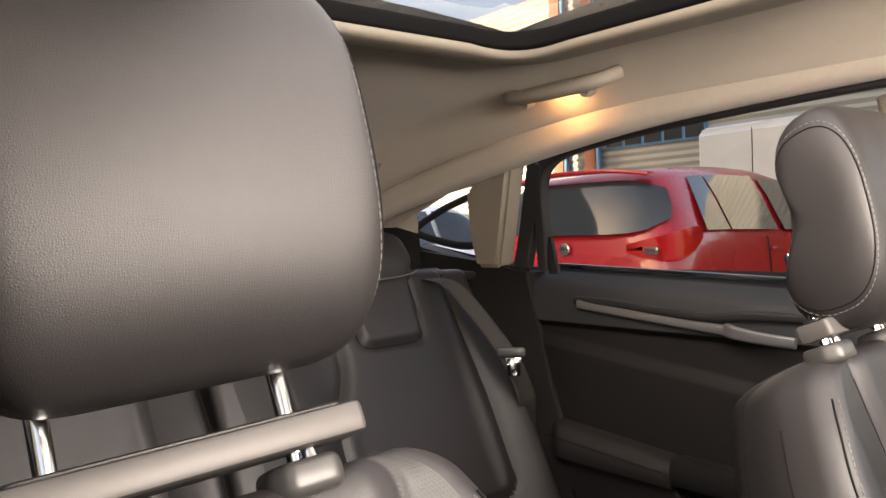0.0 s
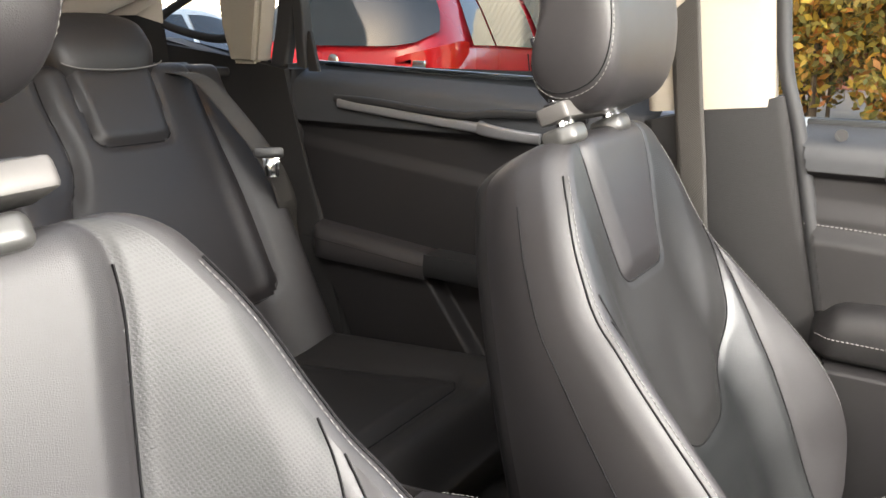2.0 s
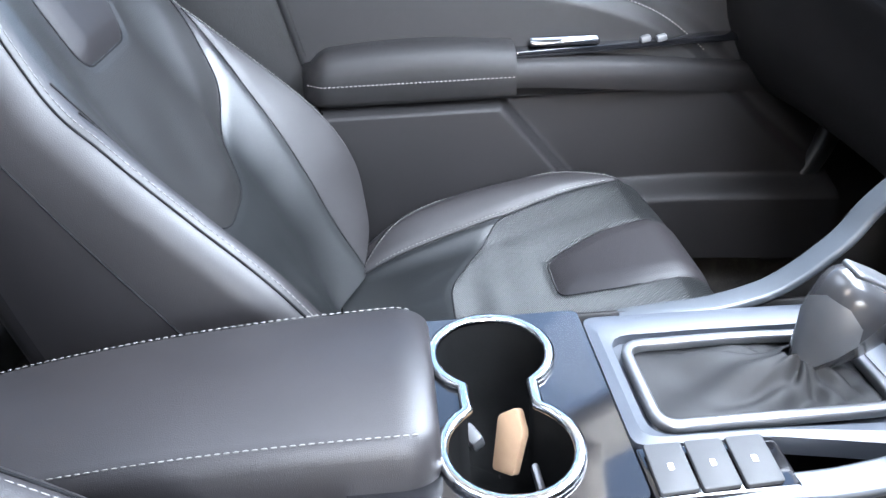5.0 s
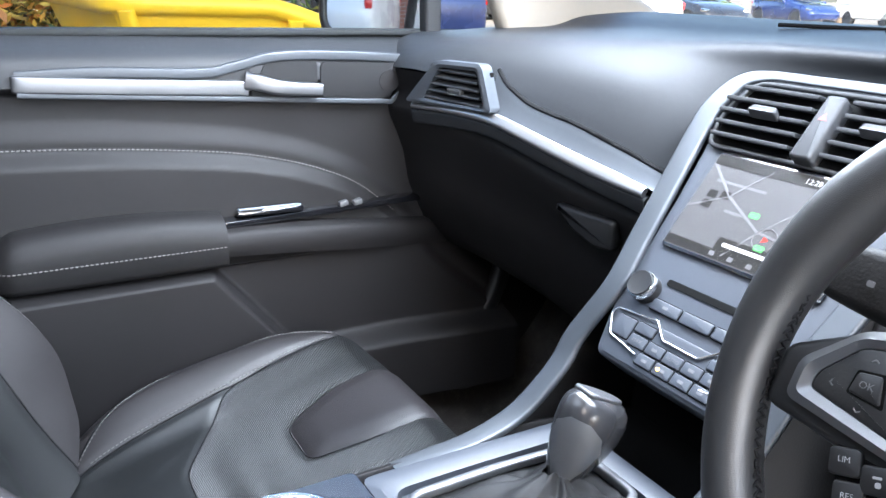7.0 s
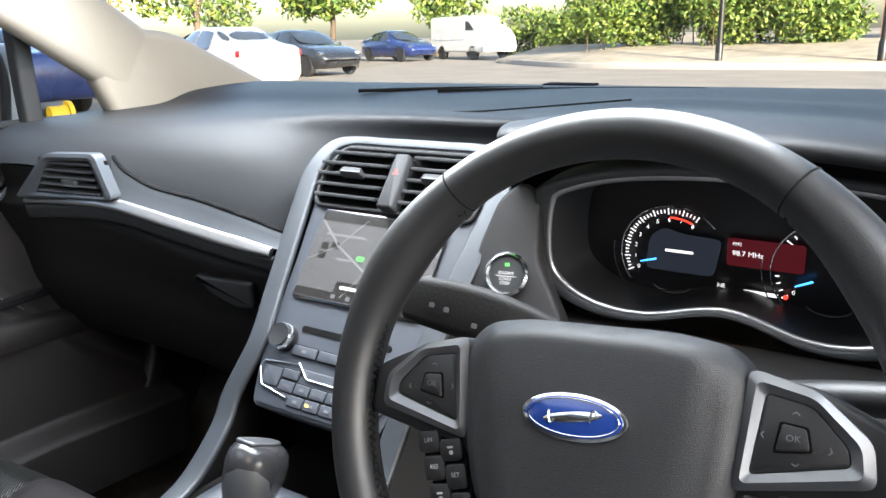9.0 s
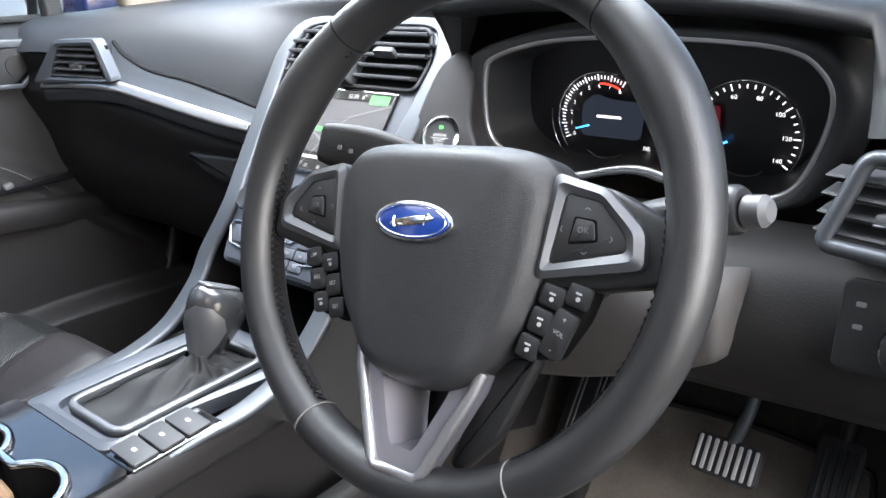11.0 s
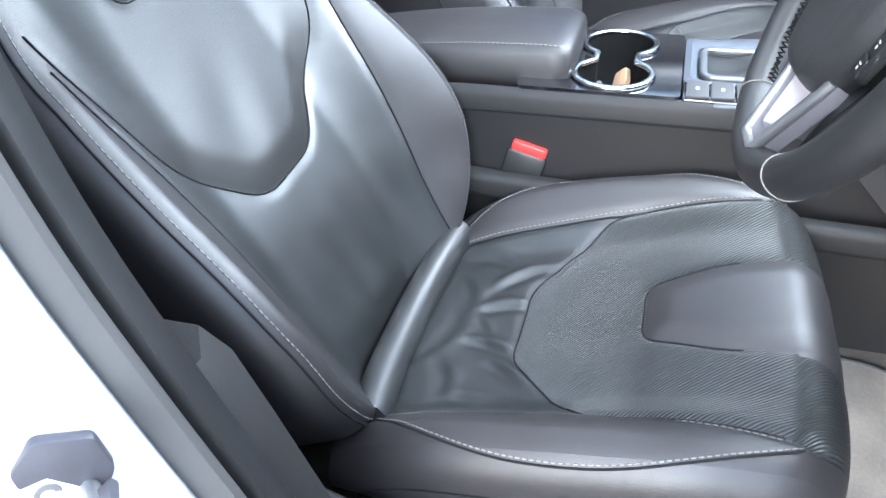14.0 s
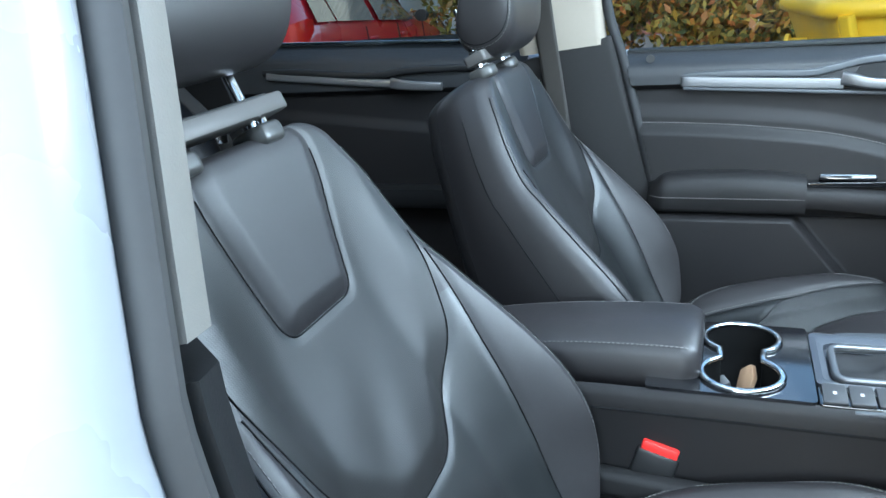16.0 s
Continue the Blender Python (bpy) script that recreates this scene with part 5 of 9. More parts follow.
sweep("frame_edge", crom([(-0.73, -0.765, 1.055), (-0.715, -0.755, 1.14), (-0.685, -0.715, 1.29), (-0.66, -0.5, 1.335), (-0.65, -0.1, 1.358), (-0.65, 0.05, 1.36)], 8), rrect(0.03, 0.03, 0.006), RUBBER, rd, "black window frame", up=(1, 0, 0))
slab("corner_cap", rounded_poly([(-0.745, 1.045), (-0.715, 1.045), (-0.735, 1.13), (-0.75, 1.13)], 0.004), 0, 0.01, TRIM_BROWN, rd, "", Matrix(((0, 0, 1, -0.725), (1, 0, 0, 0), (0, 1, 0, 0), (0, 0, 0, 1))), 0.002)
win = thing("window_rear_left", "rear side window with bright lower seal", "window", kind="structure")
g = raw("pane", [(-0.752, -0.76, 1.05), (-0.752, 0.06, 1.02), (-0.665, 0.06, 1.365), (-0.67, -0.45, 1.345), (-0.69, -0.72, 1.29)], [(0, 1, 2, 3, 4)], REAR_GLASS, win)
g.visible_shadow = False
sweep("belt_seal", [(-0.765, -0.76, 1.062), (-0.765, -0.2, 1.043), (-0.765, 0.06, 1.03)], rrect(0.006, 0.012, 0.002), CHROME, win, "bright seal strip")
# rear belt
rb = thing("rear_seat_belt", "dark rear seat belt with parked tongue", "seat belt")
web("webbing", [(-0.50, -0.93, 1.045), (-0.525, -0.865, 1.03), (-0.555, -0.79, 0.945), (-0.578, -0.735, 0.865), (-0.62, -0.735, 0.78), (-0.648, -0.76, 0.70), (-0.66, -0.74, 0.55)], 0.046, WEB, rb, (0.95, -0.30, 0.0))
slab("tongue_grip", rrect(0.062, 0.022, 0.008), -0.008, 0.008, HARD, rb, "", look((-0.572, -0.730, 0.885), (0.4, 0.3, 1.1)), 0.003)
slab("tongue", rounded_poly([(-0.018, 0), (0.018, 0), (0.014, -0.042), (-0.014, -0.042)], 0.004), -0.002, 0.002, CHROME, rb, "steel buckle tongue", look((-0.574, -0.726, 0.875), (0.4, 0.3, 1.1)), 0.001)
lathe("stop_button", [(0.007, 0), (0.007, 0.003), (0.004, 0.004)], look((-0.645, -0.752, 0.75), (-1.6, -1.8, 0.6)), HARD, rb, n=14)


# ---- dashboard ----
RX = Matrix(((1, 0, 0, 0), (0, 0, -1, 0), (0, 1, 0, 0), (0, 0, 0, 1)))
dash = thing("dashboard", "dark soft-touch dashboard with silver strip and binnacle hood", "dashboard")


def dash_edge(x):
    """The crease along the dashboard's face: y and z at a place across the car."""
    y = float(interp(x, [-0.74, -0.58, -0.44, -0.30, -0.19, 0.0, 0.19, 0.37, 0.55, 0.74], [0.93, 0.935, 0.958, 0.985, 1.005, 1.03, 1.03, 1.01, 0.98, 0.95]))
    z = float(interp(x, [-0.74, -0.58, -0.44, -0.30, -0.19, 0.0, 0.19, 0.37, 0.55, 0.74], [0.945, 0.950, 0.930, 0.895, 0.880, 0.90, 0.90, 0.90, 0.92, 0.94]))
    return y, z


rings = []
for x in np.linspace(-0.745, 0.745, 120):
    y, z = dash_edge(x)
    hood = math.exp(-((x - 0.38) / 0.20) ** 4)
    stack = math.exp(-(x / 0.19) ** 4)
    side = sstep(0.62, 0.74, abs(x))
    top = 1.008 + 0.018 * (1 - (x / 0.74) ** 2) + 0.018 * hood + 0.004 * stack
    prof = [(1.60, 1.022), (1.47, 1.030 + 0.012 * (1 - side)), (1.32, 1.028 + 0.009 * (1 - side)), (1.24, top + 0.004), (1.16, top), (1.10 - 0.03 * hood, top - 0.004 + 0.01 * hood),
            (y + 0.075 - 0.02 * hood, z + (top - z) * 0.86 - 0.014 * stack), (y + 0.035 - 0.01 * hood + 0.03 * stack, z + (top - z) * 0.62 - 0.02 * stack), (y + 0.012 + 0.04 * stack, z + (top - z) * 0.30), (y + 0.04 * stack, z)]
    if x > 0.16 and x < 0.60:
        prof[6:] = [(1.02, top + 0.002), (0.995, top - 0.006), (1.0, top - 0.02), (1.05, top - 0.03)]
    P = crom([(x, a, b) for a, b in prof], 5)
    rings.append(P)
loft("top_pad", rings, DASH, dash, "soft grained upper pad", closed=False, sharp=0)
# face below the crease on the passenger's side
rings = []
for x in np.linspace(-0.745, -0.16, 50):
    y, z = dash_edge(x)
    prof = [(y + 0.004, z - 0.004), (y + 0.012, z - 0.03), (y + 0.006, z - 0.055), (y + 0.004, z - 0.075), (y + 0.03, z - 0.14), (y + 0.05, z - 0.22), (y + 0.12, z - 0.32), (y + 0.30, z - 0.38)]
    rings.append(crom([(x, a, b) for a, b in prof], 4))
loft("lower_face", rings, TRIM, dash, "dark glovebox face", closed=False, sharp=0)
def trim_y(x):
    """How far forward the passenger's dash trim lies at a place across the car."""
    return float(interp(x, [-0.62, -0.44, -0.344, -0.26, -0.15], [0.926, 0.948, 0.967, 0.983, 1.003]))


strip_x = np.linspace(-0.606, -0.168, 46)
strip_z = [float(interp(x, [-0.606, -0.52, -0.43, -0.336, -0.25, -0.168], [0.898, 0.9045, 0.9050, 0.8865, 0.8690, 0.855])) for x in strip_x]
sweep("trim_strip", [(x, trim_y(x) - 0.004, z) for x, z in zip(strip_x, strip_z)], rrect(0.012, 0.018, 0.005), BRIGHT, dash, "brushed silver dash strip", up=(0, 0.75, 1), scale=lambda t: 0.55 + 0.45 * min(1.0, t * 3.0) - 0.25 * max(0.0, t - 0.9) * 10)
sweep("lower_lip", [(x, trim_y(x) + 0.002, z - 0.017) for x, z in zip(strip_x, strip_z)], rrect(0.014, 0.022, 0.005), DASH, dash, "soft lip under the strip", up=(0, -0.2, 1))
blade = []
for x in np.linspace(-0.432, -0.155, 44):
    top = float(interp(x, [-0.432, -0.418, -0.40, -0.38, -0.335, -0.30, -0.25, -0.20, -0.155], [0.968, 0.952, 0.941, 0.931, 0.920, 0.9145, 0.902, 0.889, 0.876]))
    bot = float(interp(x, [-0.606, -0.52, -0.43, -0.336, -0.25, -0.155], [0.898, 0.9045, 0.9050, 0.8865, 0.8690, 0.852])) + 0.006
    y = trim_y(x)
    blade.append([(x, y - 0.002, bot), (x, y + 0.004, bot + (top - bot) * 0.3), (x, y + 0.008, bot + (top - bot) * 0.65), (x, y + 0.011, bot + (top - bot) * 0.9), (x, y + 0.013, top)])
loft("trim_blade", blade, BLADE, dash, "satin grey blade running out of the vent", closed=False, sharp=0)
tube("trim_gap", [(r[4][0], r[4][1] + 0.001, r[4][2] + 0.0015) for r in blade], 0.0030, PIPING, dash, "", n=6)
slab("glovebox_latch", rounded_poly([(-0.315, 0.808), (-0.215, 0.806), (-0.215, 0.766), (-0.245, 0.764), (-0.285, 0.780)], 0.008), 0, 0.022, HARD, dash, "dark glovebox latch", Matrix.Translation((0, 1.030, 0)) @ Matrix.Rotation(radians(11), 4, "Z") @ Matrix(((1, 0, 0, -0.0), (0, 0, -1, 0.030), (0, 1, 0, 0), (0, 0, 0, 1))), 0.006, 3)


def vent(parent, M, w, h, slats, rows_skew=0.0, deep=0.045, thick=0.0034):
    """A louvred air vent: frame, slats and slider."""
    # Near-black backing sheet: the shade behind the slats is put into its colour.
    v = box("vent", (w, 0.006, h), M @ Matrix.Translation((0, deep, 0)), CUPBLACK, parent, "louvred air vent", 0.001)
    for i in range(slats):
        zz = -h / 2 + h * (i + 0.6) / slats
        box("slat", (w * 0.97 * (1 - 0.30 * (zz / h + 0.5) * (rows_skew != 0)), min(0.026, deep * 1.7), thick), M @ Matrix.Translation((-rows_skew * 0.25 * zz, deep * 0.2, zz)) @ Matrix.Rotation(radians(18), 4, "X"), SLAT, v, "", 0.0015, 1)
    box("slider", (0.030, 0.012, 0.009), M @ Matrix.Translation((0.004, -0.002, -h * 0.12)), SLAT, v, "", 0.003)
    box("slider_edge", (0.028, 0.003, 0.002), M @ Matrix.Translation((0.004, -0.009, -h * 0.12 - 0.004)), CHROME, v, "", 0.0005)
    return v


MV = pose(-0.500, 0.9325, 0.930, 0, 0, 7)
vent(dash, MV @ Matrix.Translation((0.004, 0, 0.009)), 0.138, 0.052, 5, -0.5, 0.009, 0.0045)
vo = rounded_poly([(-0.114, -0.026), (0.092, -0.018), (0.066, 0.046), (-0.036, 0.043)], 0.010, 4)
vi = rounded_poly([(-0.066, -0.016), (0.076, -0.014), (0.056, 0.036), (-0.028, 0.033)], 0.006, 4)
ring_plate("vent_frame", vo, vi, -0.012, 0.008, BLADE, dash, "satin grey vent frame", MV @ RX, 0.002)
# centre stack: a sloping plane
ST = Matrix.Translation((0.010, 0.912, 0.789)) @ Matrix.Rotation(radians(-39), 4, "X")
SM = ST @ RX
stack = thing("centre_stack", "slate grey centre stack with touch screen, vents and climate buttons", "control panel")
half_face = [(0.088, -0.086), (0.101, -0.040), (0.106, 0.006), (0.111, 0.096), (0.119, 0.170), (0.124, 0.212), (0.120, 0.244), (0.100, 0.258)]
face = rounded_poly([(x, y) for x, y in half_face] + [(-x, y) for x, y in half_face[::-1]], 0.010)
slab("faceplate", face, -0.05, 0.0, STACK, stack, "dark slate faceplate", SM, 0.003)
# No hollow here: a flat sheet painted black as the shaded vent depth.
slab("vent_shade_sheet", rounded_poly([(-0.112, 0.171), (0.112, 0.171), (0.117, 0.210), (0.100, 0.250), (-0.100, 0.250), (-0.117, 0.210)], 0.010), 0.0, 0.0015, CUPBLACK, stack, "flat black sheet painted as shaded depth behind the vents", SM, 0)
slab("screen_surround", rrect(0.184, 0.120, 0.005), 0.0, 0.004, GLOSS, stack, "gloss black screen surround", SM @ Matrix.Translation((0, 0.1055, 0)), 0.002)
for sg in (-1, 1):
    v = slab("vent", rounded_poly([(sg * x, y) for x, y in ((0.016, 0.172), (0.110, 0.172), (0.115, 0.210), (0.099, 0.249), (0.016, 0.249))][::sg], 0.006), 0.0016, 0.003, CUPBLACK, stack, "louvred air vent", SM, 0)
    for i in range(5):
        yy = 0.1815 + 0.0150 * i
        w = 0.094 + 0.004 * min(i, 5 - i) - (0.008 if i == 4 else 0)
        box("slat", (w, 0.0045, 0.017), SM @ Matrix.Translation((sg * (0.017 + w / 2), yy, 0.0085)) @ Matrix.Rotation(radians(24), 4, "X"), SLAT, v, "", 0.0012, 2)
    slab("slider", rounded_poly([(-0.017, -0.004), (0.017, -0.004), (0.014, 0.005), (-0.014, 0.005)], 0.003), 0.014, 0.027, SLAT, v, "", SM @ Matrix.Translation((sg * 0.060, 0.204, 0)) @ Matrix.Rotation(radians(-12), 4, "X"), 0.002)
    slab("slider_edge", rrect(0.026, 0.0016, 0.0006), 0.0265, 0.0278, GREYTRIM, v, "grey slider edge", SM @ Matrix.Translation((sg * 0.060, 0.2015, 0)) @ Matrix.Rotation(radians(-12), 4, "X"), 0)
vr = [SM @ Vector((x, y, 0.004)) for x, y in rounded_poly([(-0.114, 0.169), (0.114, 0.169), (0.119, 0.210), (0.101, 0.252), (-0.101, 0.252), (-0.119, 0.210)], 0.012, 5)]
tube("vent_frame", vr, 0.0028, SLAT, stack, "dark vent frame", n=8, closed=True, up=(0, -1, 1))
slab("hazard_switch", rounded_poly([(-0.012, 0.168), (0.011, 0.168), (0.009, 0.240), (-0.011, 0.240)], 0.004), 0.0, 0.022, SLAT, stack, "dark hazard switch bar", SM @ Matrix.Translation((0.004, 0, 0)), 0.004, 3)
slab("hazard_mark", [(-0.0045, -0.0035), (0.0045, -0.0035), (0, 0.0045)], 0.0222, 0.0225, DARKRED, stack, "", SM @ Matrix.Translation((0.004, 0.214, 0)), 0)
lathe("knob", [(0.0155, 0), (0.0155, 0.012), (0.0135, 0.0185), (0.0110, 0.0180), (0.0, 0.0175)], SM @ Matrix.Translation((-0.074, -0.004, 0)), HARD, stack, "volume knob", n=32)
lathe("knob_ring", [(0.0163, 0.010), (0.0163, 0.0135), (0.0145, 0.0165)], SM @ Matrix.Translation((-0.074, -0.004, 0)), CHROME, stack, "chrome knob ring", n=32)
slab("disc_slot", rrect(0.128, 0.0075, 0.003), 0.0, 0.0012, CUPBLACK, stack, "thin black disc slot", SM @ Matrix.Translation((0.006, 0.012, 0)), 0)
slab("slot_mark", rrect(0.010, 0.0022, 0.0006), 0.0013, 0.0016, MARK, stack, "", SM @ Matrix.Translation((0.052, 0.012, 0)), 0)
# climate panel
slab("climate_panel", rounded_poly([(-0.090, -0.033), (0.090, -0.033), (0.082, -0.082), (-0.082, -0.082)], 0.006), 0.0, 0.002, STACK, stack, "climate control panel", SM, 0.001)
trim_half = [(0.040, -0.069), (0.082, -0.062), (0.094, -0.042), (0.090, -0.034), (0.039, -0.029), (0.022, -0.044)]
tube("climate_trim", crom([SM @ Vector((x, y, 0.0035)) for x, y in resample([(x, y, 0) for x, y in trim_half + [(-x, y) for x, y in trim_half[::-1]]], 0.004)[:, :2]], 2), 0.0014, CHROME, stack, "thin chrome line", n=8, up=(0, -1, 1))
for x0, x1, y0, y1 in [(-0.058 + 0.039 * i, -0.022 + 0.039 * i, -0.0205, -0.0085) for i in range(3)] + [(sg * 0.084, sg * 0.060, -0.060, -0.038) for sg in (-1, 1)] + [(sg * 0.058, sg * 0.034, -0.048, -0.037) for sg in (-1, 1)] + [(-0.057 + 0.0232 * i, -0.0355 + 0.0232 * i, -0.0625, -0.0505) for i in range(5)] + [(-0.037 + 0.0232 * i, -0.0155 + 0.0232 * i, -0.0765, -0.0645) for i in range(4)]:
    cx_, cy_ = (x0 + x1) / 2, (y0 + y1) / 2
    b = slab("button", rrect(abs(x1 - x0), y1 - y0, 0.0018), 0.0, 0.0042, STACK, stack, "", SM @ Matrix.Translation((cx_, cy_, 0)), 0.0012)
    slab("button_gap", rrect(abs(x1 - x0) + 0.0018, y1 - y0 + 0.0018, 0.0024), 0.0020, 0.0024, CUPBLACK, b, "", SM @ Matrix.Translation((cx_, cy_, 0)), 0)
    if y1 - y0 < 0.02 and abs(cx_ + 0.0465) > 0.002 and abs(cx_ - 0.000) > 0.002:
        slab("button_mark", rrect(0.0065, 0.0032, 0.001), 0.0043, 0.0046, MARK, b, "", SM @ Matrix.Translation((cx_, cy_, 0)), 0)
slab("button_light", rrect(0.0042, 0.0030, 0.001), 0.0044, 0.0048, AMBER, stack, "lit amber lamp", SM @ Matrix.Translation((-0.008, -0.0705, 0)), 0)
# the satin frame: down both sides into the console, arching over the vents
foot = [(0.107, 0.640, 0.630), (0.108, 0.68, 0.632), (0.110, 0.735, 0.634), (0.112, 0.79, 0.650), (0.114, 0.84, 0.690), (0.116, 0.865, 0.724)]
arch = [SM @ Vector((x - 0.010, y, 0.004)) for x, y in ((0.122, -0.015), (0.130, 0.05), (0.138, 0.115), (0.146, 0.180), (0.147, 0.215), (0.134, 0.249), (0.105, 0.262), (0.05, 0.263))]
half = foot + [tuple(p) for p in arch]
half2 = [(-x, y, z) for x, y, z in foot] + [(2 * 0.010 - tuple(p)[0] - 0.0, tuple(p)[1], tuple(p)[2]) for p in arch]
rail = half + half2[::-1]


def rail_width(t):
    """Narrow over the vents and at the console, wide beside the screen."""
    q = abs(t - 0.5)
    return 0.42 + 0.58 * float(sstep(0.04, 0.13, q)) - 0.25 * float(sstep(0.40, 0.5, q))


sweep("frame_rail", crom(rail, 8), rrect(0.027, 0.009, 0.0035), GREYTRIM, stack, "satin grey frame rail", up=(0, -0.777, 0.629), scale=rail_width)
for sg, line in ((1, half), (-1, half2)):
    wall = []
    for x, y, z in line[2:11]:
        xo = x + sg * 0.012
        wall.append([(xo, y + 0.004, z - 0.004), (xo + sg * 0.008, y + 0.05, z - 0.04), (sg * 0.158, y + 0.14, z - 0.13), (sg * 0.16, max(1.30, y + 0.2), max(0.28, z - 0.30))])
    loft("side_wall", wall, TRIM_BROWN, stack, "", closed=False, sharp=0)
# Bin floor and back, coloured near black to give the bin its shade.
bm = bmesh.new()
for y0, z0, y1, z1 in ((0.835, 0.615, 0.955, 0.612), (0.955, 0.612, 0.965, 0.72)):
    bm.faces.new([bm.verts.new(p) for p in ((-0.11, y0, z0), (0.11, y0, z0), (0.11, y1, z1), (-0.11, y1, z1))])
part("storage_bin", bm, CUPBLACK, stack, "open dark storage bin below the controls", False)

# ---- steering wheel ----
wheel = thing("steering_wheel", "black leather multifunction steering wheel with silver spokes and oval blue badge", "steering wheel")
WM = Matrix.Translation((0.381, 0.738, 0.892)) @ Matrix.Rotation(radians(-23.0), 4, "X") @ RX @ Matrix.Rotation(radians(5.0), 4, "Z")
WR = WM @ Matrix.Translation((-0.004, -0.008, 0))
nr = 144
rings = []
for i in range(nr):
    a = 2 * math.pi * i / nr
    q = math.degrees(a) % 360
    grip = math.exp(-((min(abs(q - 32), abs(q - 148)) / 15) ** 2))
    thick = 0.0178 + 0.0024 * grip
    ring = []
    for j in range(20):
        b = 2 * math.pi * j / 20
        rr = 0.187 + thick * (0.94 + 0.10 * grip * (math.cos(b) < 0)) * math.cos(b)
        ring.append(WR @ Vector((rr * math.cos(a), rr * math.sin(a), thick * 1.12 * math.sin(b))))
    rings.append(ring)
rings.append(rings[0])
loft("rim", rings, WHEEL_LEATHER, wheel, "worn black leather rim", caps=False, sharp=0)
for ang in (52, 128, 240, 300):
    a = radians(ang)
    ring = [WR @ Vector(((0.187 + 0.0170 * math.cos(b)) * math.cos(a), (0.187 + 0.0170 * math.cos(b)) * math.sin(a), 0.0202 * math.sin(b))) for b in np.linspace(0, 2 * math.pi, 24, endpoint=False)]
    tube("rim_seam", ring, 0.0008, PIPING if ang < 200 else THREAD, wheel, n=6, closed=True, up=(0.1, 1, 0.1))
for a0, a1 in ((129, 239), (301, 411)):
    stitches("rim_stitching", [WR @ Vector((0.1700 * math.cos(radians(a)), 0.1700 * math.sin(radians(a)), 0.0018 + 0.0032 * (-1) ** i)) for i, a in enumerate(np.linspace(a0, a1, 110))], wheel, material=PIPING, step=0.0034, length=0.0046, r=0.0008)
# hub pad: a shield-shaped cushion with two soft ridges
hh = [(0.0, 0.052), (0.050, 0.0505), (0.080, 0.0455), (0.0955, 0.028), (0.091, -0.030), (0.079, -0.072), (0.062, -0.097), (0.042, -0.117), (0.018, -0.1245)]
hub = rounded_poly(hh[1:] + [(-x, y) for x, y in hh[:0:-1]], 0.014, 4)


def hub_z(x, y, s):
    """The airbag cover's face: crowned, stepping down outside two ridges."""
    e = 1 - s
    z = 0.004 + 0.020 * (1 - (1 - min(1.0, e / 0.16)) ** 2.2) + 0.004 * (1 - s * s)
    xr = 0.066 + 0.22 * min(0.0, y)
    return z - 0.0050 * float(sstep(-0.004, 0.014, abs(x) - xr)) * min(1.0, e / 0.05)


rings = [[WM @ Vector((x, y, -0.03)) for x, y in hub], [WM @ Vector((x, y, -0.004)) for x, y in hub]]
for s in (1.0, 0.985, 0.965, 0.94, 0.91, 0.87, 0.82, 0.75, 0.66, 0.55, 0.42, 0.28, 0.14, 0.01):
    rings.append([WM @ Vector((x * s, (y + 0.03) * s - 0.03, hub_z(x * s, (y + 0.03) * s - 0.03, s))) for x, y in hub])
loft("hub_pad", rings, HUBPAD, wheel, "grained airbag cover", sharp=0)
bad = [(0.0315 * math.cos(t), 0.0125 * math.sin(t)) for t in np.linspace(0, 2 * math.pi, 40, endpoint=False)]
BM = WM @ Matrix.Translation((-0.004, -0.008, 0.0275)) @ Matrix.Rotation(radians(-4), 4, "X")
slab("badge_rim", [(x * 1.09, y * 1.18) for x, y in bad], -0.004, 0.0022, CHROME, wheel, "chrome badge rim", BM, 0.001)
bdg = slab("badge", bad, 0.0, 0.0032, BADGE_BLUE, wheel, "plain blue oval badge", BM, 0.0008)
tube("badge_line", [BM @ Vector((x * 0.93, y * 0.88, 0.0034)) for x, y in bad], 0.00035, CHROME, bdg, n=5, closed=True, up=(0, -1, 0.4))
slab("badge_swirl", [(x * 0.60, y * 0.26 + 0.10 * x) for x, y in bad], 0.0032, 0.0037, CHROME, bdg, "plain silver flourish", BM, 0.0004)
for k in (-1, 1):
    tube("badge_stroke", [BM @ Vector((0.0135 * k + 0.0022 * math.cos(t), 0.0052 * math.sin(t), 0.0037)) for t in np.linspace(0.6 * k, 3.6 * k, 20)], 0.0007, CHROME, bdg, n=5, up=(0, -1, 0.4))
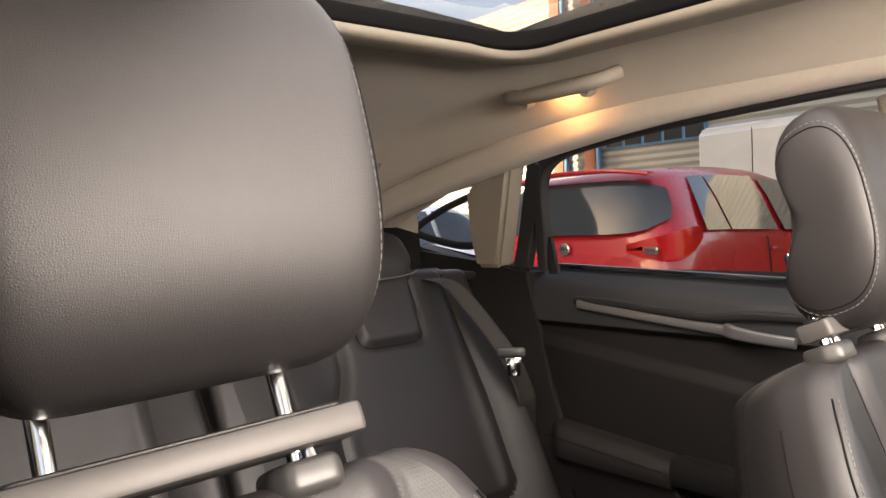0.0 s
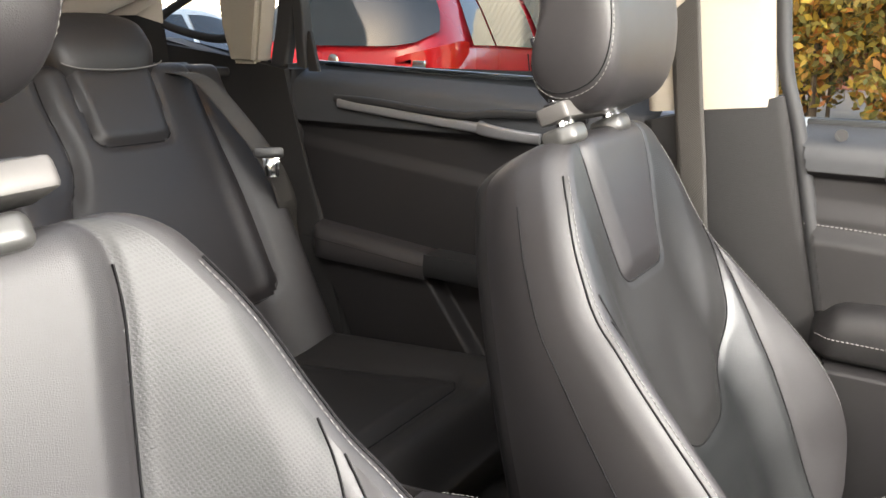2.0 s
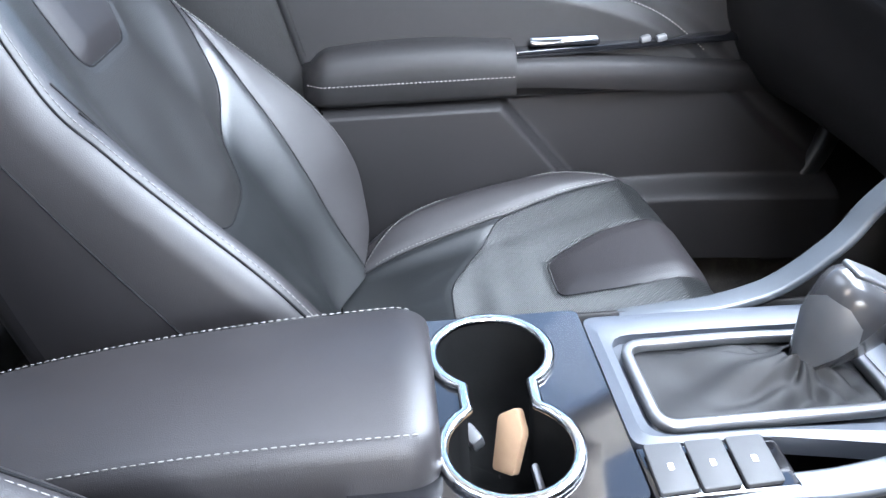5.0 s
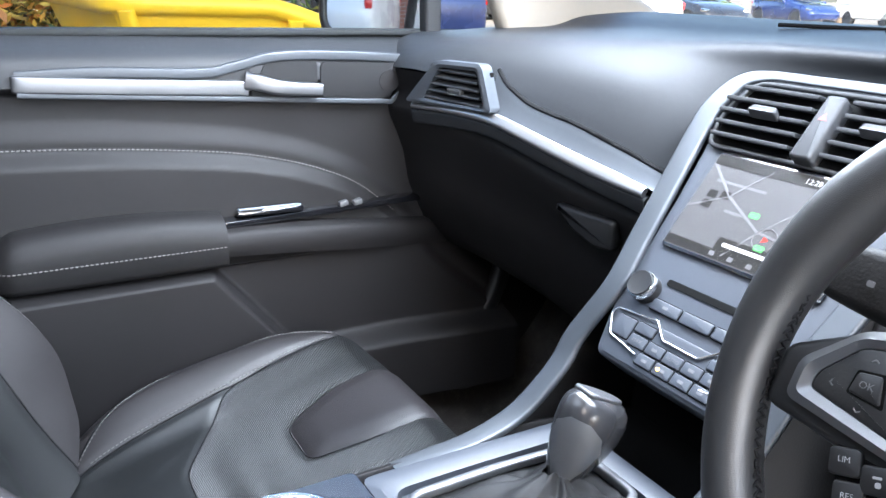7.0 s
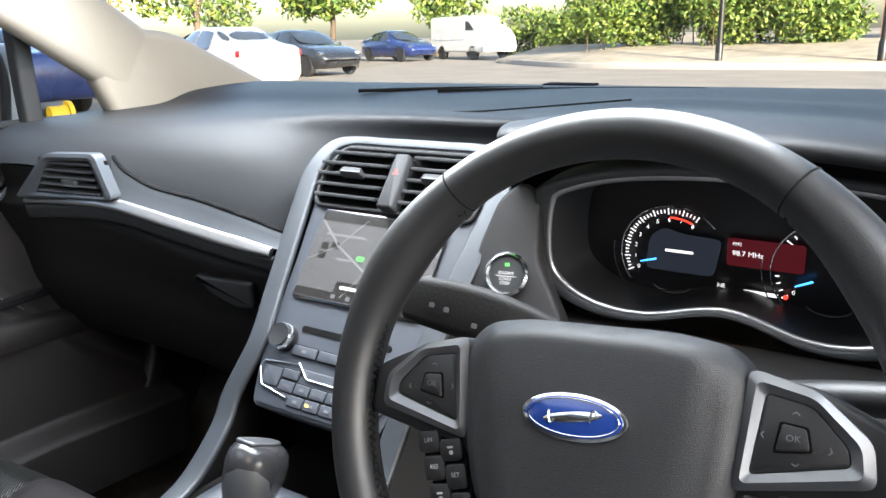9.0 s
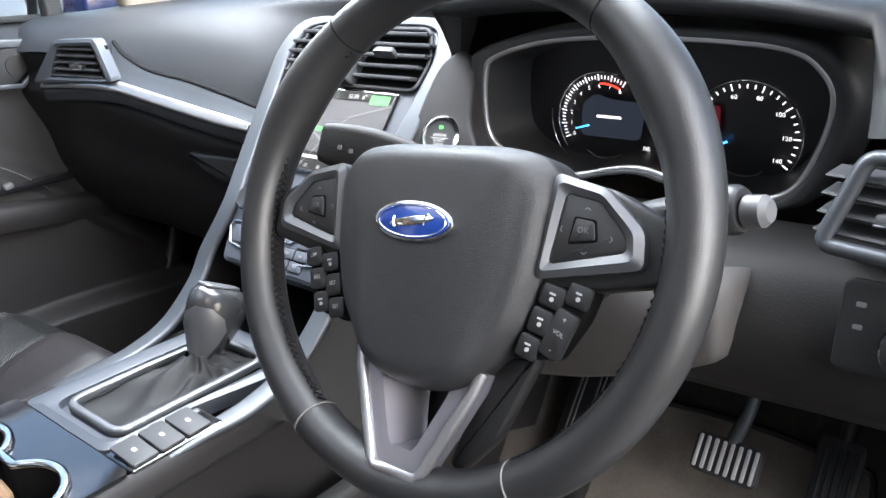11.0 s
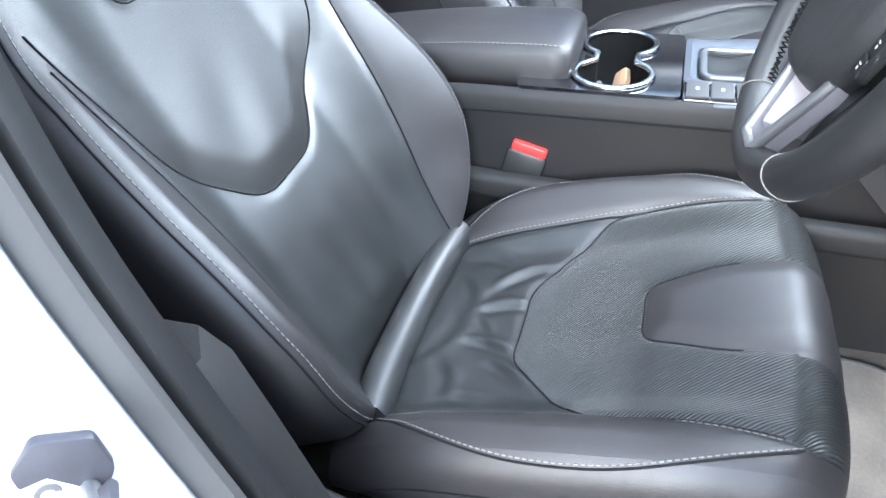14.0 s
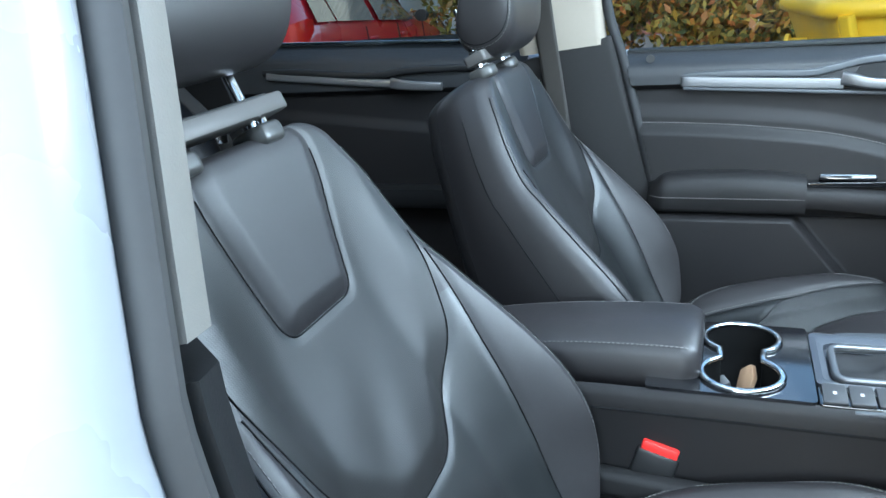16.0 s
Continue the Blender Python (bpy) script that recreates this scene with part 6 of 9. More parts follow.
for sg in (-1, 1):
    arm = rounded_poly([(sg * 0.080, 0.034), (sg * 0.130, 0.026), (sg * 0.172, 0.006), (sg * 0.174, -0.030), (sg * 0.140, -0.036), (sg * 0.080, -0.050)], 0.008)
    slab("spoke", arm if sg > 0 else arm[::-1], -0.020, 0.003, HARD, wheel, "", WM, 0.005, 3)
    so = rounded_poly([(sg * 0.092, 0.034), (sg * 0.128, 0.0255), (sg * 0.156, 0.001), (sg * 0.158, -0.022), (sg * 0.086, -0.036)], 0.006)
    si = rounded_poly([(sg * 0.1015, 0.0215), (sg * 0.126, 0.0168), (sg * 0.1445, -0.003), (sg * 0.146, -0.0130), (sg * 0.0945, -0.0255)], 0.004)
    ring_plate("spoke_trim", so, si, -0.004, 0.0135, ALU, wheel, "silver spoke trim", WM, 0.003)
    sp = slab("button_pod", si[::sg], 0.0, 0.0105, HARD, wheel, "four-way button pod", WM, 0.002)
    slab("ok_gap", rounded_poly([(sg * 0.1095, 0.0068), (sg * 0.1245, 0.0052), (sg * 0.127, -0.0085), (sg * 0.1065, -0.0115)][::sg], 0.002), 0.0105, 0.0108, CUPBLACK, sp, "", WM, 0)
    slab("ok_button", rounded_poly([(sg * 0.1108, 0.0054), (sg * 0.1233, 0.0040), (sg * 0.1255, -0.0074), (sg * 0.1080, -0.0100)][::sg], 0.002), 0.0105, 0.0125, HARD, sp, "", WM, 0.001)
    for ax_, ay_ in ((0.1355, -0.006), (0.1010, -0.002), (0.1175, 0.0118), (0.1185, -0.0158)):
        dx, dy = ax_ - 0.117, ay_ + 0.002
        slab("arrow", [(-0.0019, -0.0010), (0, 0.0003), (0.0019, -0.0010), (0.0019, -0.0002), (0, 0.0012), (-0.0019, -0.0002)], 0.0107, 0.0110, MARK, sp, "", WM @ Matrix.Translation((sg * ax_, ay_, 0)) @ Matrix.Rotation(math.atan2(dy, sg * dx) - math.pi / 2, 4, "Z"), 0)
    text_at = WM @ Matrix.Translation((sg * 0.117, -0.002, 0.0127))
    text("lettering", "OK", 0.0055, text_at, MARK, wheel)
    pad = slab("lower_buttons", rounded_poly([(sg * 0.091, -0.0395), (sg * 0.1265, -0.0355), (sg * 0.120, -0.058), (sg * 0.1040, -0.086), (sg * 0.073, -0.0895)][::sg], 0.004), -0.016, 0.004, CUPBLACK, wheel, "lower button cluster", WM, 0.002)
    keys = ((0.0990, -0.0455, 0.0178, 0.0150, ""), (0.1172, -0.0430, 0.0170, 0.0150, "LIM"), (0.0925, -0.0625, 0.0165, 0.0170, "SET"), (0.1100, -0.0600, 0.0165, 0.0170, "RES"), (0.0860, -0.0800, 0.0160, 0.0160, "SET"), (0.1030, -0.0775, 0.0160, 0.0160, ""))
    if sg > 0:
        keys = ((0.0990, -0.0455, 0.0178, 0.0150, ""), (0.1172, -0.0430, 0.0170, 0.0150, ""), (0.0925, -0.0625, 0.0165, 0.0170, ""), (0.1065, -0.0690, 0.0170, 0.0330, "VOL"), (0.0860, -0.0800, 0.0160, 0.0160, ""))
    for bx, by, bw, bh, word in keys:
        km = WM @ Matrix.Translation((sg * bx, by, 0)) @ Matrix.Rotation(radians(-sg * (20 if bh > 0.03 else 14)), 4, "Z")
        slab("button", rrect(bw, bh, 0.003), 0.003, 0.0072, HARD, pad, "", km, 0.0014)
        if word:
            text("lettering", word, 0.0044, km @ Matrix.Translation((0, 0.001, 0.0074)), PRINT, wheel)
        if word == "VOL":
            text("lettering", "+", 0.0060, km @ Matrix.Translation((0, 0.0105, 0.0074)), PRINT, wheel)
            text("lettering", "-", 0.0060, km @ Matrix.Translation((0, -0.0105, 0.0074)), PRINT, wheel)
        if not word:
            slab("mark", rrect(0.0046, 0.0014, 0.0005), 0.0073, 0.0076, PRINT, pad, "", km @ Matrix.Translation((0, 0.0018, 0)), 0)
            slab("mark", rrect(0.0030, 0.0030, 0.0012), 0.0073, 0.0076, PRINT, pad, "", km @ Matrix.Translation((0.0006, -0.0018, 0)), 0)
uo = [(-0.056, -0.104), (-0.052, -0.118), (-0.024, -0.181), (-0.019, -0.186), (0.019, -0.186), (0.024, -0.181), (0.052, -0.118), (0.056, -0.104)]
ui = [(-0.031, -0.119), (-0.029, -0.126), (-0.013, -0.163), (-0.009, -0.168), (0.009, -0.168), (0.013, -0.163), (0.029, -0.126), (0.031, -0.119)]
UM = WM @ Matrix.Translation((-0.002, -0.145, 0.008)) @ Matrix.Rotation(radians(-8), 4, "X") @ Matrix.Translation((0, 0.145, 0))
ring_plate("lower_spoke", uo, ui, -0.016, 0.000, SATIN, wheel, "satin U-shaped lower spoke", UM, 0.001, closed=False)
tube("spoke_edge", [UM @ Vector((x * 0.97, y * 0.995, 0.000)) for x, y in uo], 0.0046, BRIGHT, wheel, "bright edge of the lower spoke", n=10, up=(0, -1, 0.4))
loft("spoke_inner", [[UM @ Vector((x * (1 - 0.62 * t), y + 0.008 * t, -0.001 - 0.034 * t)) for t in (0.0, 0.3, 0.65, 1.0)] for x, y in ui], SATIN, wheel, "sloping inner wall of the spoke", closed=False, sharp=50)
slab("lower_cover", rounded_poly([(-0.033, -0.108), (0.033, -0.108), (0.011, -0.167), (-0.011, -0.167)], 0.004), -0.050, -0.034, HARD, wheel, "", WM, 0.003)
text("lettering", "AIRBAG", 0.0085, WM @ Matrix.Translation((-0.001, -0.068, 0.0274)), HARD, wheel)
for sg in (-1, 1):
    slab("spoke_back", rounded_poly([(sg * 0.050, -0.095), (sg * 0.085, -0.088), (sg * 0.060, -0.150), (sg * 0.036, -0.178), (sg * 0.024, -0.176)][::sg], 0.006), -0.030, -0.012, HARD, wheel, "", WM, 0.004)
slab("hub_back", circle(0.070, 28), -0.070, -0.02, HARD, wheel, "", WM @ Matrix.Translation((0, -0.035, 0)), 0.01)

# ---- centre console ----
con = thing("centre_console", "dark centre console with gloss black top, cup holders and gear gate", "console")
rings = []
for y in np.linspace(-0.12, 1.38, 52):
    w = 0.122 - 0.014 * sstep(0.1, -0.1, y)
    zt = 0.634 - 0.035 * sstep(0.35, -0.1, y) - 0.012 * sstep(0.80, 0.90, y) - 0.05 * sstep(0.90, 1.05, y)
    rings.append([(-w - 0.02, y, 0.26), (-w + 0.004, y, 0.50), (-w, y, zt - 0.034), (-w + 0.001, y, zt - 0.012), (-w + 0.005, y, zt - 0.003), (-w + 0.012, y, zt), (-w + 0.014, y, zt - 0.002), (-w + 0.015, y, 0.54), (w - 0.015, y, 0.54), (w - 0.014, y, zt - 0.002), (w - 0.012, y, zt), (w - 0.005, y, zt - 0.003), (w - 0.001, y, zt - 0.012), (w, y, zt - 0.034), (w - 0.004, y, 0.50), (w + 0.02, y, 0.26)])
loft("body", rings, TRIM, con, "grained dark console body", closed=True, sharp=50)
for sg in (-1, 1):
    sweep("lower_ledge", [(sg * 0.130, 0.28, 0.503), (sg * 0.140, 0.50, 0.498), (sg * 0.158, 0.72, 0.494), (sg * 0.166, 0.90, 0.494), (sg * 0.170, 1.10, 0.490), (sg * 0.172, 1.32, 0.470)], rrect(0.030, 0.036, 0.010), TRIM_BROWN, con, "grained lower ledge")
    tube("side_groove", [(sg * 0.1217, y, 0.604 - 0.035 * float(sstep(0.35, -0.1, y)) - 0.012 * float(sstep(0.80, 0.96, y))) for y in np.linspace(-0.02, 0.95, 30)], 0.0020, PIPING, con, n=6)


def eight(r=0.050, d=0.056, n=26):
    """The waisted outline of two joined cups."""
    pts = []
    for t in np.linspace(-146, 146, n):
        pts.append((d + r * math.cos(radians(t)), r * math.sin(radians(t))))
    for t in np.linspace(34, 326, n):
        pts.append((-d + r * math.cos(radians(t)), r * math.sin(radians(t))))
    return pts


cup = thing("cup_holder", "chrome-rimmed double cup holder with small clutter inside", "cup holder")
e8 = eight()
sweep("rim", [(x, 0.513 + y, 0.6405) for x, y in e8], rrect(0.0095, 0.0070, 0.0032), CHROME, cup, "chrome rim", closed=True)
loft("well", [[(x * s, 0.513 + y * s, z) for x, y in e8] for s, z in ((0.97, 0.638), (0.95, 0.60), (0.90, 0.555), (0.02, 0.552))], CUPBLACK, cup, "black well", sharp=0, caps=False)
bm = bmesh.new()
outer = [bm.verts.new((x, y, 0.638)) for x, y in rounded_poly([(-0.112, 0.395), (0.112, 0.395), (0.112, 0.600), (-0.112, 0.600)], 0.008)]
inner = [bm.verts.new((x, 0.513 + y, 0.638)) for x, y in e8]
ed = [bm.edges.new((r[i], r[(i + 1) % len(r)])) for r in (outer, inner) for i in range(len(r))]
bmesh.ops.triangle_fill(bm, use_beauty=True, edges=ed)
low = bmesh.ops.extrude_edge_only(bm, edges=[e for e in bm.edges if e.is_boundary])
bmesh.ops.translate(bm, verts=[v for v in low["geom"] if isinstance(v, bmesh.types.BMVert)], vec=(0, 0, -0.010))
part("top_plate", bm, GLOSS, con, "piano black top plate", True, 30)
slab("card", rounded_poly([(-0.013, -0.026), (0.010, -0.026), (0.016, 0.010), (0.006, 0.028), (-0.013, 0.018)], 0.004), -0.004, 0.004, WOODCARD, cup, "small tan wedge of card", pose(0.010, 0.520, 0.602, 62, -18, 40), 0.001)
box("scrap", (0.020, 0.012, 0.016), pose(-0.012, 0.492, 0.588, 20, 10, 30), STALKTIP, cup, "pale scrap", 0.003)
box("foil", (0.026, 0.006, 0.018), pose(0.030, 0.540, 0.575, 10, 30, 10), STEEL, cup, "crumpled foil", 0.002)
arm = thing("armrest_lid", "padded black armrest lid with pale stitching", "armrest")
rings = []


def lid(t):
    """Half width, top and underside of the armrest lid along its length."""
    q = max(0.0, (t - 0.93) / 0.07)
    w = 0.083 * (0.90 + 0.1 * t) - 0.016 * (1 - math.sqrt(max(0.0, 1 - q * q)))
    zt = 0.682 - 0.05 * (1 - t) ** 2.2 - 0.012 * (1 - math.sqrt(max(0.0, 1 - q * q)))
    return w, zt, 0.612 + 0.030 * max(0.0, (t - 0.86) / 0.14) ** 2.5


for t in np.concatenate([np.linspace(0, 0.90, 26), np.linspace(0.92, 1.0, 16)]):
    y = 0.02 + 0.442 * t
    w, zt, zb = lid(t)
    rings.append([(-w * 0.8, y, zb - 0.012), (-w - 0.002, y, zb), (-w - 0.004, y, (zb + zt - 0.018) / 2), (-w - 0.002, y, zt - 0.016), (-w * 0.96, y, zt - 0.005), (-w * 0.86, y, zt), (0, y, zt + 0.003), (w * 0.86, y, zt), (w * 0.96, y, zt - 0.005), (w + 0.002, y, zt - 0.016), (w + 0.004, y, (zb + zt - 0.018) / 2), (w + 0.002, y, zb), (w * 0.8, y, zb - 0.012)])
loft("lid", rings, LEATHER, arm, "grained leather lid", sharp=70)
for sg in (-1, 1):
    stitches("stitching", [(sg * (lid(t)[0] * 0.93), 0.02 + 0.442 * t, lid(t)[1] - 0.0020) for t in np.linspace(0.05, 0.97, 120)], arm, r=0.0007)
# gear gate and lever
gate = thing("gear_selector", "leather-booted automatic gear lever with silver inlay", "gear lever")
go = rounded_poly([(-0.100, 0.602), (0.062, 0.602), (0.064, 0.705), (0.094, 0.845), (-0.094, 0.845), (-0.098, 0.70)], 0.012, 4)
gi = rounded_poly([(-0.070, 0.618), (0.054, 0.618), (0.055, 0.70), (0.062, 0.822), (-0.066, 0.822), (-0.070, 0.70)], 0.020, 4)
ring_plate("gate_tray", go, gi, 0.620, 0.6400, STACK, gate, "slate grey gate surround", None, 0.003)
slab("gate_floor", gi, 0.622, 0.628, STACK, gate, "", None, 0)
loop_ = rounded_poly([(-0.052, 0.626), (0.048, 0.626), (0.048, 0.72), (0.048, 0.812), (-0.046, 0.812), (-0.052, 0.72)], 0.018, 5)
sweep("gate_trim", [(x, y, 0.6385) for x, y in loop_], rrect(0.0095, 0.010, 0.003), ALU, gate, "silver gate trim", closed=True)
rings = []
edge = resample([(x, y, 0) for x, y in loop_ + loop_[:1]], 0.006)[:-1, :2]
for q in np.linspace(0.97, 0.12, 24):
    ring = []
    for x, y in edge:
        an = math.atan2(y - 0.757, x)
        fold = math.sin(5 * an + 9 * q) + 0.7 * math.sin(11 * an - 5 * q + 1.0)
        ring.append((-0.003 + (x + 0.003) * q, 0.757 + (y - 0.757) * q, 0.6330 + 0.034 * (1 - q) ** 2.2 + 0.0036 * fold * 4 * q * (1 - q)))
    rings.append(ring)
loft("boot", rings, BOOT, gate, "creased leather boot", caps=False, sharp=0)
KM = pose(-0.006, 0.750, 0.622, -27, 0, 0) @ Matrix.Scale(1.13, 4)
rings = []
for z, rx, ry, oy in ((-0.01, 0.011, 0.012, 0), (0.020, 0.0115, 0.014, 0.001), (0.034, 0.016, 0.019, 0.001), (0.048, 0.0205, 0.026, 0.003), (0.066, 0.0235, 0.033, 0.004), (0.082, 0.0235, 0.0345, 0.004), (0.091, 0.0215, 0.032, 0.003), (0.097, 0.017, 0.026, 0.002), (0.0995, 0.009, 0.015, 0.001)):
    rings.append([KM @ Vector((rx * math.cos(t), oy + ry * math.sin(t), z)) for t in np.linspace(0, 2 * math.pi, 28, endpoint=False)])
loft("knob", rings, GLOSS_LEATHER, gate, "glossy black knob", sharp=0)
slab("knob_cap", rounded_poly([(-0.011, -0.022), (0.011, -0.022), (0.013, 0.006), (0.007, 0.024), (-0.007, 0.024), (-0.013, 0.006)], 0.006), 0.0965, 0.1012, ALU, gate, "silver knob cap", KM, 0.002, 3)
rings = []
for z, span in ((0.012, 0.25), (0.026, 0.55), (0.042, 0.85), (0.058, 0.95), (0.070, 0.75), (0.078, 0.30)):
    kx = float(interp(z, [0.0, 0.02, 0.034, 0.048, 0.066, 0.082], [0.0113, 0.0116, 0.016, 0.0205, 0.0235, 0.0235])) + 0.0010
    ky = float(interp(z, [0.0, 0.02, 0.034, 0.048, 0.066, 0.082], [0.013, 0.014, 0.019, 0.026, 0.033, 0.0345])) + 0.0010
    rings.append([KM @ Vector((kx * math.cos(a), 0.003 * min(1, z / 0.05) + ky * math.sin(a), z)) for a in [radians(-52) + span * u for u in np.linspace(-1, 1, 9)]])
loft("knob_inlay", rings, ALU, gate, "silver knob inlay", closed=False, sharp=0)
slab("switch_bed", rounded_poly([(0.063, 0.602), (0.112, 0.602), (0.112, 0.705), (0.066, 0.705)], 0.004), 0.626, 0.6365, GLOSS, con, "gloss black bed of the switches", None, 0.002)
for i in range(3):
    sm = pose(0.0885 - 0.0005 * i, 0.6195 + 0.0300 * i, 0.6375, 0, 5, 0)
    sw = slab("console_switch", rounded_poly([(-0.0215, -0.0138), (0.0215, -0.0138), (0.0200, 0.0138), (-0.0215, 0.0138)], 0.003), 0, 0.0045, SLAT, con, "", sm, 0.0016)
    slab("switch_mark", rrect(0.006, 0.004, 0.0012), 0.0046, 0.0049, LIT, sw, "", sm, 0)
bk = thing("belt_buckle", "belt buckle with red release button between seat and console", "belt buckle", "belt buckles")
box("stalk", (0.016, 0.03, 0.12), pose(0, -0.005, -0.04, -16, 0, 0), HARD, bk, "", 0.005)
box("housing", (0.028, 0.056, 0.066), pose(0, 0.012, 0.022, -16, 0, 0), HARD, bk, "", 0.006)
box("release_button", (0.023, 0.048, 0.018), pose(0, 0.022, 0.056, -16, 0, 0), BUCKLE_RED, bk, "red release button", 0.003)
bk.matrix_basis = pose(0.116, 0.395, 0.495)
copy_thing(bk, pose(-0.113, 0.45, 0.495))


# ---- outside: yard, buildings, vehicles, planting ----
ASPHALT = surface("worn_asphalt", (0.21, 0.18, 0.145), 0.92, grain=1.0, scale=60, vary=0.3, vscale=0.8, dirt=0.35)
GRAVEL = surface("pale_gravel", (0.30, 0.26, 0.20), 0.95, grain=1.0, scale=30, vary=0.4, vscale=2.0)
KERB = surface("concrete_kerb", (0.36, 0.34, 0.31), 0.9, grain=0.6, scale=60, vary=0.2, vscale=2)
CLAD = surface("pale_grey_cladding", (0.30, 0.31, 0.30), 0.5, vary=0.08, vscale=0.6, metal=0.1)
BRICKM = surface("red_brick", (0.33, 0.13, 0.085), 0.9, grain=0.8, scale=40, vary=0.35, vscale=3)
MORTAR = surface("pale_mortar", (0.40, 0.36, 0.32), 0.95, grain=0.5, scale=60)
BLUEP = surface("blue_paint", (0.05, 0.22, 0.42), 0.4, vary=0.08)
DARKGLASS = surface("dark_window_glass", (0.02, 0.025, 0.03), 0.05, vary=0.1, rvary=0.02, coat=0.5)
CARGLASS = surface("car_window_glass", (0.03, 0.035, 0.04), 0.04, vary=0.1, rvary=0.02, coat=0.6)
PAINTS = {}


def paint(name, color, metal=0.0):
    if name not in PAINTS:
        PAINTS[name] = surface(name, color, 0.28, metal=metal, vary=0.04, vscale=2, rvary=0.05, coat=0.9)
    return PAINTS[name]


LAMPRED = surface("red_lamp_lens", (0.55, 0.01, 0.012), 0.12, vary=0.1, coat=0.6)
YELLOW = surface("yellow_plant_paint", (0.80, 0.52, 0.02), 0.45, vary=0.12, vscale=3)
TYRE = surface("tyre_rubber", (0.02, 0.02, 0.02), 0.8, vary=0.2, vscale=6)
PLATE_Y = surface("yellow_plate", (0.75, 0.55, 0.05), 0.5)

ground = tagged(raw("ground", [(-400, -400, 0), (400, -400, 0), (400, 400, 0), (-400, 400, 0)], [(0, 1, 2, 3)], ASPHALT), "brownish asphalt yard reaching to the distance", "ground", kind="structure")


def wheel_part(parent, x, y, r, w, sg):
    M = Matrix.Translation((x, y, r)) @ Matrix.Rotation(radians(90), 4, "X")
    t = lathe("wheel", [(r * 0.62, -w / 2), (r * 0.92, -w / 2), (r, -w / 2 + 0.03), (r, w / 2 - 0.03), (r * 0.92, w / 2), (r * 0.62, w / 2)], M, TYRE, parent, "black tyre", n=32)
    lathe("rim", [(r * 0.66, -sg * w * 0.40), (r * 0.62, -sg * w * 0.46), (r * 0.56, -sg * w * 0.36), (0.05, -sg * w * 0.30)], M, STEEL, t, "alloy rim", n=32)
    for i in range(5):
        a = 2 * math.pi * i / 5
        box("spoke", (r * 0.5, 0.05, 0.02), M @ Matrix.Rotation(a, 4, "Z") @ Matrix.Translation((r * 0.33, 0, -sg * w * 0.40)), STEEL, t, "", 0.008, 1)


def car(name, label, stations, pnt, m, side_glass, wheels, rear_glass=None, front_glass=None, lamps="", r=0.31):
    """A car on +x heading. stations: x, low, belt, half width, roof, roof half width."""
    c = thing(name, label, "car", "parked cars")
    rings = []
    ctrl = []
    for x, lo, be, w, rf, rw in stations:
        ctrl.append([(x, 0, lo), (x, w * 0.86, lo), (x, w * 0.985, lo + 0.14), (x, w, lo + (be - lo) * 0.62), (x, w * 0.975, be), (x, rw + (w * 0.97 - rw) * 0.45, be + (rf - be) * 0.55), (x, rw, rf - min(0.06, (rf - be) * 0.35)), (x, rw * 0.80, rf - 0.008), (x, 0, rf)])
    cols = [crom([st[k] for st in ctrl], 6) for k in range(9)]
    n = len(cols[0])
    for i in range(n):
        half = [cols[k][i] for k in range(9)]
        rings.append([tuple(p) for p in half] + [(p[0], -p[1], p[2]) for p in half[-2:0:-1]])
    loft("body", rings, pnt, c, "", sharp=0)

    def at(k, x, sg, out=0.022):
        xs_ = [p[0] for p in cols[k]]
        order = np.argsort(xs_)
        q = [float(np.interp(x, np.array(xs_)[order], np.array([p[j] for p in cols[k]])[order])) for j in range(3)]
        return Vector((x, sg * (q[1] + out), q[2]))
    for sg in (-1, 1):
        for xa, xb, xc, xd in side_glass:  # belt rear, belt front, roof rear, roof front
            V = []
            for t in np.linspace(0, 1, 7):
                b0, b1 = at(4, xa + (xb - xa) * t, sg), at(6, xc + (xd - xc) * t, sg)
                mid = at(5, (xa + (xb - xa) * t + xc + (xd - xc) * t) / 2, sg)
                V.append([b0 + Vector((0, 0, 0.035)), mid, b1 - Vector((0, 0, 0.02))])
            raw("side_window", [v for row in V for v in row], [(i * 3 + j, i * 3 + j + 1, i * 3 + j + 4, i * 3 + j + 3) for i in range(6) for j in range(2)], CARGLASS, c, "dark side window")
        for x in wheels:
            wheel_part(c, x, sg * (stations[len(stations) // 2][3] - 0.10), r, 0.20, sg)
            bm_ = [Vector((x + (r + 0.055) * math.cos(a), sg * (stations[len(stations) // 2][3] + 0.002), r + (r + 0.055) * math.sin(a))) for a in np.linspace(-0.25, math.pi + 0.25, 20)]
            tube("wheel_arch", bm_, 0.022, RUBBER, c, n=6, up=(0, 1, 0))
    for xg in (rear_glass, front_glass):
        if xg:
            xb, zb, wb, xt, zt, wt, sgn = xg
            V = []
            for t in np.linspace(0, 1, 6):
                for u in np.linspace(-1, 1, 13):
                    q = 0.5 + (t - 0.5) * (1 - 0.45 * abs(u) ** 7)
                    x, z, w = xb + (xt - xb) * q, zb + (zt - zb) * q + 0.02 * math.sin(math.pi * q), wb + (wt - wb) * q + 0.05 * math.sin(math.pi * q)
                    V.append((x - sgn * (0.05 * u * u + 0.07 * u ** 6) + sgn * 0.035, u * w, z))
            raw("screen", V, [(i * 13 + j, i * 13 + j + 1, i * 13 + j + 14, i * 13 + j + 13) for i in range(5) for j in range(12)], CARGLASS, c, "dark windscreen glass")
    c.matrix_basis = m
    return c


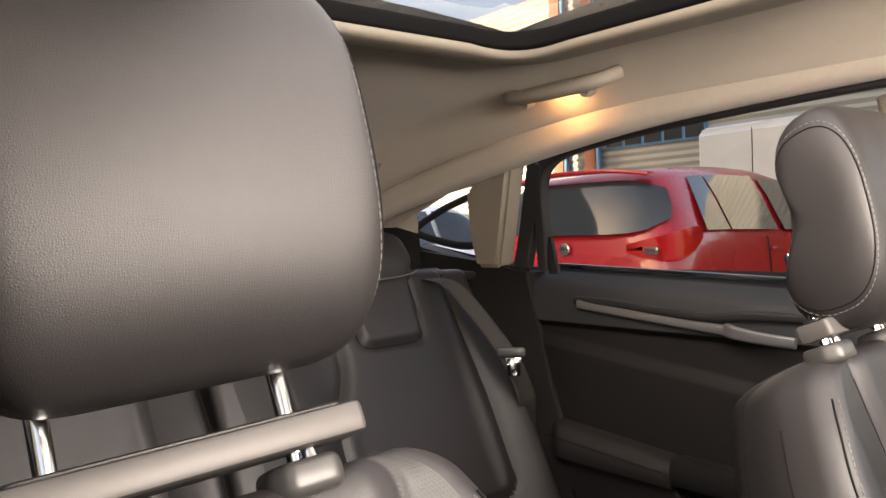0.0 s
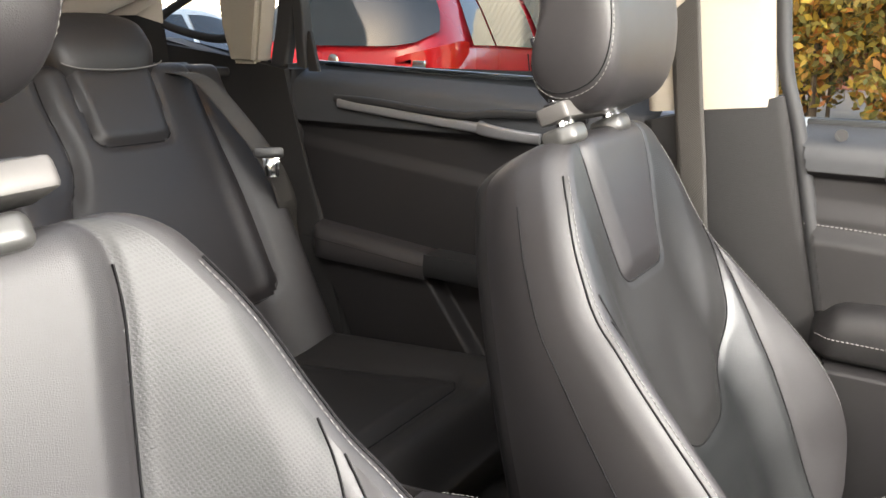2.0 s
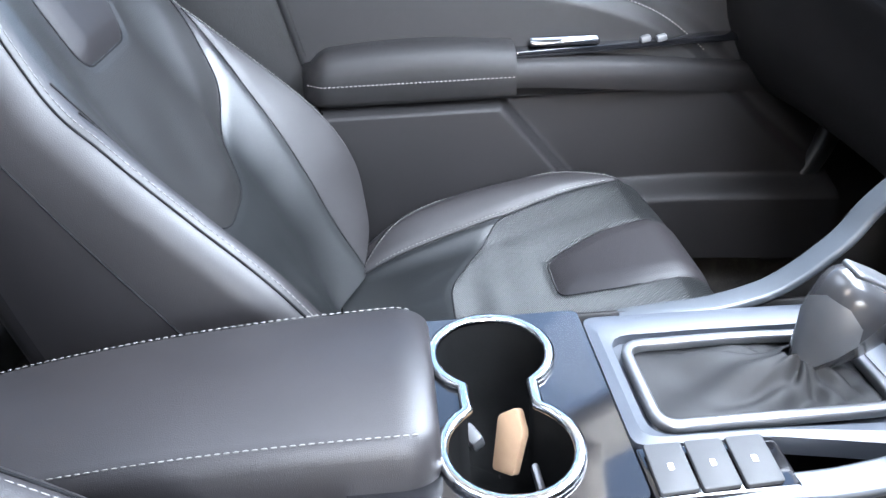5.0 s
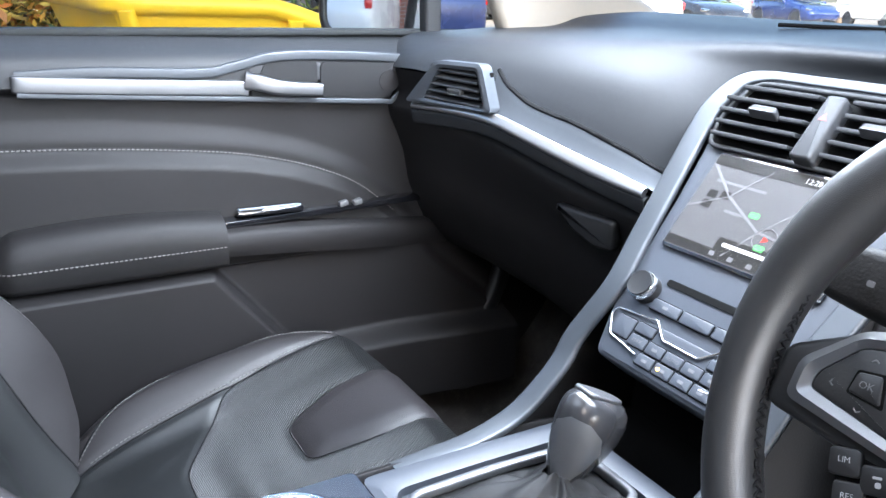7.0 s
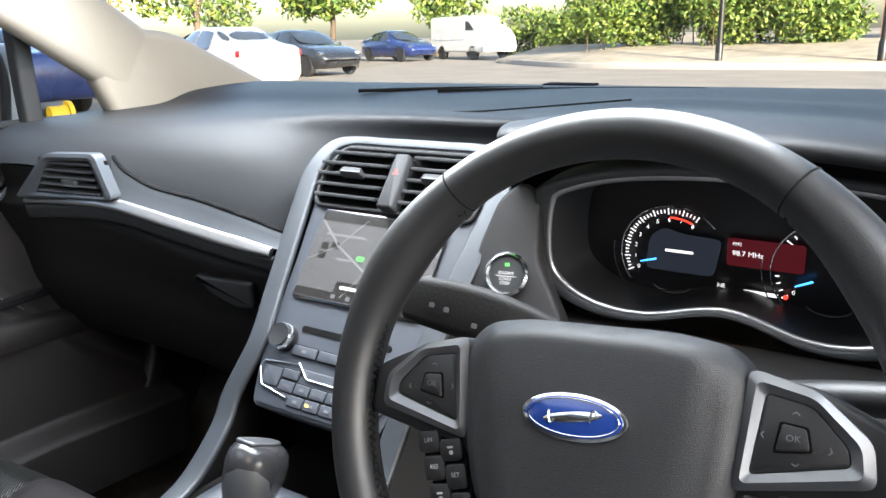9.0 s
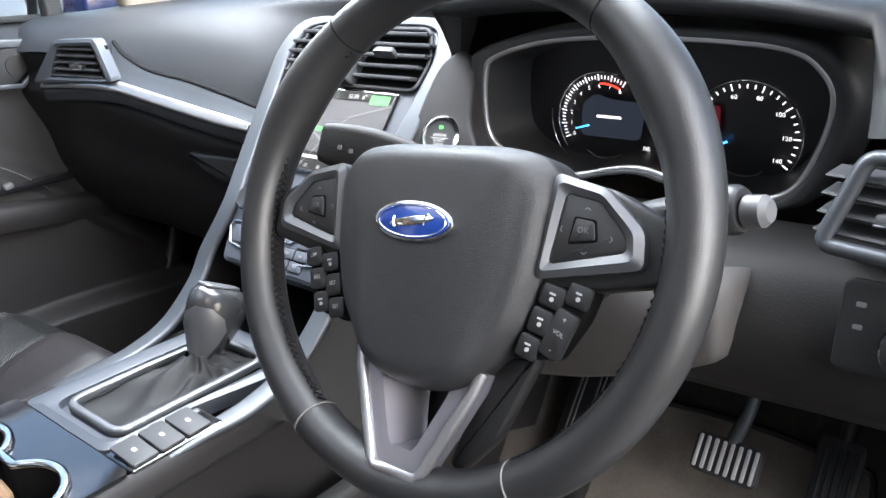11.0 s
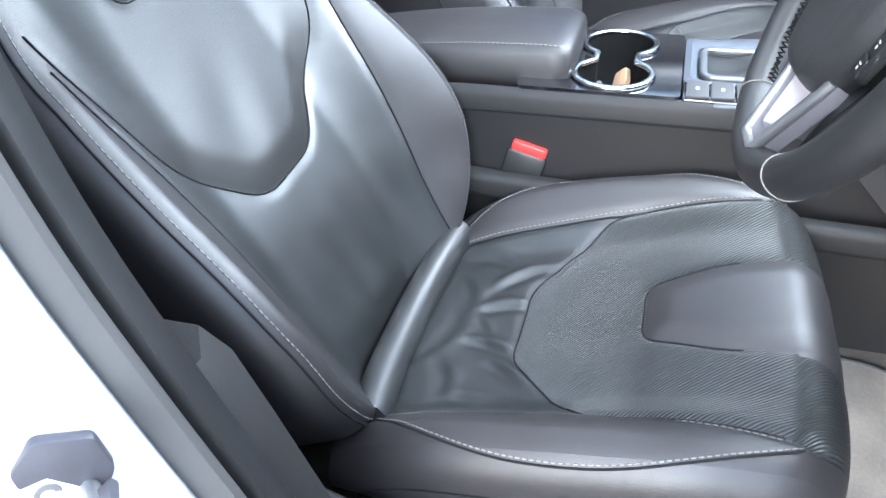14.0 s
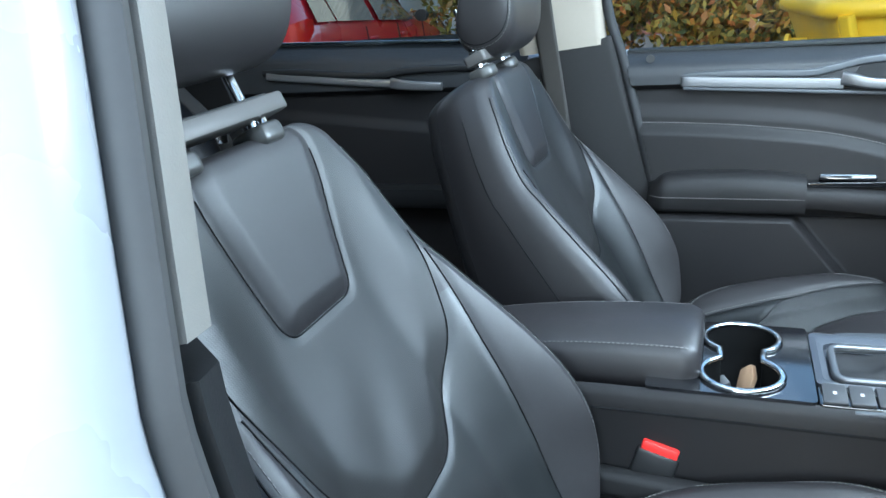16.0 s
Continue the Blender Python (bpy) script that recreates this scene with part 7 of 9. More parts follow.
RED = paint("red_car_paint", (0.52, 0.012, 0.022))
HATCH = [(-2.00, 0.42, 0.80, 0.60, 0.86, 0.50), (-1.96, 0.30, 0.86, 0.76, 0.98, 0.60), (-1.86, 0.26, 0.93, 0.84, 1.24, 0.58), (-1.68, 0.24, 0.97, 0.865, 1.42, 0.58), (-1.30, 0.22, 0.97, 0.87, 1.475, 0.59), (-0.6, 0.20, 0.95, 0.87, 1.485, 0.60), (0.0, 0.20, 0.93, 0.87, 1.46, 0.60), (0.35, 0.20, 0.92, 0.87, 1.37, 0.60), (0.75, 0.20, 0.92, 0.865, 1.12, 0.62), (1.05, 0.20, 0.90, 0.86, 0.96, 0.66), (1.6, 0.22, 0.78, 0.82, 0.84, 0.62), (1.90, 0.28, 0.62, 0.72, 0.68, 0.55), (1.99, 0.36, 0.52, 0.55, 0.58, 0.45)]
hatch = car("red_hatchback", "shiny red five-door hatchback parked beside the car", HATCH, RED, pose(-5.89, -3.53, 0, 0, 0, 184) @ Matrix.Scale(1.06, 4), [(-1.60, -1.28, -1.40, -1.20), (-1.25, -0.50, -1.17, -0.44), (-0.38, 0.55, -0.34, 0.16)], (-1.3, 1.25), (-1.985, 1.00, 0.75, -1.815, 1.37, 0.60, -1), (1.0, 0.98, 0.66, 0.40, 1.38, 0.56, 1))
hb = hatch
for sg in (-1, 1):
    loft("tail_lamp", [[(x, sg * y, z) for z in (z0, z0 + 0.05, z1 - 0.04, z1)] for x, y, z0, z1 in ((-2.012, 0.50, 0.88, 0.93), (-2.005, 0.62, 0.84, 0.96), (-1.975, 0.76, 0.82, 0.99), (-1.90, 0.855, 0.83, 1.02), (-1.80, 0.882, 0.88, 1.04), (-1.70, 0.886, 0.96, 1.03))], LAMPRED, hb, "red tail lamp", closed=False)
    box("lamp_lens", (0.02, 0.12, 0.05), pose(-2.005, sg * 0.68, 0.89, 0, 0, sg * 14), CHROME, hb, "pale reversing lamp", 0.008)
box("high_brake_lamp", (0.05, 0.30, 0.03), pose(-1.80, 0, 1.445), HARD, hb, "", 0.008)
sweep("spoiler", crom([(-1.78, -0.56, 1.40), (-1.84, -0.3, 1.435), (-1.86, 0, 1.44), (-1.84, 0.3, 1.435), (-1.78, 0.56, 1.40)], 5), rrect(0.14, 0.03, 0.012), RED, hb, "red roof spoiler")
lathe("badge", [(0.045, 0), (0.045, 0.012), (0.03, 0.016)], pose(-2.01, 0, 0.90, 0, -90, 0), CHROME, hb, "plain round chrome badge", n=24)
box("number_plate", (0.012, 0.50, 0.11), pose(-2.0, 0, 0.62), PLATE_Y, hb, "yellow plate with plain dark bars", 0.003)
for sg in (-1, 1):
    for x in (-0.55, 0.20):
        box("door_handle", (0.17, 0.025, 0.03), pose(x, sg * 0.878, 0.84, 0, 0, 0), RED, hb, "", 0.012)
    for x in (-0.70, 0.06, 0.78):
        tube("door_gap", [(x + 0.05 * math.sin(t * 3), sg * (0.868 + 0.008 * math.sin(math.pi * t)), 0.28 + 0.66 * t) for t in np.linspace(0, 1, 8)], 0.006, RUBBER, hb, n=5)
    loft("mirror", [[(0.70 + 0.05 * k, sg * (0.90 + 0.07 * u), 0.98 + z) for u, z in circle(0.9, 10, 0.06)] for k in (-0.6, -0.4, 0.4, 0.9)], HARD, hb, "black door mirror")

SEDAN = [(-2.25, 0.40, 0.78, 0.58, 0.84, 0.45), (-2.18, 0.28, 0.92, 0.74, 1.00, 0.58), (-1.9, 0.24, 0.98, 0.83, 1.06, 0.62), (-1.55, 0.22, 0.96, 0.87, 1.14, 0.60), (-1.0, 0.20, 0.94, 0.88, 1.38, 0.57), (-0.4, 0.20, 0.92, 0.88, 1.43, 0.57), (0.1, 0.20, 0.91, 0.88, 1.39, 0.57), (0.6, 0.20, 0.91, 0.88, 1.17, 0.60), (1.0, 0.20, 0.90, 0.87, 0.97, 0.66), (1.6, 0.22, 0.82, 0.85, 0.88, 0.62), (2.05, 0.28, 0.66, 0.76, 0.72, 0.55), (2.22, 0.36, 0.52, 0.60, 0.58, 0.45)]
SG_SEDAN = [(-1.22, -0.45, -0.98, -0.42), (-0.38, 0.48, -0.34, 0.16)]


def sedan(name, label, pnt, m):
    s = car(name, label, SEDAN, pnt, m, SG_SEDAN, (-1.35, 1.38), (-1.62, 1.08, 0.60, -1.02, 1.36, 0.54, -1), (1.02, 0.98, 0.66, 0.24, 1.34, 0.55, 1))
    for sg in (-1, 1):
        box("tail_lamp", (0.10, 0.26, 0.14), pose(-2.13, sg * 0.64, 0.86, 0, 0, sg * 25), LAMPRED, s, "red tail lamp", 0.03)
        box("head_lamp", (0.22, 0.22, 0.10), pose(1.98, sg * 0.66, 0.68, 0, 12, -sg * 25), CHROME, s, "", 0.03)
        box("door_mirror", (0.10, 0.16, 0.11), pose(0.62, sg * 0.96, 0.96), pnt, s, "", 0.03)
    return s


SILVER = paint("silver_car_paint", (0.52, 0.53, 0.55), 0.5)
DARK = paint("dark_grey_car_paint", (0.03, 0.033, 0.04), 0.3)
NAVY = paint("blue_car_paint", (0.02, 0.04, 0.16), 0.3)
WVAN = paint("white_van_paint", (0.75, 0.75, 0.74))
sedan("silver_saloon", "silver saloon parked across the yard", SILVER, pose(-13.4, 12.7, 0, 0, 0, 165))
sedan("dark_saloon", "dark grey saloon in sunlight", DARK, pose(-17.2, 19.6, 0, 0, 0, -15))
sedan("blue_saloon", "blue car parked far across the yard", NAVY, pose(-22.0, 31.5, 0, 0, 0, -20))
sedan("grey_saloon", "dark grey car behind the silver one", DARK, pose(-24.5, 17.0, 0, 0, 0, 170))
sedan("white_saloon", "white car parked on the far side", WVAN, pose(-26.0, 29.0, 0, 0, 0, -25))
sedan("navy_saloon", "navy car beyond the wing mirror", NAVY, pose(-13.5, 7.6, 0, 0, 0, 175))
sedan("white_saloon", "white car parked behind the red hatchback", WVAN, pose(-5.6, -7.4, 0, 0, 0, 178))


def van(name, label, pnt, m, box_body=False, length=5.2, height=2.3):
    v = thing(name, label, "van", "parked vans")
    L = length / 2
    prof = [(-L, 0.35), (-L, height - 0.08), (-L + 0.1, height), (L - 1.5, height), (L - 1.2, height - 0.05), (L - 0.55, 1.35), (L - 0.05, 1.05), (L, 0.6), (L, 0.35)]
    bm = bmesh.new()
    a = [bm.verts.new((x, -0.95, z)) for x, z in prof]
    b = [bm.verts.new((x, 0.95, z)) for x, z in prof]
    for i in range(len(prof)):
        j = (i + 1) % len(prof)
        bm.faces.new((a[i], a[j], b[j], b[i]))
    bm.faces.new(a)
    bm.faces.new(b)
    bmesh.ops.bevel(bm, geom=list(bm.edges), offset=0.06, segments=3, affect="EDGES")
    part("body", bm, pnt, v)
    for sg in (-1, 1):
        slab("cab_window", [(L - 1.45, 1.35), (L - 0.75, 1.35), (L - 1.2, height - 0.25), (L - 1.45, height - 0.25)], 0, 0.012, CARGLASS, v, "", Matrix(((1, 0, 0, 0), (0, 0, sg, sg * 0.948), (0, 1, 0, 0), (0, 0, 0, 1))), 0)
        for x in (-L + 1.0, L - 0.95):
            wheel_part(v, x, sg * 0.84, 0.34, 0.22, sg)
        box("tail_lamp", (0.03, 0.12, 0.30), pose(-L - 0.005, sg * 0.84, 0.95), LAMPRED, v, "", 0.01)
        tube("body_rail", [(-L + 0.2, sg * 0.955, 0.95), (L - 1.5, sg * 0.955, 0.95)], 0.02, pnt, v, n=6)
    tube("door_gap", [(-L - 0.004, 0, 0.5), (-L - 0.004, 0, height - 0.1)], 0.008, RUBBER, v, n=5)
    box("bumper", (0.10, 1.7, 0.20), pose(-L - 0.02, 0, 0.45), HARD, v, "", 0.04)
    box("number_plate", (0.012, 0.50, 0.11), pose(-L - 0.01, 0, 0.75), PLATE_Y, v, "yellow plate", 0.002)
    v.matrix_basis = m
    return v


BLUESTRIPE = paint("navy_stripe_paint", (0.03, 0.04, 0.20))
wv = van("white_van", "tall white van with a dark blue roof stripe", WVAN, pose(-12.9, -5.1, 0, 0, 0, 176), length=5.6, height=2.55)
box("roof_stripe", (4.0, 1.915, 0.10), pose(-0.7, 0, 2.42), BLUESTRIPE, wv, "dark blue stripe", 0.004)
van("white_truck", "white box van parked with its doors to the yard", WVAN, pose(-22.5, 6.3, 0, 0, 0, 168), length=5.5, height=2.5)
van("red_van", "small red van parked far off", RED, pose(-31.0, 11.2, 0, 0, 0, 170), length=4.2, height=1.85)
van("white_van", "white van parked far off", WVAN, pose(-19.0, 33.5, 0, 0, 0, -25), length=4.6, height=2.0)
sedan("dark_saloon", "dark car beside the red van", DARK, pose(-23.5, 10.2, 0, 0, 0, 170))

# yellow skip loader arms
skip = thing("yellow_skip", "open yellow steel skip with rounded rim", "skip")
rim_ = [(-1.0, -1.0), (1.0, -1.0), (1.6, 1.1), (-1.6, 1.1)]
def skip_rim(x):
    """The rim falls towards one end."""
    return 1.0 - 0.50 * min(1.0, max(0.0, (x + 0.1) / 1.5))


loft("tub", [[(x * s, y * s, z * (skip_rim(x) if z > 0.5 else 1.0)) for x, y in resample([(*p, 0) for p in rounded_poly(rim_, 0.15) + rounded_poly(rim_, 0.15)[:1]], 0.12)[:-1, :2]] for s, z in ((0.72, 0.02), (0.75, 0.08), (1.0, 1.02), (0.97, 1.03), (0.74, 0.14), (0.05, 0.12))], YELLOW, skip, "welded yellow steel tub", caps=False, sharp=30)
tube("rim_tube", [(x, y, 1.03 * skip_rim(x)) for x, y in resample([(*p, 0) for p in rounded_poly(rim_, 0.15) + rounded_poly(rim_, 0.15)[:1]], 0.12)[:-1, :2]], 0.055, YELLOW, skip, "tubular rim", n=10, closed=True)
for x in (-0.9, 0.0, 0.9):
    sweep("side_rib", [(x, -1.03, skip_rim(x)), (x * 0.8, -0.80, 0.1)], rrect(0.09, 0.06, 0.02), YELLOW, skip)
for sg in (-1, 1):
    lathe("lifting_lug", [(0.06, 0), (0.06, 0.12), (0.09, 0.12), (0.09, 0.15)], pose(sg * 1.25, 0.1, 0.75, 0, sg * 90, 0), YELLOW, skip, n=14)
skip.matrix_basis = pose(-4.9, 2.15, -0.10, 0, 0, 78)


# ---- planting ----
def leaf_material(name, cols, rough=0.6):
    m, n, l, p = nodes_of(name)
    geo = n.new("ShaderNodeNewGeometry")
    rp = n.new("ShaderNodeValToRGB")
    el = rp.color_ramp.elements
    el[0].color, el[1].color = (*cols[0], 1), (*cols[-1], 1)
    for i, c in enumerate(cols[1:-1]):
        e = el.new((i + 1) / (len(cols) - 1))
        e.color = (*c, 1)
    l.new(geo.outputs["Random Per Island"], rp.inputs[0])
    l.new(rp.outputs[0], p.inputs["Base Color"])
    p.inputs["Roughness"].default_value = rough
    p.inputs["Transmission Weight"].default_value = 0.0
    return m


GREENLEAF = leaf_material("green_hedge_leaves", [(0.03, 0.07, 0.012), (0.08, 0.15, 0.02), (0.14, 0.20, 0.03), (0.22, 0.24, 0.05)])
AUTUMN = leaf_material("autumn_leaves", [(0.05, 0.08, 0.02), (0.22, 0.16, 0.03), (0.42, 0.26, 0.03), (0.40, 0.12, 0.02), (0.14, 0.15, 0.04), (0.5, 0.36, 0.06)])
TWIG = surface("brown_twigs", (0.10, 0.07, 0.045), 0.9, vary=0.3, vscale=8)


def leaves(name, blobs, count, size, material, parent, seed, label=""):
    g = np.random.default_rng(seed)
    vol = np.array([b[3] * b[4] * b[5] for b in blobs])
    pick = g.choice(len(blobs), count, p=vol / vol.sum())
    B = np.array(blobs)[pick]
    d = g.normal(size=(count, 3))
    d /= np.linalg.norm(d, axis=1)[:, None]
    rad = g.uniform(0.35, 1.0, (count, 1)) ** 0.5
    rad *= 1 + 0.18 * np.sin(d[:, :1] * 7 + d[:, 1:2] * 5 + d[:, 2:] * 6)
    c = B[:, :3] + d * rad * B[:, 3:6]
    c[:, 2] = np.maximum(c[:, 2], 0.05)
    u = g.normal(size=(count, 3))
    u /= np.linalg.norm(u, axis=1)[:, None]
    w = np.cross(u, g.normal(size=(count, 3)))
    w /= np.linalg.norm(w, axis=1)[:, None]
    s = size * g.uniform(0.6, 1.3, (count, 1))
    V = np.stack([c - u * s, c + w * s * 0.45, c + u * s, c - w * s * 0.45], 1).reshape(-1, 3)
    F = np.arange(count * 4).reshape(-1, 4).tolist()
    return raw(name, V, F, material, parent, label, smooth=False)


def shrub(name, label, blobs, count, size, material, seed, stems=6, category="shrub"):
    t = thing(name, label, category, "shrubs")
    leaves("foliage", blobs, count, size, material, t, seed)
    r_ = random.Random(seed)
    cx_, cy_ = sum(b[0] for b in blobs) / len(blobs), sum(b[1] for b in blobs) / len(blobs)
    for i in range(stems):
        b = blobs[i % len(blobs)]
        p0 = (b[0] + r_.uniform(-0.3, 0.3) * b[3], b[1] + r_.uniform(-0.3, 0.3) * b[4], 0)
        p1 = (b[0] + r_.uniform(-0.5, 0.5) * b[3], b[1] + r_.uniform(-0.5, 0.5) * b[4], b[2] + b[5] * 0.6)
        tube("stem", crom([p0, ((p0[0] * 2 + p1[0]) / 3, (p0[1] + p1[1]) / 2, p1[2] * 0.5), p1], 4), 0.03, TWIG, t, n=6, scale=lambda q: 1 - 0.7 * q)
    return t


r_ = random.Random(3)
for i in range(4):
    y0 = -2.4 + 1.7 * i
    blobs = [(-10.5 + r_.uniform(-0.8, 0.8), y0 + r_.uniform(-1.0, 1.0), r_.uniform(0.5, 1.9), r_.uniform(0.6, 1.1), r_.uniform(0.7, 1.2), r_.uniform(0.5, 0.9)) for k in range(7)]
    shrub("autumn_shrub", "straggling hedge shrub in yellow and orange autumn leaf", blobs, 9500, 0.075, AUTUMN, 10 + i, 14)
blobs = [(-11.6 + r_.uniform(-0.5, 0.5), 3.6 + r_.uniform(-0.9, 0.9), r_.uniform(0.5, 1.2), 0.8, 0.8, 0.6) for k in range(5)]
shrub("green_shrub", "loose green shrub by the skip", blobs, 4000, 0.06, GREENLEAF, 31, 8)
for i, (x, y, s) in enumerate(((-10.2, 28.5, 1.0), (-8.2, 29.0, 1.1), (-6.3, 28.6, 1.0), (-4.6, 29.2, 1.1), (-3.0, 29.0, 0.8))):
    blobs = [(x + r_.uniform(-0.8, 0.8), y + r_.uniform(-0.5, 0.6), 0.45 + r_.uniform(0.6, 1.9) * s, 1.0, 0.9, 0.8) for k in range(6)]
    shrub("laurel_shrub", "sunlit green laurel shrub on the gravel bank", blobs, 4200, 0.10, GREENLEAF, 50 + i, 6)
for i, (x, y) in enumerate(((-13.2, 33), (-16.0, 34.5))):
    blobs = [(x + r_.uniform(-1.2, 1.2), y + r_.uniform(-0.5, 0.6), r_.uniform(0.5, 1.8), 1.1, 0.8, 0.8) for k in range(6)]
    shrub("clipped_hedge", "yellow-green clipped hedge at the yard's end", blobs, 3000, 0.11, GREENLEAF, 70 + i, 4)
for i, (x, y) in enumerate(((-30.0, 26.0), (-33.0, 21.0), (-27.5, 33.0), (-36, 14), (-24, 38), (-14, 44), (-4, 46))):
    t = thing("tree", "tall autumn tree behind the parked cars", "tree", "trees")
    tube("trunk", crom([(x, y, 0), (x + 0.2, y, 2.0), (x, y + 0.2, 4.5)], 5), 0.2, TWIG, t, n=8, scale=lambda q: 1 - 0.6 * q)
    for k in range(5):
        a = k * 1.3
        tube("limb", crom([(x, y, 2.0 + 0.4 * k), (x + math.cos(a), y + math.sin(a), 3.4 + 0.4 * k), (x + 1.9 * math.cos(a), y + 1.9 * math.sin(a), 4.4 + 0.4 * k)], 4), 0.08, TWIG, t, n=6, scale=lambda q: 1 - 0.7 * q)
    leaves("crown", [(x + r_.uniform(-1.8, 1.8), y + r_.uniform(-1.8, 1.8), r_.uniform(2.4, 5.4), 1.3, 1.3, 1.0) for k in range(8)], 4200, 0.16, AUTUMN if i % 2 else GREENLEAF, t, 90 + i)

# gravel bank, kerb, posts
bank = thing("gravel_bank", "pale gravel bank edged by a concrete kerb", "gravel bank", kind="structure")
rows_ = []
for x in np.linspace(-15, 14, 40):
    y0 = float(np.interp(x, [-15, -13.5, -9.5, -4, 4, 14], [28.6, 27.3, 24.3, 23.5, 23.1, 22.9]))
    rows_.append([(x, y0, 0.0), (x, y0 + 0.06, 0.14), (x, y0 + 2.2, 0.34), (x, y0 + 5.0, 0.62), (x, 48.0, 0.85)])
loft("gravel", rows_, GRAVEL, bank, "pale gravel slope", closed=False, sharp=0)
sweep("kerb", crom([(-13.5, 27.3, 0.08), (-9.5, 24.3, 0.08), (-4, 23.5, 0.08), (4, 23.1, 0.08), (14, 22.9, 0.08)], 8), rrect(0.16, 0.20, 0.03), KERB, bank, "concrete kerb")
for x, y in ((-5.2, 24.6), (-0.9, 24.2)):
    lp = thing("lamp_post", "dark steel lamp post on the bank", "lamp post", "lamp posts")
    lathe("base", [(0.11, 0), (0.11, 0.6), (0.085, 0.65)], pose(x, y, 0.1), HARD, lp, n=16)
    lathe("pole", [(0.085, 0.6), (0.06, 5.0)], pose(x, y, 0.1), HARD, lp, n=16)


# ---- buildings ----
def brick_wall(name, label, p0, p1, z0, z1, depth=0.12, detail=None):
    """A brick wall between two plan points, with raised courses."""
    t = thing(name, label, "building", kind="structure")
    a, b = Vector((*p0, 0)), Vector((*p1, 0))
    L = (b - a).length
    e = (b - a) / L
    nrm = Vector((e.y, -e.x, 0))
    bx = [a + nrm * 0 + Vector((0, 0, z0)), b + Vector((0, 0, z0)), b + Vector((0, 0, z1)), a + Vector((0, 0, z1))]
    back = [p - nrm * depth for p in bx]
    raw("core", bx + back, [(0, 1, 2, 3), (7, 6, 5, 4), (0, 4, 5, 1), (3, 2, 6, 7), (0, 3, 7, 4), (1, 5, 6, 2)], MORTAR, t, smooth=False)
    V, F = [], []
    rows = int((z1 - z0) / 0.075)
    per = int(L / 0.225)
    for r in range(rows):
        for k in range(per):
            s0 = k * 0.225 + (0.1125 if r % 2 else 0.0)
            s1 = min(s0 + 0.213, L)
            if s1 - s0 < 0.05:
                continue
            zz = z0 + r * 0.075
            i0 = len(V)
            for s, z in ((s0, zz), (s1, zz), (s1, zz + 0.064), (s0, zz + 0.064)):
                V.append(a + e * s + nrm * 0.008 + Vector((0, 0, z)))
            F.append((i0, i0 + 1, i0 + 2, i0 + 3))
    br = raw("bricks", V, F, BRICKM, t, "red stretcher-bond bricks", smooth=False)
    br["kind"] = "stuff"
    return t


bw = brick_wall("brick_building", "red brick workshop wall with a blue door behind the car", (20, -13), (-9, -13), 0, 3.2)
slab("door", [(-6.9, 0), (-5.9, 0), (-5.9, 2.3), (-6.9, 2.3)], 0, 0.06, BLUEP, bw, "blue door", Matrix(((1, 0, 0, 0), (0, 0, 1, -12.98), (0, 1, 0, 0), (0, 0, 0, 1))), 0.01)
# Added block; height and length set to shade the yard and cut sky light.
raw("shading_cladding", [(46, -13.0, 3.2), (-9, -13.0, 3.2), (-9, -13.0, 14.0), (46, -13.0, 14.0), (46, -24, 14.0), (-9, -24, 14.0), (46, -24, 0), (-9, -24, 0), (20, -13.01, 0), (46, -13.01, 0), (46, -13.01, 3.2), (20, -13.01, 3.2), (-9, -13.01, 0), (-9, -13.01, 3.2)], [(0, 1, 2, 3), (3, 2, 5, 4), (4, 5, 7, 6), (1, 13, 12, 7, 5, 2), (0, 3, 4, 6), (8, 9, 10, 11)], CLAD, bw, "grey cladding added above the wall to shade car and yard", smooth=False)
bw2 = brick_wall("brick_building_far", "red brick wall with a pale shutter and blue rail beyond the bank", (14, 34.0), (-1.2, 34.0), 0, 4.5)
box("brick_pier", (0.6, 0.5, 4.5), pose(-1.3, 33.8, 2.25), BRICKM, bw2, "", 0.01)
for k in range(14):
    box("shutter_slat", (11.0, 0.05, 0.19), pose(6.2, 33.93, 1.25 + 0.2 * k), WVAN, bw2, "white shutter slat", 0.02, 1)
box("blue_rail", (11.2, 0.10, 0.28), pose(6.2, 33.9, 1.02), BLUEP, bw2, "blue rail", 0.02)
# metal-clad unit to the side
unit = thing("clad_building", "pale ribbed metal-clad industrial unit with blue window frames", "building", kind="structure")
rings = []
for i in range(74):
    z = 0.9 + i * 0.115
    o = (0.0, 0.035)[i % 2]
    rings.append([(-20.0 + o, -34.0, z), (-20.0 + o, -7.0, z), (-20.0 + o, 3.0, z)])
loft("cladding", rings, CLAD, unit, "horizontal ribbed cladding", closed=False, sharp=10)
raw("plinth", [(-19.98, -34, 0), (-19.98, 3, 0), (-19.98, 3, 0.95), (-19.98, -34, 0.95)], [(0, 1, 2, 3)], BRICKM, unit, "brick plinth", smooth=False)
for w0 in (-12.35, -22.0):
    for k in range(5):
        fr = box("window_frame", (0.10, 0.74, 0.88), pose(-19.93, w0 - 0.74 * k, 3.93), BLUEP, unit, "blue window frame", 0.02)
        box("window_pane", (0.02, 0.62, 0.74), pose(-19.872, w0 - 0.74 * k, 3.93), DARKGLASS, fr, "dark pane", 0)
for y in (-16.2, -17.6):
    box("brick_pier", (0.35, 0.45, 9.0), pose(-19.85, y, 4.5), BRICKM, unit, "brick pier", 0.02)
    box("blue_downpipe", (0.12, 0.14, 9.0), pose(-19.6, y + 0.45, 4.5), BLUEP, unit, "blue downpipe", 0.03)
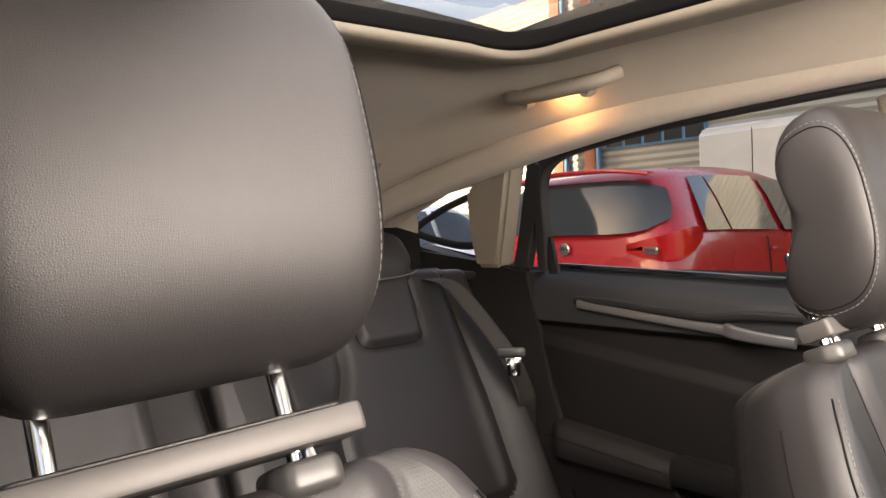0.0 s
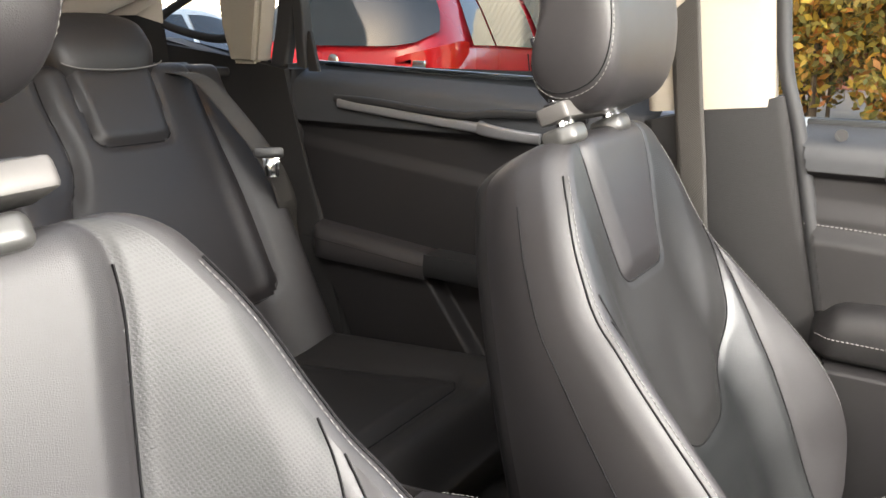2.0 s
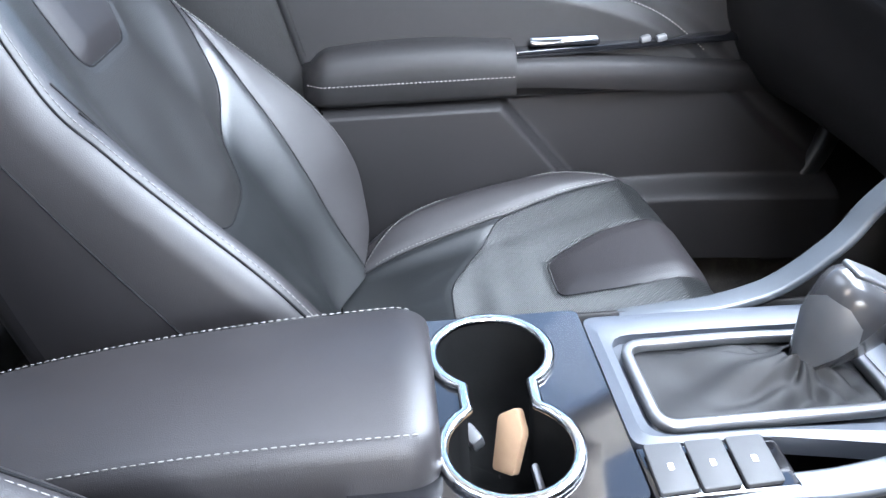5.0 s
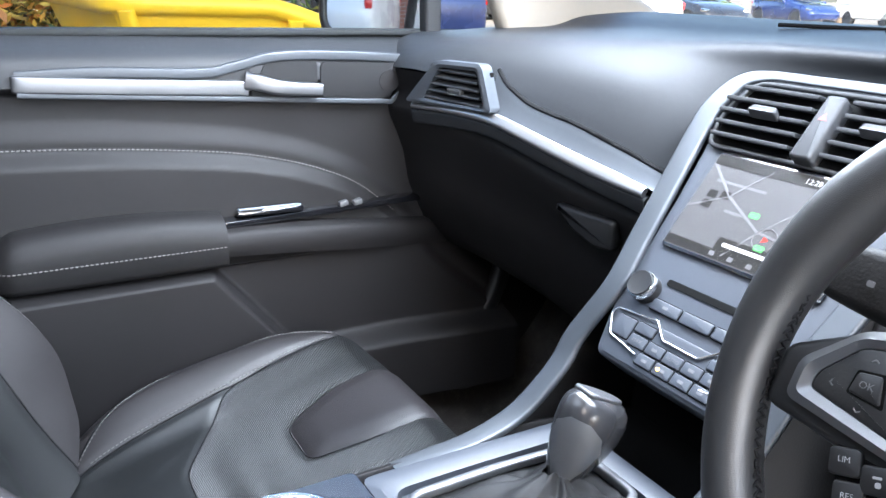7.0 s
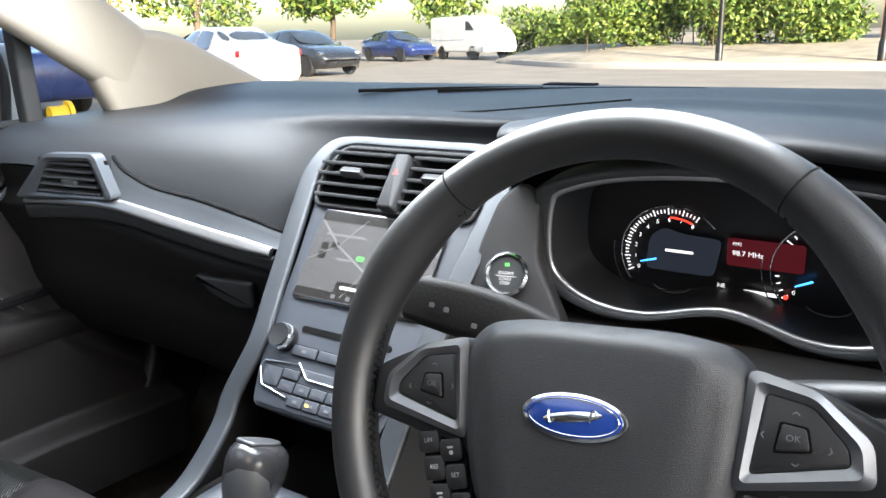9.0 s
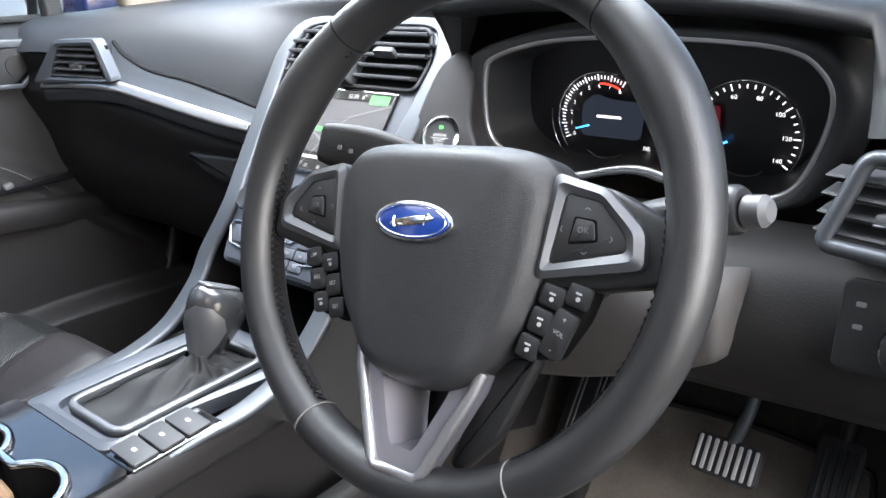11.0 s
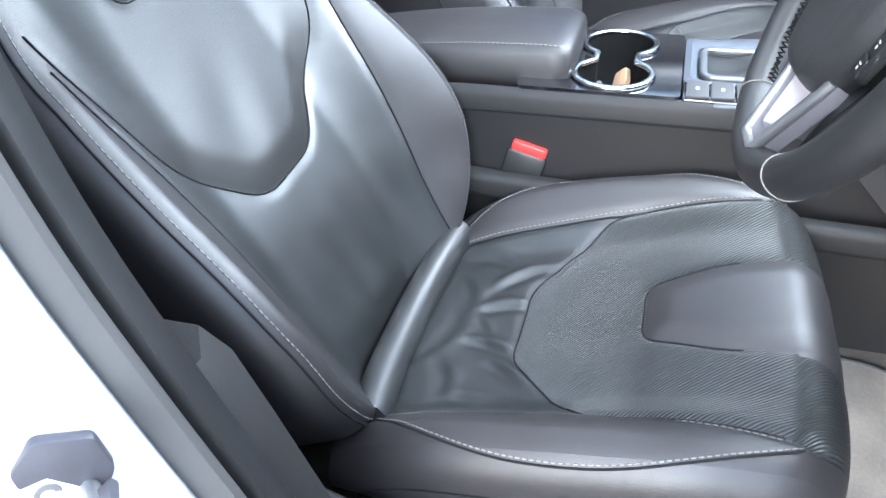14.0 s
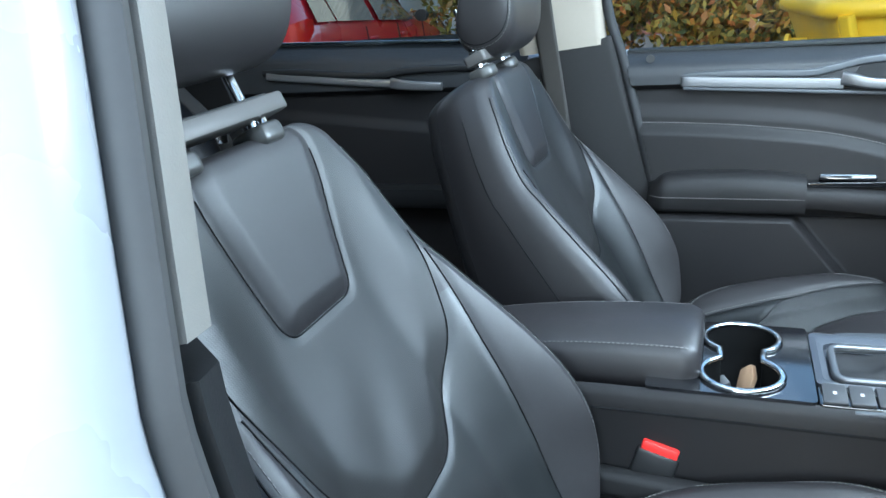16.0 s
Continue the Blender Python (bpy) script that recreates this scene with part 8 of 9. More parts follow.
for y in (-5.2, -12.6):
    box("wall_lamp", (0.3, 0.3, 0.2), pose(-19.75, y, 4.6), HARD, unit, "", 0.04)
box("roof_mass", (12, 37, 9.3), pose(-26.1, -15.5, 4.65), CLAD, unit, "", 0)


# ---- instrument binnacle ----
bin_ = thing("instrument_cluster", "dark instrument cluster with two round dials and chrome bezel", "instrument cluster")
loop = crom([(0.207, 0.885), (0.210, 0.945), (0.228, 0.966), (0.297, 0.984), (0.395, 0.990), (0.515, 0.985), (0.556, 0.966), (0.568, 0.930), (0.548, 0.865), (0.515, 0.843), (0.465, 0.840), (0.392, 0.858), (0.315, 0.840), (0.262, 0.842), (0.226, 0.858)], 6, closed=True)
CC = (0.39, 0.91)
tube("bezel", [(x, 1.040 - 0.10 * (z - 0.91), z) for x, z in loop], 0.0036, BRIGHT, bin_, "chrome bezel", n=10, closed=True, up=(0, 1, 0))
shr = lambda s, y: [(CC[0] + (x - CC[0]) * s, y - 0.10 * (z - 0.91), CC[1] + (z - CC[1]) * s) for x, z in loop]
loft("tunnel", [shr(1.0, 1.042), shr(0.97, 1.07), shr(0.93, 1.10), shr(0.90, 1.122)], HARD, bin_, "matt black tunnel", caps=False, sharp=0)
loft("hood", [shr(1.0, 1.038), shr(1.07, 1.030), shr(1.12, 1.04), shr(1.16, 1.10), shr(1.12, 1.16)], DASH, bin_, "soft grained hood", caps=False, sharp=0)
raw("dial_face", shr(0.92, 1.112), [tuple(range(len(loop)))], DIALBLACK, bin_, "black dial face", smooth=False)
FM = Matrix.Translation((0, 1.110, 0.889)) @ Matrix.Rotation(radians(6), 4, "X") @ RX


def dial(cx, figures, a0, a1, needle, big):
    d = new("dial")
    d.parent = bin_
    R = 0.056
    ring = [FM @ Vector((cx + R * math.cos(t), R * math.sin(t), 0.004)) for t in np.linspace(radians(a0 + 10), radians(a1 - 20), 60)]
    tube("dial_rim", ring, 0.0011, CHROME, d, n=6, up=(0, 1, 0))
    n = (len(figures) - 1)
    for i in range(n * 4 + 1):
        a = radians(a0 + (a1 - a0) * i / (n * 4))
        ln = 0.007 if i % 4 == 0 else 0.004
        slab("tick", rrect(ln, 0.0013, 0.0003), 0.003, 0.0034, LIT, d, "", FM @ Matrix.Rotation(0, 4, "Z") @ Matrix.Translation((cx + (R - 0.006) * math.cos(a), (R - 0.006) * math.sin(a), 0)) @ Matrix.Rotation(a, 4, "Z"), 0)
    for i, f in enumerate(figures):
        a = radians(a0 + (a1 - a0) * i / n)
        text("figure", f, 0.0066, FM @ Matrix.Translation((cx + (R - 0.0155) * math.cos(a), (R - 0.0155) * math.sin(a), 0.0034)), LIT, d)
    a = radians(needle)
    slab("needle", [(0.018, -0.0011), (0.036, -0.0007), (0.036, 0.0007), (0.018, 0.0011)], 0.004, 0.005, BLUE_LIT, d, "blue needle", FM @ Matrix.Translation((cx, 0, 0)) @ Matrix.Rotation(a, 4, "Z"), 0)
    small = [FM @ Vector((cx + 0.022 * math.cos(t), -0.030 + 0.013 * math.sin(t), 0.0035)) for t in np.linspace(radians(205), radians(335), 16)]
    tube("small_gauge", small, 0.0006, MARK, d, n=5, up=(0, 1, 0))
    tube("lens_rim", [FM @ Vector((cx + 0.064 * math.cos(t), 0.064 * math.sin(t), 0.006)) for t in np.linspace(radians(170), radians(300), 40)], 0.0007, CHROME, d, n=5, up=(0, 1, 0))
    return d


dial(0.321, "012345678", 205, 60, 197, True)
dial(0.476, ["0", "20", "40", "60", "80", "100", "120", "140"], 215, -35, 206, True)
slab("trip_panel", rounded_poly([(0.292, -0.018), (0.365, -0.018), (0.372, 0.024), (0.330, 0.026), (0.312, 0.032), (0.296, 0.020)], 0.008), 0.003, 0.0036, TRIPBLUE, bin_, "lit trip panel", FM, 0)
slab("trip_text", rrect(0.030, 0.003, 0.001), 0.0038, 0.004, LIT, bin_, "", FM @ Matrix.Translation((0.328, 0.006, 0)), 0)
slab("radio_panel", rrect(0.074, 0.030, 0.003), 0.003, 0.0036, RADIORED, bin_, "dark red radio panel", FM @ Matrix.Translation((0.414, 0.013, 0)), 0)
text("station", "98.7 MHz", 0.0078, FM @ Matrix.Translation((0.382, 0.012, 0.004)), LIT, bin_, "LEFT")
text("band", "FM1", 0.0055, FM @ Matrix.Translation((0.382, 0.022, 0.004)), LIT, bin_, "LEFT")
text("gear_letters", "RNDS", 0.0085, FM @ Matrix.Translation((0.412, -0.042, 0.004)), LIT, bin_)
text("gear_letter", "P", 0.0085, FM @ Matrix.Translation((0.394, -0.042, 0.004)), AMBER, bin_)
slab("odometer_bar", rrect(0.034, 0.004, 0.001), 0.0036, 0.004, LIT, bin_, "", FM @ Matrix.Translation((0.412, -0.029, 0)), 0)
text("compass", "NE", 0.0065, FM @ Matrix.Translation((0.373, -0.026, 0.004)), LIT, bin_)
lathe("warning_lamp", [(0.0025, 0.0036), (0.0025, 0.0042)], FM @ Matrix.Translation((0.436, -0.029, 0)), REDLIT, bin_, n=12)
redarc = [FM @ Vector((0.321 + 0.043 * math.cos(t), 0.043 * math.sin(t), 0.0038)) for t in np.linspace(radians(95), radians(62), 10)]
tube("red_line", redarc, 0.0011, REDLIT, bin_, "red line", n=5, up=(0, 1, 0))
# start button and its panel
stp = thing("start_panel", "dark panel with chrome-ringed engine start button", "control panel")
PM = Matrix.Translation((0.1855, 0.984, 0.881)) @ Matrix.Rotation(radians(10), 4, "Z") @ Matrix.Rotation(radians(-28), 4, "X") @ RX
slab("panel", rounded_poly([(-0.045, -0.085), (0.062, -0.075), (0.064, -0.040), (0.030, 0.02), (0.022, 0.092), (0.002, 0.105), (-0.022, 0.085), (-0.040, 0.02), (-0.052, -0.03)], 0.014), -0.05, -0.002, TRIM, stp, "grained dark panel", PM, 0.006, 3)
lathe("button_ring", [(0.0238, -0.002), (0.0238, 0.005), (0.0212, 0.0078), (0.0185, 0.004), (0.0185, -0.002)], PM, CHROME, stp, "chrome ring", n=40)
lathe("button", [(0.0183, -0.002), (0.0183, 0.0035), (0.0, 0.004)], PM, HARD, stp, "black start button", n=32)
for w, yy in (("ENGINE", 0.001), ("START", -0.0052), ("STOP", -0.0098)):
    text("lettering", w, 0.0047, PM @ Matrix.Translation((0, yy, 0.0043)), LIT, stp)
slab("letter_rule", rrect(0.022, 0.0005, 0.0001), 0.0041, 0.0044, LIT, stp, "", PM @ Matrix.Translation((0, -0.0022, 0)), 0)
slab("green_lamp", rrect(0.005, 0.0035, 0.001), 0.0041, 0.0046, GREENLIT, stp, "green lamp", PM @ Matrix.Translation((0, 0.010, 0)), 0)
# stalks and column
col = thing("steering_column", "black steering column shroud with two stalks", "steering column")
loft("shroud", [[(0.375 + a, y, z + b) for a, b in rrect(w, h, 0.035)] for y, z, w, h in ((0.775, 0.845, 0.110, 0.070), (0.85, 0.822, 0.130, 0.080), (0.95, 0.795, 0.145, 0.080), (1.03, 0.780, 0.14, 0.07))], HARD, col, "", sharp=50)
sweep("left_stalk", crom([(0.315, 0.838, 0.880), (0.272, 0.824, 0.896), (0.228, 0.816, 0.905), (0.184, 0.812, 0.909)], 6), rrect(0.015, 0.032, 0.006), KNEE, col, "broad indicator stalk", up=(0, 0.4, 1), scale=lambda t: 0.80 + 0.62 * math.sin(math.pi * (0.12 + 0.70 * t)))
for px, pz, w in ((0.212, 0.910, 0.005), (0.226, 0.908, 0.005), (0.252, 0.899, 0.005)):
    slab("stalk_mark", rrect(w, 0.004, 0.001), 0, 0.0004, MARK, col, "", look((px, 0.8025, pz), (px, -0.4, pz + 0.4)), 0)
sweep("right_stalk", crom([(0.440, 0.875, 0.850), (0.475, 0.850, 0.872), (0.51, 0.828, 0.890), (0.545, 0.812, 0.903)], 6), circle(0.0115, 12), HARD, col, "wiper stalk")
lathe("stalk_collar", [(0.0145, 0), (0.0165, 0.004), (0.0165, 0.022), (0.014, 0.026)], look((0.545, 0.812, 0.903), (0.40, 0.838, 0.872)), HARD, col, "ribbed stalk end", n=20)
lathe("stalk_tip", [(0.0105, 0), (0.0105, 0.012), (0.007, 0.016)], look((0.572, 0.807, 0.908), (0.40, 0.838, 0.872)) @ Matrix.Translation((0, 0, 0.0)), STALKTIP, col, "grey stalk tip", n=20)
# lower dash on the driver's side
rings = []
for x in np.linspace(0.150, 0.745, 40):
    t = (x - 0.150) / 0.595
    bulge = 0.030 * math.exp(-((x - 0.40) / 0.14) ** 2)
    prof = [(1.060, 0.822), (1.02, 0.818 + 0.02 * t), (0.970 - bulge * 0.5, 0.805 + 0.015 * t), (0.945 - bulge, 0.77), (0.945 - bulge, 0.725), (0.965, 0.675 + 0.02 * t), (1.02, 0.648 + 0.03 * t), (1.30, 0.66)]
    rings.append(crom([(x, a, b) for a, b in prof], 5))
knee = thing("lower_dash", "grained dark knee panel under the steering wheel", "dashboard panel")
loft("panel", rings, KNEE, knee, "", closed=False, sharp=0)
rings = []
for x in np.linspace(0.200, 0.545, 60):
    u = max(0.0, x - 0.375)
    bot, top = float(interp(x, [0.20, 0.26, 0.34, 0.41, 0.46, 0.524, 0.545], [0.642, 0.645, 0.660, 0.678, 0.697, 0.728, 0.742])), float(interp(x, [0.20, 0.36, 0.44, 0.51, 0.545], [0.772, 0.785, 0.797, 0.804, 0.808]))
    back = 0.085 * float(sstep(0.152, 0.170, u)) ** 2
    rings.append([(x, min(1.0, y + back), z) for y, z in ((0.990, top + 0.004), (0.918, top + 0.002), (0.902, top - 0.008), (0.896, (top + bot) / 2 + 0.01), (0.902, bot + 0.016), (0.918, bot + 0.004), (0.950, bot), (1.0, bot + 0.004))])
loft("column_apron", rings, APRON, knee, "pale grey-brown column apron", closed=False, sharp=0)
MR = pose(0.640, 0.925, 0.885, -12, 0, -12)
vent(knee, MR, 0.11, 0.055, 4)
tube("vent_frame", [MR @ Vector((p[0], -0.004, p[1])) for p in rounded_poly([(-0.045, -0.033), (0.075, -0.033), (0.070, 0.036), (-0.025, 0.036)], 0.010, 4)], 0.0065, GREYTRIM, knee, "satin grey vent frame", n=8, closed=True, up=(0, 1, 0))
ML = Matrix.Translation((0.655, 0.935, 0.79)) @ Matrix.Rotation(radians(-8), 4, "X") @ RX
slab("switch_plate", rrect(0.085, 0.075, 0.008), 0.0, 0.006, HARD, knee, "lighting switch plate", ML, 0.003)
lathe("light_knob", [(0.024, 0.006), (0.024, 0.02), (0.018, 0.024), (0.0, 0.024)], ML @ Matrix.Translation((0.015, -0.01, 0)), HARD, knee, "", n=28)
lathe("knob_ring", [(0.0265, 0.006), (0.0265, 0.012), (0.024, 0.013)], ML @ Matrix.Translation((0.015, -0.01, 0)), CHROME, knee, "chrome ring", n=28)
for yy in (0.0, 0.018):
    slab("mark", rrect(0.007, 0.004, 0.001), 0.0062, 0.0066, MARK, knee, "", ML @ Matrix.Translation((-0.028, yy, 0)), 0)
# ---- screen content ----
scr = SM @ Matrix.Translation((0, 0.1055, 0.0042))
slab("map_screen", rrect(0.180, 0.112, 0.003), 0, 0.0006, MAPGREY, stack, "lit map screen", scr, 0)
for pts, w in (([(-0.09, 0.045), (-0.05, 0.012), (0.0, -0.015), (0.05, -0.02), (0.09, -0.005)], 0.0014), ([(-0.02, -0.05), (0.0, -0.018), (0.03, 0.02), (0.09, 0.04)], 0.0009), ([(-0.09, -0.01), (-0.05, 0.012), (-0.02, 0.05)], 0.0008)):
    sweep("map_road", [scr @ Vector((x, y, 0.0008)) for x, y in pts], [(-w, 0), (w, 0), (w, 0.0003), (-w, 0.0003)], MAPROAD, stack, up=(0, -0.7, 0.7))
slab("title_bar", rrect(0.178, 0.012, 0.001), 0.0008, 0.0011, MAPBAR, stack, "", scr @ Matrix.Translation((0, 0.049, 0)), 0)
text("clock", "12:28   6°", 0.0080, scr @ Matrix.Translation((0.03, 0.0485, 0.0013)), LIT, stack)
for x, y, w in ((-0.045, 0.026, 0.060), (-0.035, -0.004, 0.022), (-0.06, 0.0495, 0.03)):
    slab("map_label", rrect(w, 0.003, 0.001), 0.0008, 0.0010, MAPROAD, stack, "", scr @ Matrix.Translation((x, y, 0)), 0)
slab("place_box", rrect(0.085, 0.014, 0.002), 0.0008, 0.0011, MAPBAR, stack, "", scr @ Matrix.Translation((0.01, -0.038, 0)), 0)
slab("place_label", rrect(0.070, 0.004, 0.001), 0.0012, 0.0014, LIT, stack, "", scr @ Matrix.Translation((0.01, -0.038, 0)), 0)
slab("tool_bar", rrect(0.178, 0.010, 0.001), 0.0008, 0.0010, MAPBAR, stack, "", scr @ Matrix.Translation((0, -0.050, 0)), 0)
for x in (-0.03, -0.008, 0.014):
    slab("tool_mark", rrect(0.006, 0.005, 0.001), 0.0011, 0.0013, MAPROAD, stack, "", scr @ Matrix.Translation((x, -0.050, 0)), 0)
for x, y in ((-0.07, 0.010), (-0.070, -0.002), (-0.055, 0.012)):
    slab("map_button", rrect(0.011, 0.009, 0.001), 0.0008, 0.0011, MAPBAR, stack, "", scr @ Matrix.Translation((x, y, 0)), 0)
lathe("red_marker", [(0.004, 0.001), (0.0, 0.0016)], scr @ Matrix.Translation((0.012, -0.02, 0)), REDLIT, stack, n=3)
tube("marker_ring", [scr @ Vector((0.012 + 0.012 * math.cos(t), -0.02 + 0.012 * math.sin(t), 0.0012)) for t in np.linspace(0, 2 * math.pi, 24, endpoint=False)], 0.0006, MAPROAD, stack, n=5, closed=True, up=(0, -0.7, 0.7))
for x, y in ((-0.012, 0.0), (0.012, -0.030), (0.068, 0.046)):
    slab("green_patch", rrect(0.011 if x < 0.05 else 0.03, 0.006 if x < 0.05 else 0.012, 0.002), 0.0010, 0.0014, GREENLIT, stack, "", scr @ Matrix.Translation((x, y, 0)), 0)
cov = slab("screen_cover", rrect(0.190, 0.120, 0.004), 0.0018, 0.0022, SCREEN_GLASS, stack, "glossy cover glass", scr, 0)
cov.visible_shadow = False
# lettering on the climate buttons
text("lettering", "AUTO", 0.0058, SM @ Matrix.Translation((0.0002, -0.0565, 0.0045)), MARK, stack)
text("lettering", "MAX", 0.0058, SM @ Matrix.Translation((-0.0465, -0.0565, 0.0045)), MARK, stack)
# ---- dash top details ----
for x0, x1, y0, y1 in ((-0.25, 0.02, 1.295, 1.415), (-0.12, 0.26, 1.330, 1.440)):
    tube("defrost_slot", [(x0 + (x1 - x0) * t, y0 + (y1 - y0) * math.sin(t * 1.57), 1.0400) for t in np.linspace(0, 1, 20)], 0.0032, PIPING, dash, "thin black defroster slot", n=6)
box("sensor_recess", (0.085, 0.03, 0.006), pose(0.045, 1.462, 1.042, 2, 0, 0), PIPING, dash, "small black sensor recess", 0.002)
tube("pad_seam", crom([(-0.16, 1.085, 0.992), (-0.05, 1.125, 1.022), (0.08, 1.15, 1.032), (0.25, 1.16, 1.048)], 8), 0.0012, PIPING, dash, n=6)
# ---- pedals, rest, mats ----
ped = thing("brake_pedal", "ribbed brake pedal with bright rubber-edged bars", "pedal")
PB = look((0.486, 1.135, 0.488), (0.50, 1.6, 0.15)) @ Matrix.Scale(0.84, 4)
slab("pad", rrect(0.095, 0.058, 0.010), -0.004, 0.010, RUBBER, ped, "black rubber pad", PB, 0.004)
for i in range(8):
    slab("bar", rrect(0.0055, 0.048, 0.002), 0.010, 0.0135, PEDALBAR, ped, "bright bar", PB @ Matrix.Translation((-0.040 + i * 0.0114, 0, 0)), 0.001)
tube("arm", crom([(0.485, 1.145, 0.50), (0.500, 1.165, 0.56), (0.505, 1.22, 0.68)], 6), 0.009, GREYTRIM, ped, "steel pedal arm", n=8)
acc = thing("accelerator_pedal", "tall narrow worn accelerator pedal", "pedal")
PA = look((0.600, 1.150, 0.485), (0.61, 1.6, 0.20))
slab("pad", rounded_poly([(-0.022, -0.06), (0.022, -0.06), (0.026, 0.06), (-0.026, 0.06)], 0.010), -0.004, 0.010, RUBBER, acc, "worn rubber pad", PA, 0.004)
for i in range(5):
    slab("bar", rrect(0.0045, 0.095, 0.002), 0.010, 0.0118, TRIM_BROWN, acc, "", PA @ Matrix.Translation((-0.016 + i * 0.008, 0, 0)), 0.001)
tube("arm", [(0.602, 1.17, 0.52), (0.605, 1.25, 0.64)], 0.009, HARD, acc, n=8)
rest = thing("foot_rest", "dark foot rest with pale ribbed strips", "foot rest")
RM = look((0.245, 1.235, 0.425), (0.29, 1.75, 0.08))
slab("pad", rounded_poly([(-0.036, -0.14), (0.036, -0.14), (0.040, 0.14), (-0.040, 0.14)], 0.02), -0.03, 0.000, HARD, rest, "ribbed black rest", RM, 0.008)
for i in range(4):
    x = (-0.020, -0.013, 0.010, 0.017)[i]
    slab("strip", rrect(0.0036, 0.22 - 0.02 * (i % 2), 0.0015), 0.000, 0.0030, STALKTIP, rest, "pale strip", RM @ Matrix.Translation((x, -0.02 + 0.010 * (i % 2), 0)), 0.001)
mat = thing("floor_mat", "grey carpet floor mat with bound edge and crumbs", "floor mat", "floor mats")
mo = crom([(0.17, 0.70), (0.15, 0.86), (0.17, 0.98), (0.205, 1.10), (0.255, 1.165), (0.275, 1.24), (0.33, 1.285), (0.58, 1.285), (0.635, 1.24), (0.645, 0.90), (0.62, 0.62), (0.40, 0.60), (0.20, 0.62)], 6, closed=True)


def floor_z(x, y):
    return 0.255 + 0.34 * float(sstep(1.12, 1.45, y)) + 0.17 * math.exp(-(x / 0.13) ** 4) + 0.12 * float(sstep(0.66, 0.76, abs(x)))


bm = bmesh.new()
bm.faces.new([bm.verts.new((x, y, 0)) for x, y in mo])
for y in (1.10, 1.13, 1.16, 1.19, 1.22, 1.25):
    bmesh.ops.bisect_plane(bm, geom=bm.verts[:] + bm.edges[:] + bm.faces[:], plane_co=(0, y, 0), plane_no=(0, 1, 0))
for v in bm.verts:
    v.co.z = floor_z(v.co.x, v.co.y) + 0.004
ext = bmesh.ops.extrude_face_region(bm, geom=bm.faces[:])
bmesh.ops.translate(bm, verts=[v for v in ext["geom"] if isinstance(v, bmesh.types.BMVert)], vec=(0, 0, 0.009))
bmesh.ops.triangulate(bm, faces=bm.faces)
part("mat_carpet", bm, MATMAT, mat, "", True, 40)
tube("edging", [(x, y, floor_z(x, y) + 0.011) for x, y in mo], 0.0045, RUBBER, mat, "dark bound edge", n=6, closed=True)
rng = random.Random(5)
V, Fc = [], []
for i in range(60):
    x, y = rng.uniform(0.25, 0.62), rng.uniform(0.68, 1.1)
    s, z = rng.uniform(0.0008, 0.0022), floor_z(x, y) + 0.0135
    k = len(V)
    V += [(x - s, y - s * 0.6, z), (x + s * 0.8, y - s, z), (x + s, y + s * 0.7, z), (x - s * 0.5, y + s, z), (x, y, z + s)]
    Fc += [(k, k + 1, k + 4), (k + 1, k + 2, k + 4), (k + 2, k + 3, k + 4), (k + 3, k, k + 4)]
tagged(raw("crumbs", V, Fc, CRUMB), "pale crumbs and grit on the mat", "crumbs", kind="stuff")
# ---- door mirror ----
mir = thing("door_mirror", "white door mirror with black rim on the passenger's side", "door mirror")
MM = look((-0.94, 1.000, 1.047), (-0.94 - 0.40, 1.0 + 0.917, 1.047))
shape = rounded_poly([(-0.108, -0.062), (0.095, -0.078), (0.112, 0.02), (0.100, 0.072), (-0.06, 0.078), (-0.104, 0.05)], 0.035, 5)
slab("glass", shape, 0.0, 0.003, MIRROR, mir, "mirror glass", MM, 0)
tube("rim", [MM @ Vector((x * 1.05, y * 1.06, 0.002)) for x, y in shape], 0.009, HARD, mir, "black rim", n=8, closed=True, up=(0.3, -0.9, 0.1))
loft("shell", [[MM @ Vector((x * s + 0.0, y * s, z)) for x, y in shape] for s, z in ((1.10, 0.0), (1.13, -0.03), (1.08, -0.075), (0.85, -0.11), (0.45, -0.13), (0.05, -0.135))], WHITE, mir, "white shell", sharp=0)
sweep("arm", crom([(-0.84, 1.06, 0.975), (-0.78, 1.08, 0.955), (-0.73, 1.09, 0.95)], 5), rrect(0.07, 0.04, 0.015), WHITE, mir, "white mirror foot", up=(0, 0, 1))
# ---- body outside the glass ----
body = thing("car_body", "white car body skin round the windows and driver's doorway", "car body", kind="structure")
loft("bonnet", [[(x, 1.62 + 0.05 * (1 - (x / 0.7) ** 2) + t * 0.85, 0.965 - 0.015 * (x / 0.7) ** 2 - 0.10 * t - 0.06 * t * t) for x in np.linspace(-0.74, 0.74, 24)] for t in np.linspace(0, 1, 10)], WHITE, body, "white bonnet", closed=False, sharp=0)
loft("scuttle", [[(x, 1.52 + 0.05 * (1 - (x / 0.7) ** 2), 1.0), (x, 1.62 + 0.05 * (1 - (x / 0.7) ** 2), 0.966)] for x in np.linspace(-0.74, 0.74, 24)], RUBBER, body, "black scuttle panel", closed=False)
sweep("left_skin", [(-0.79, -1.3, 0.70), (-0.80, 0.3, 0.70), (-0.79, 1.5, 0.70)], rrect(0.04, 0.60, 0.02), WHITE, body, "white left flank")
sweep("left_skin_front", [(-0.80, 1.05, 0.70), (-0.84, 1.6, 0.70), (-0.82, 2.4, 0.66)], rrect(0.05, 0.52, 0.02), WHITE, body, "white wing")
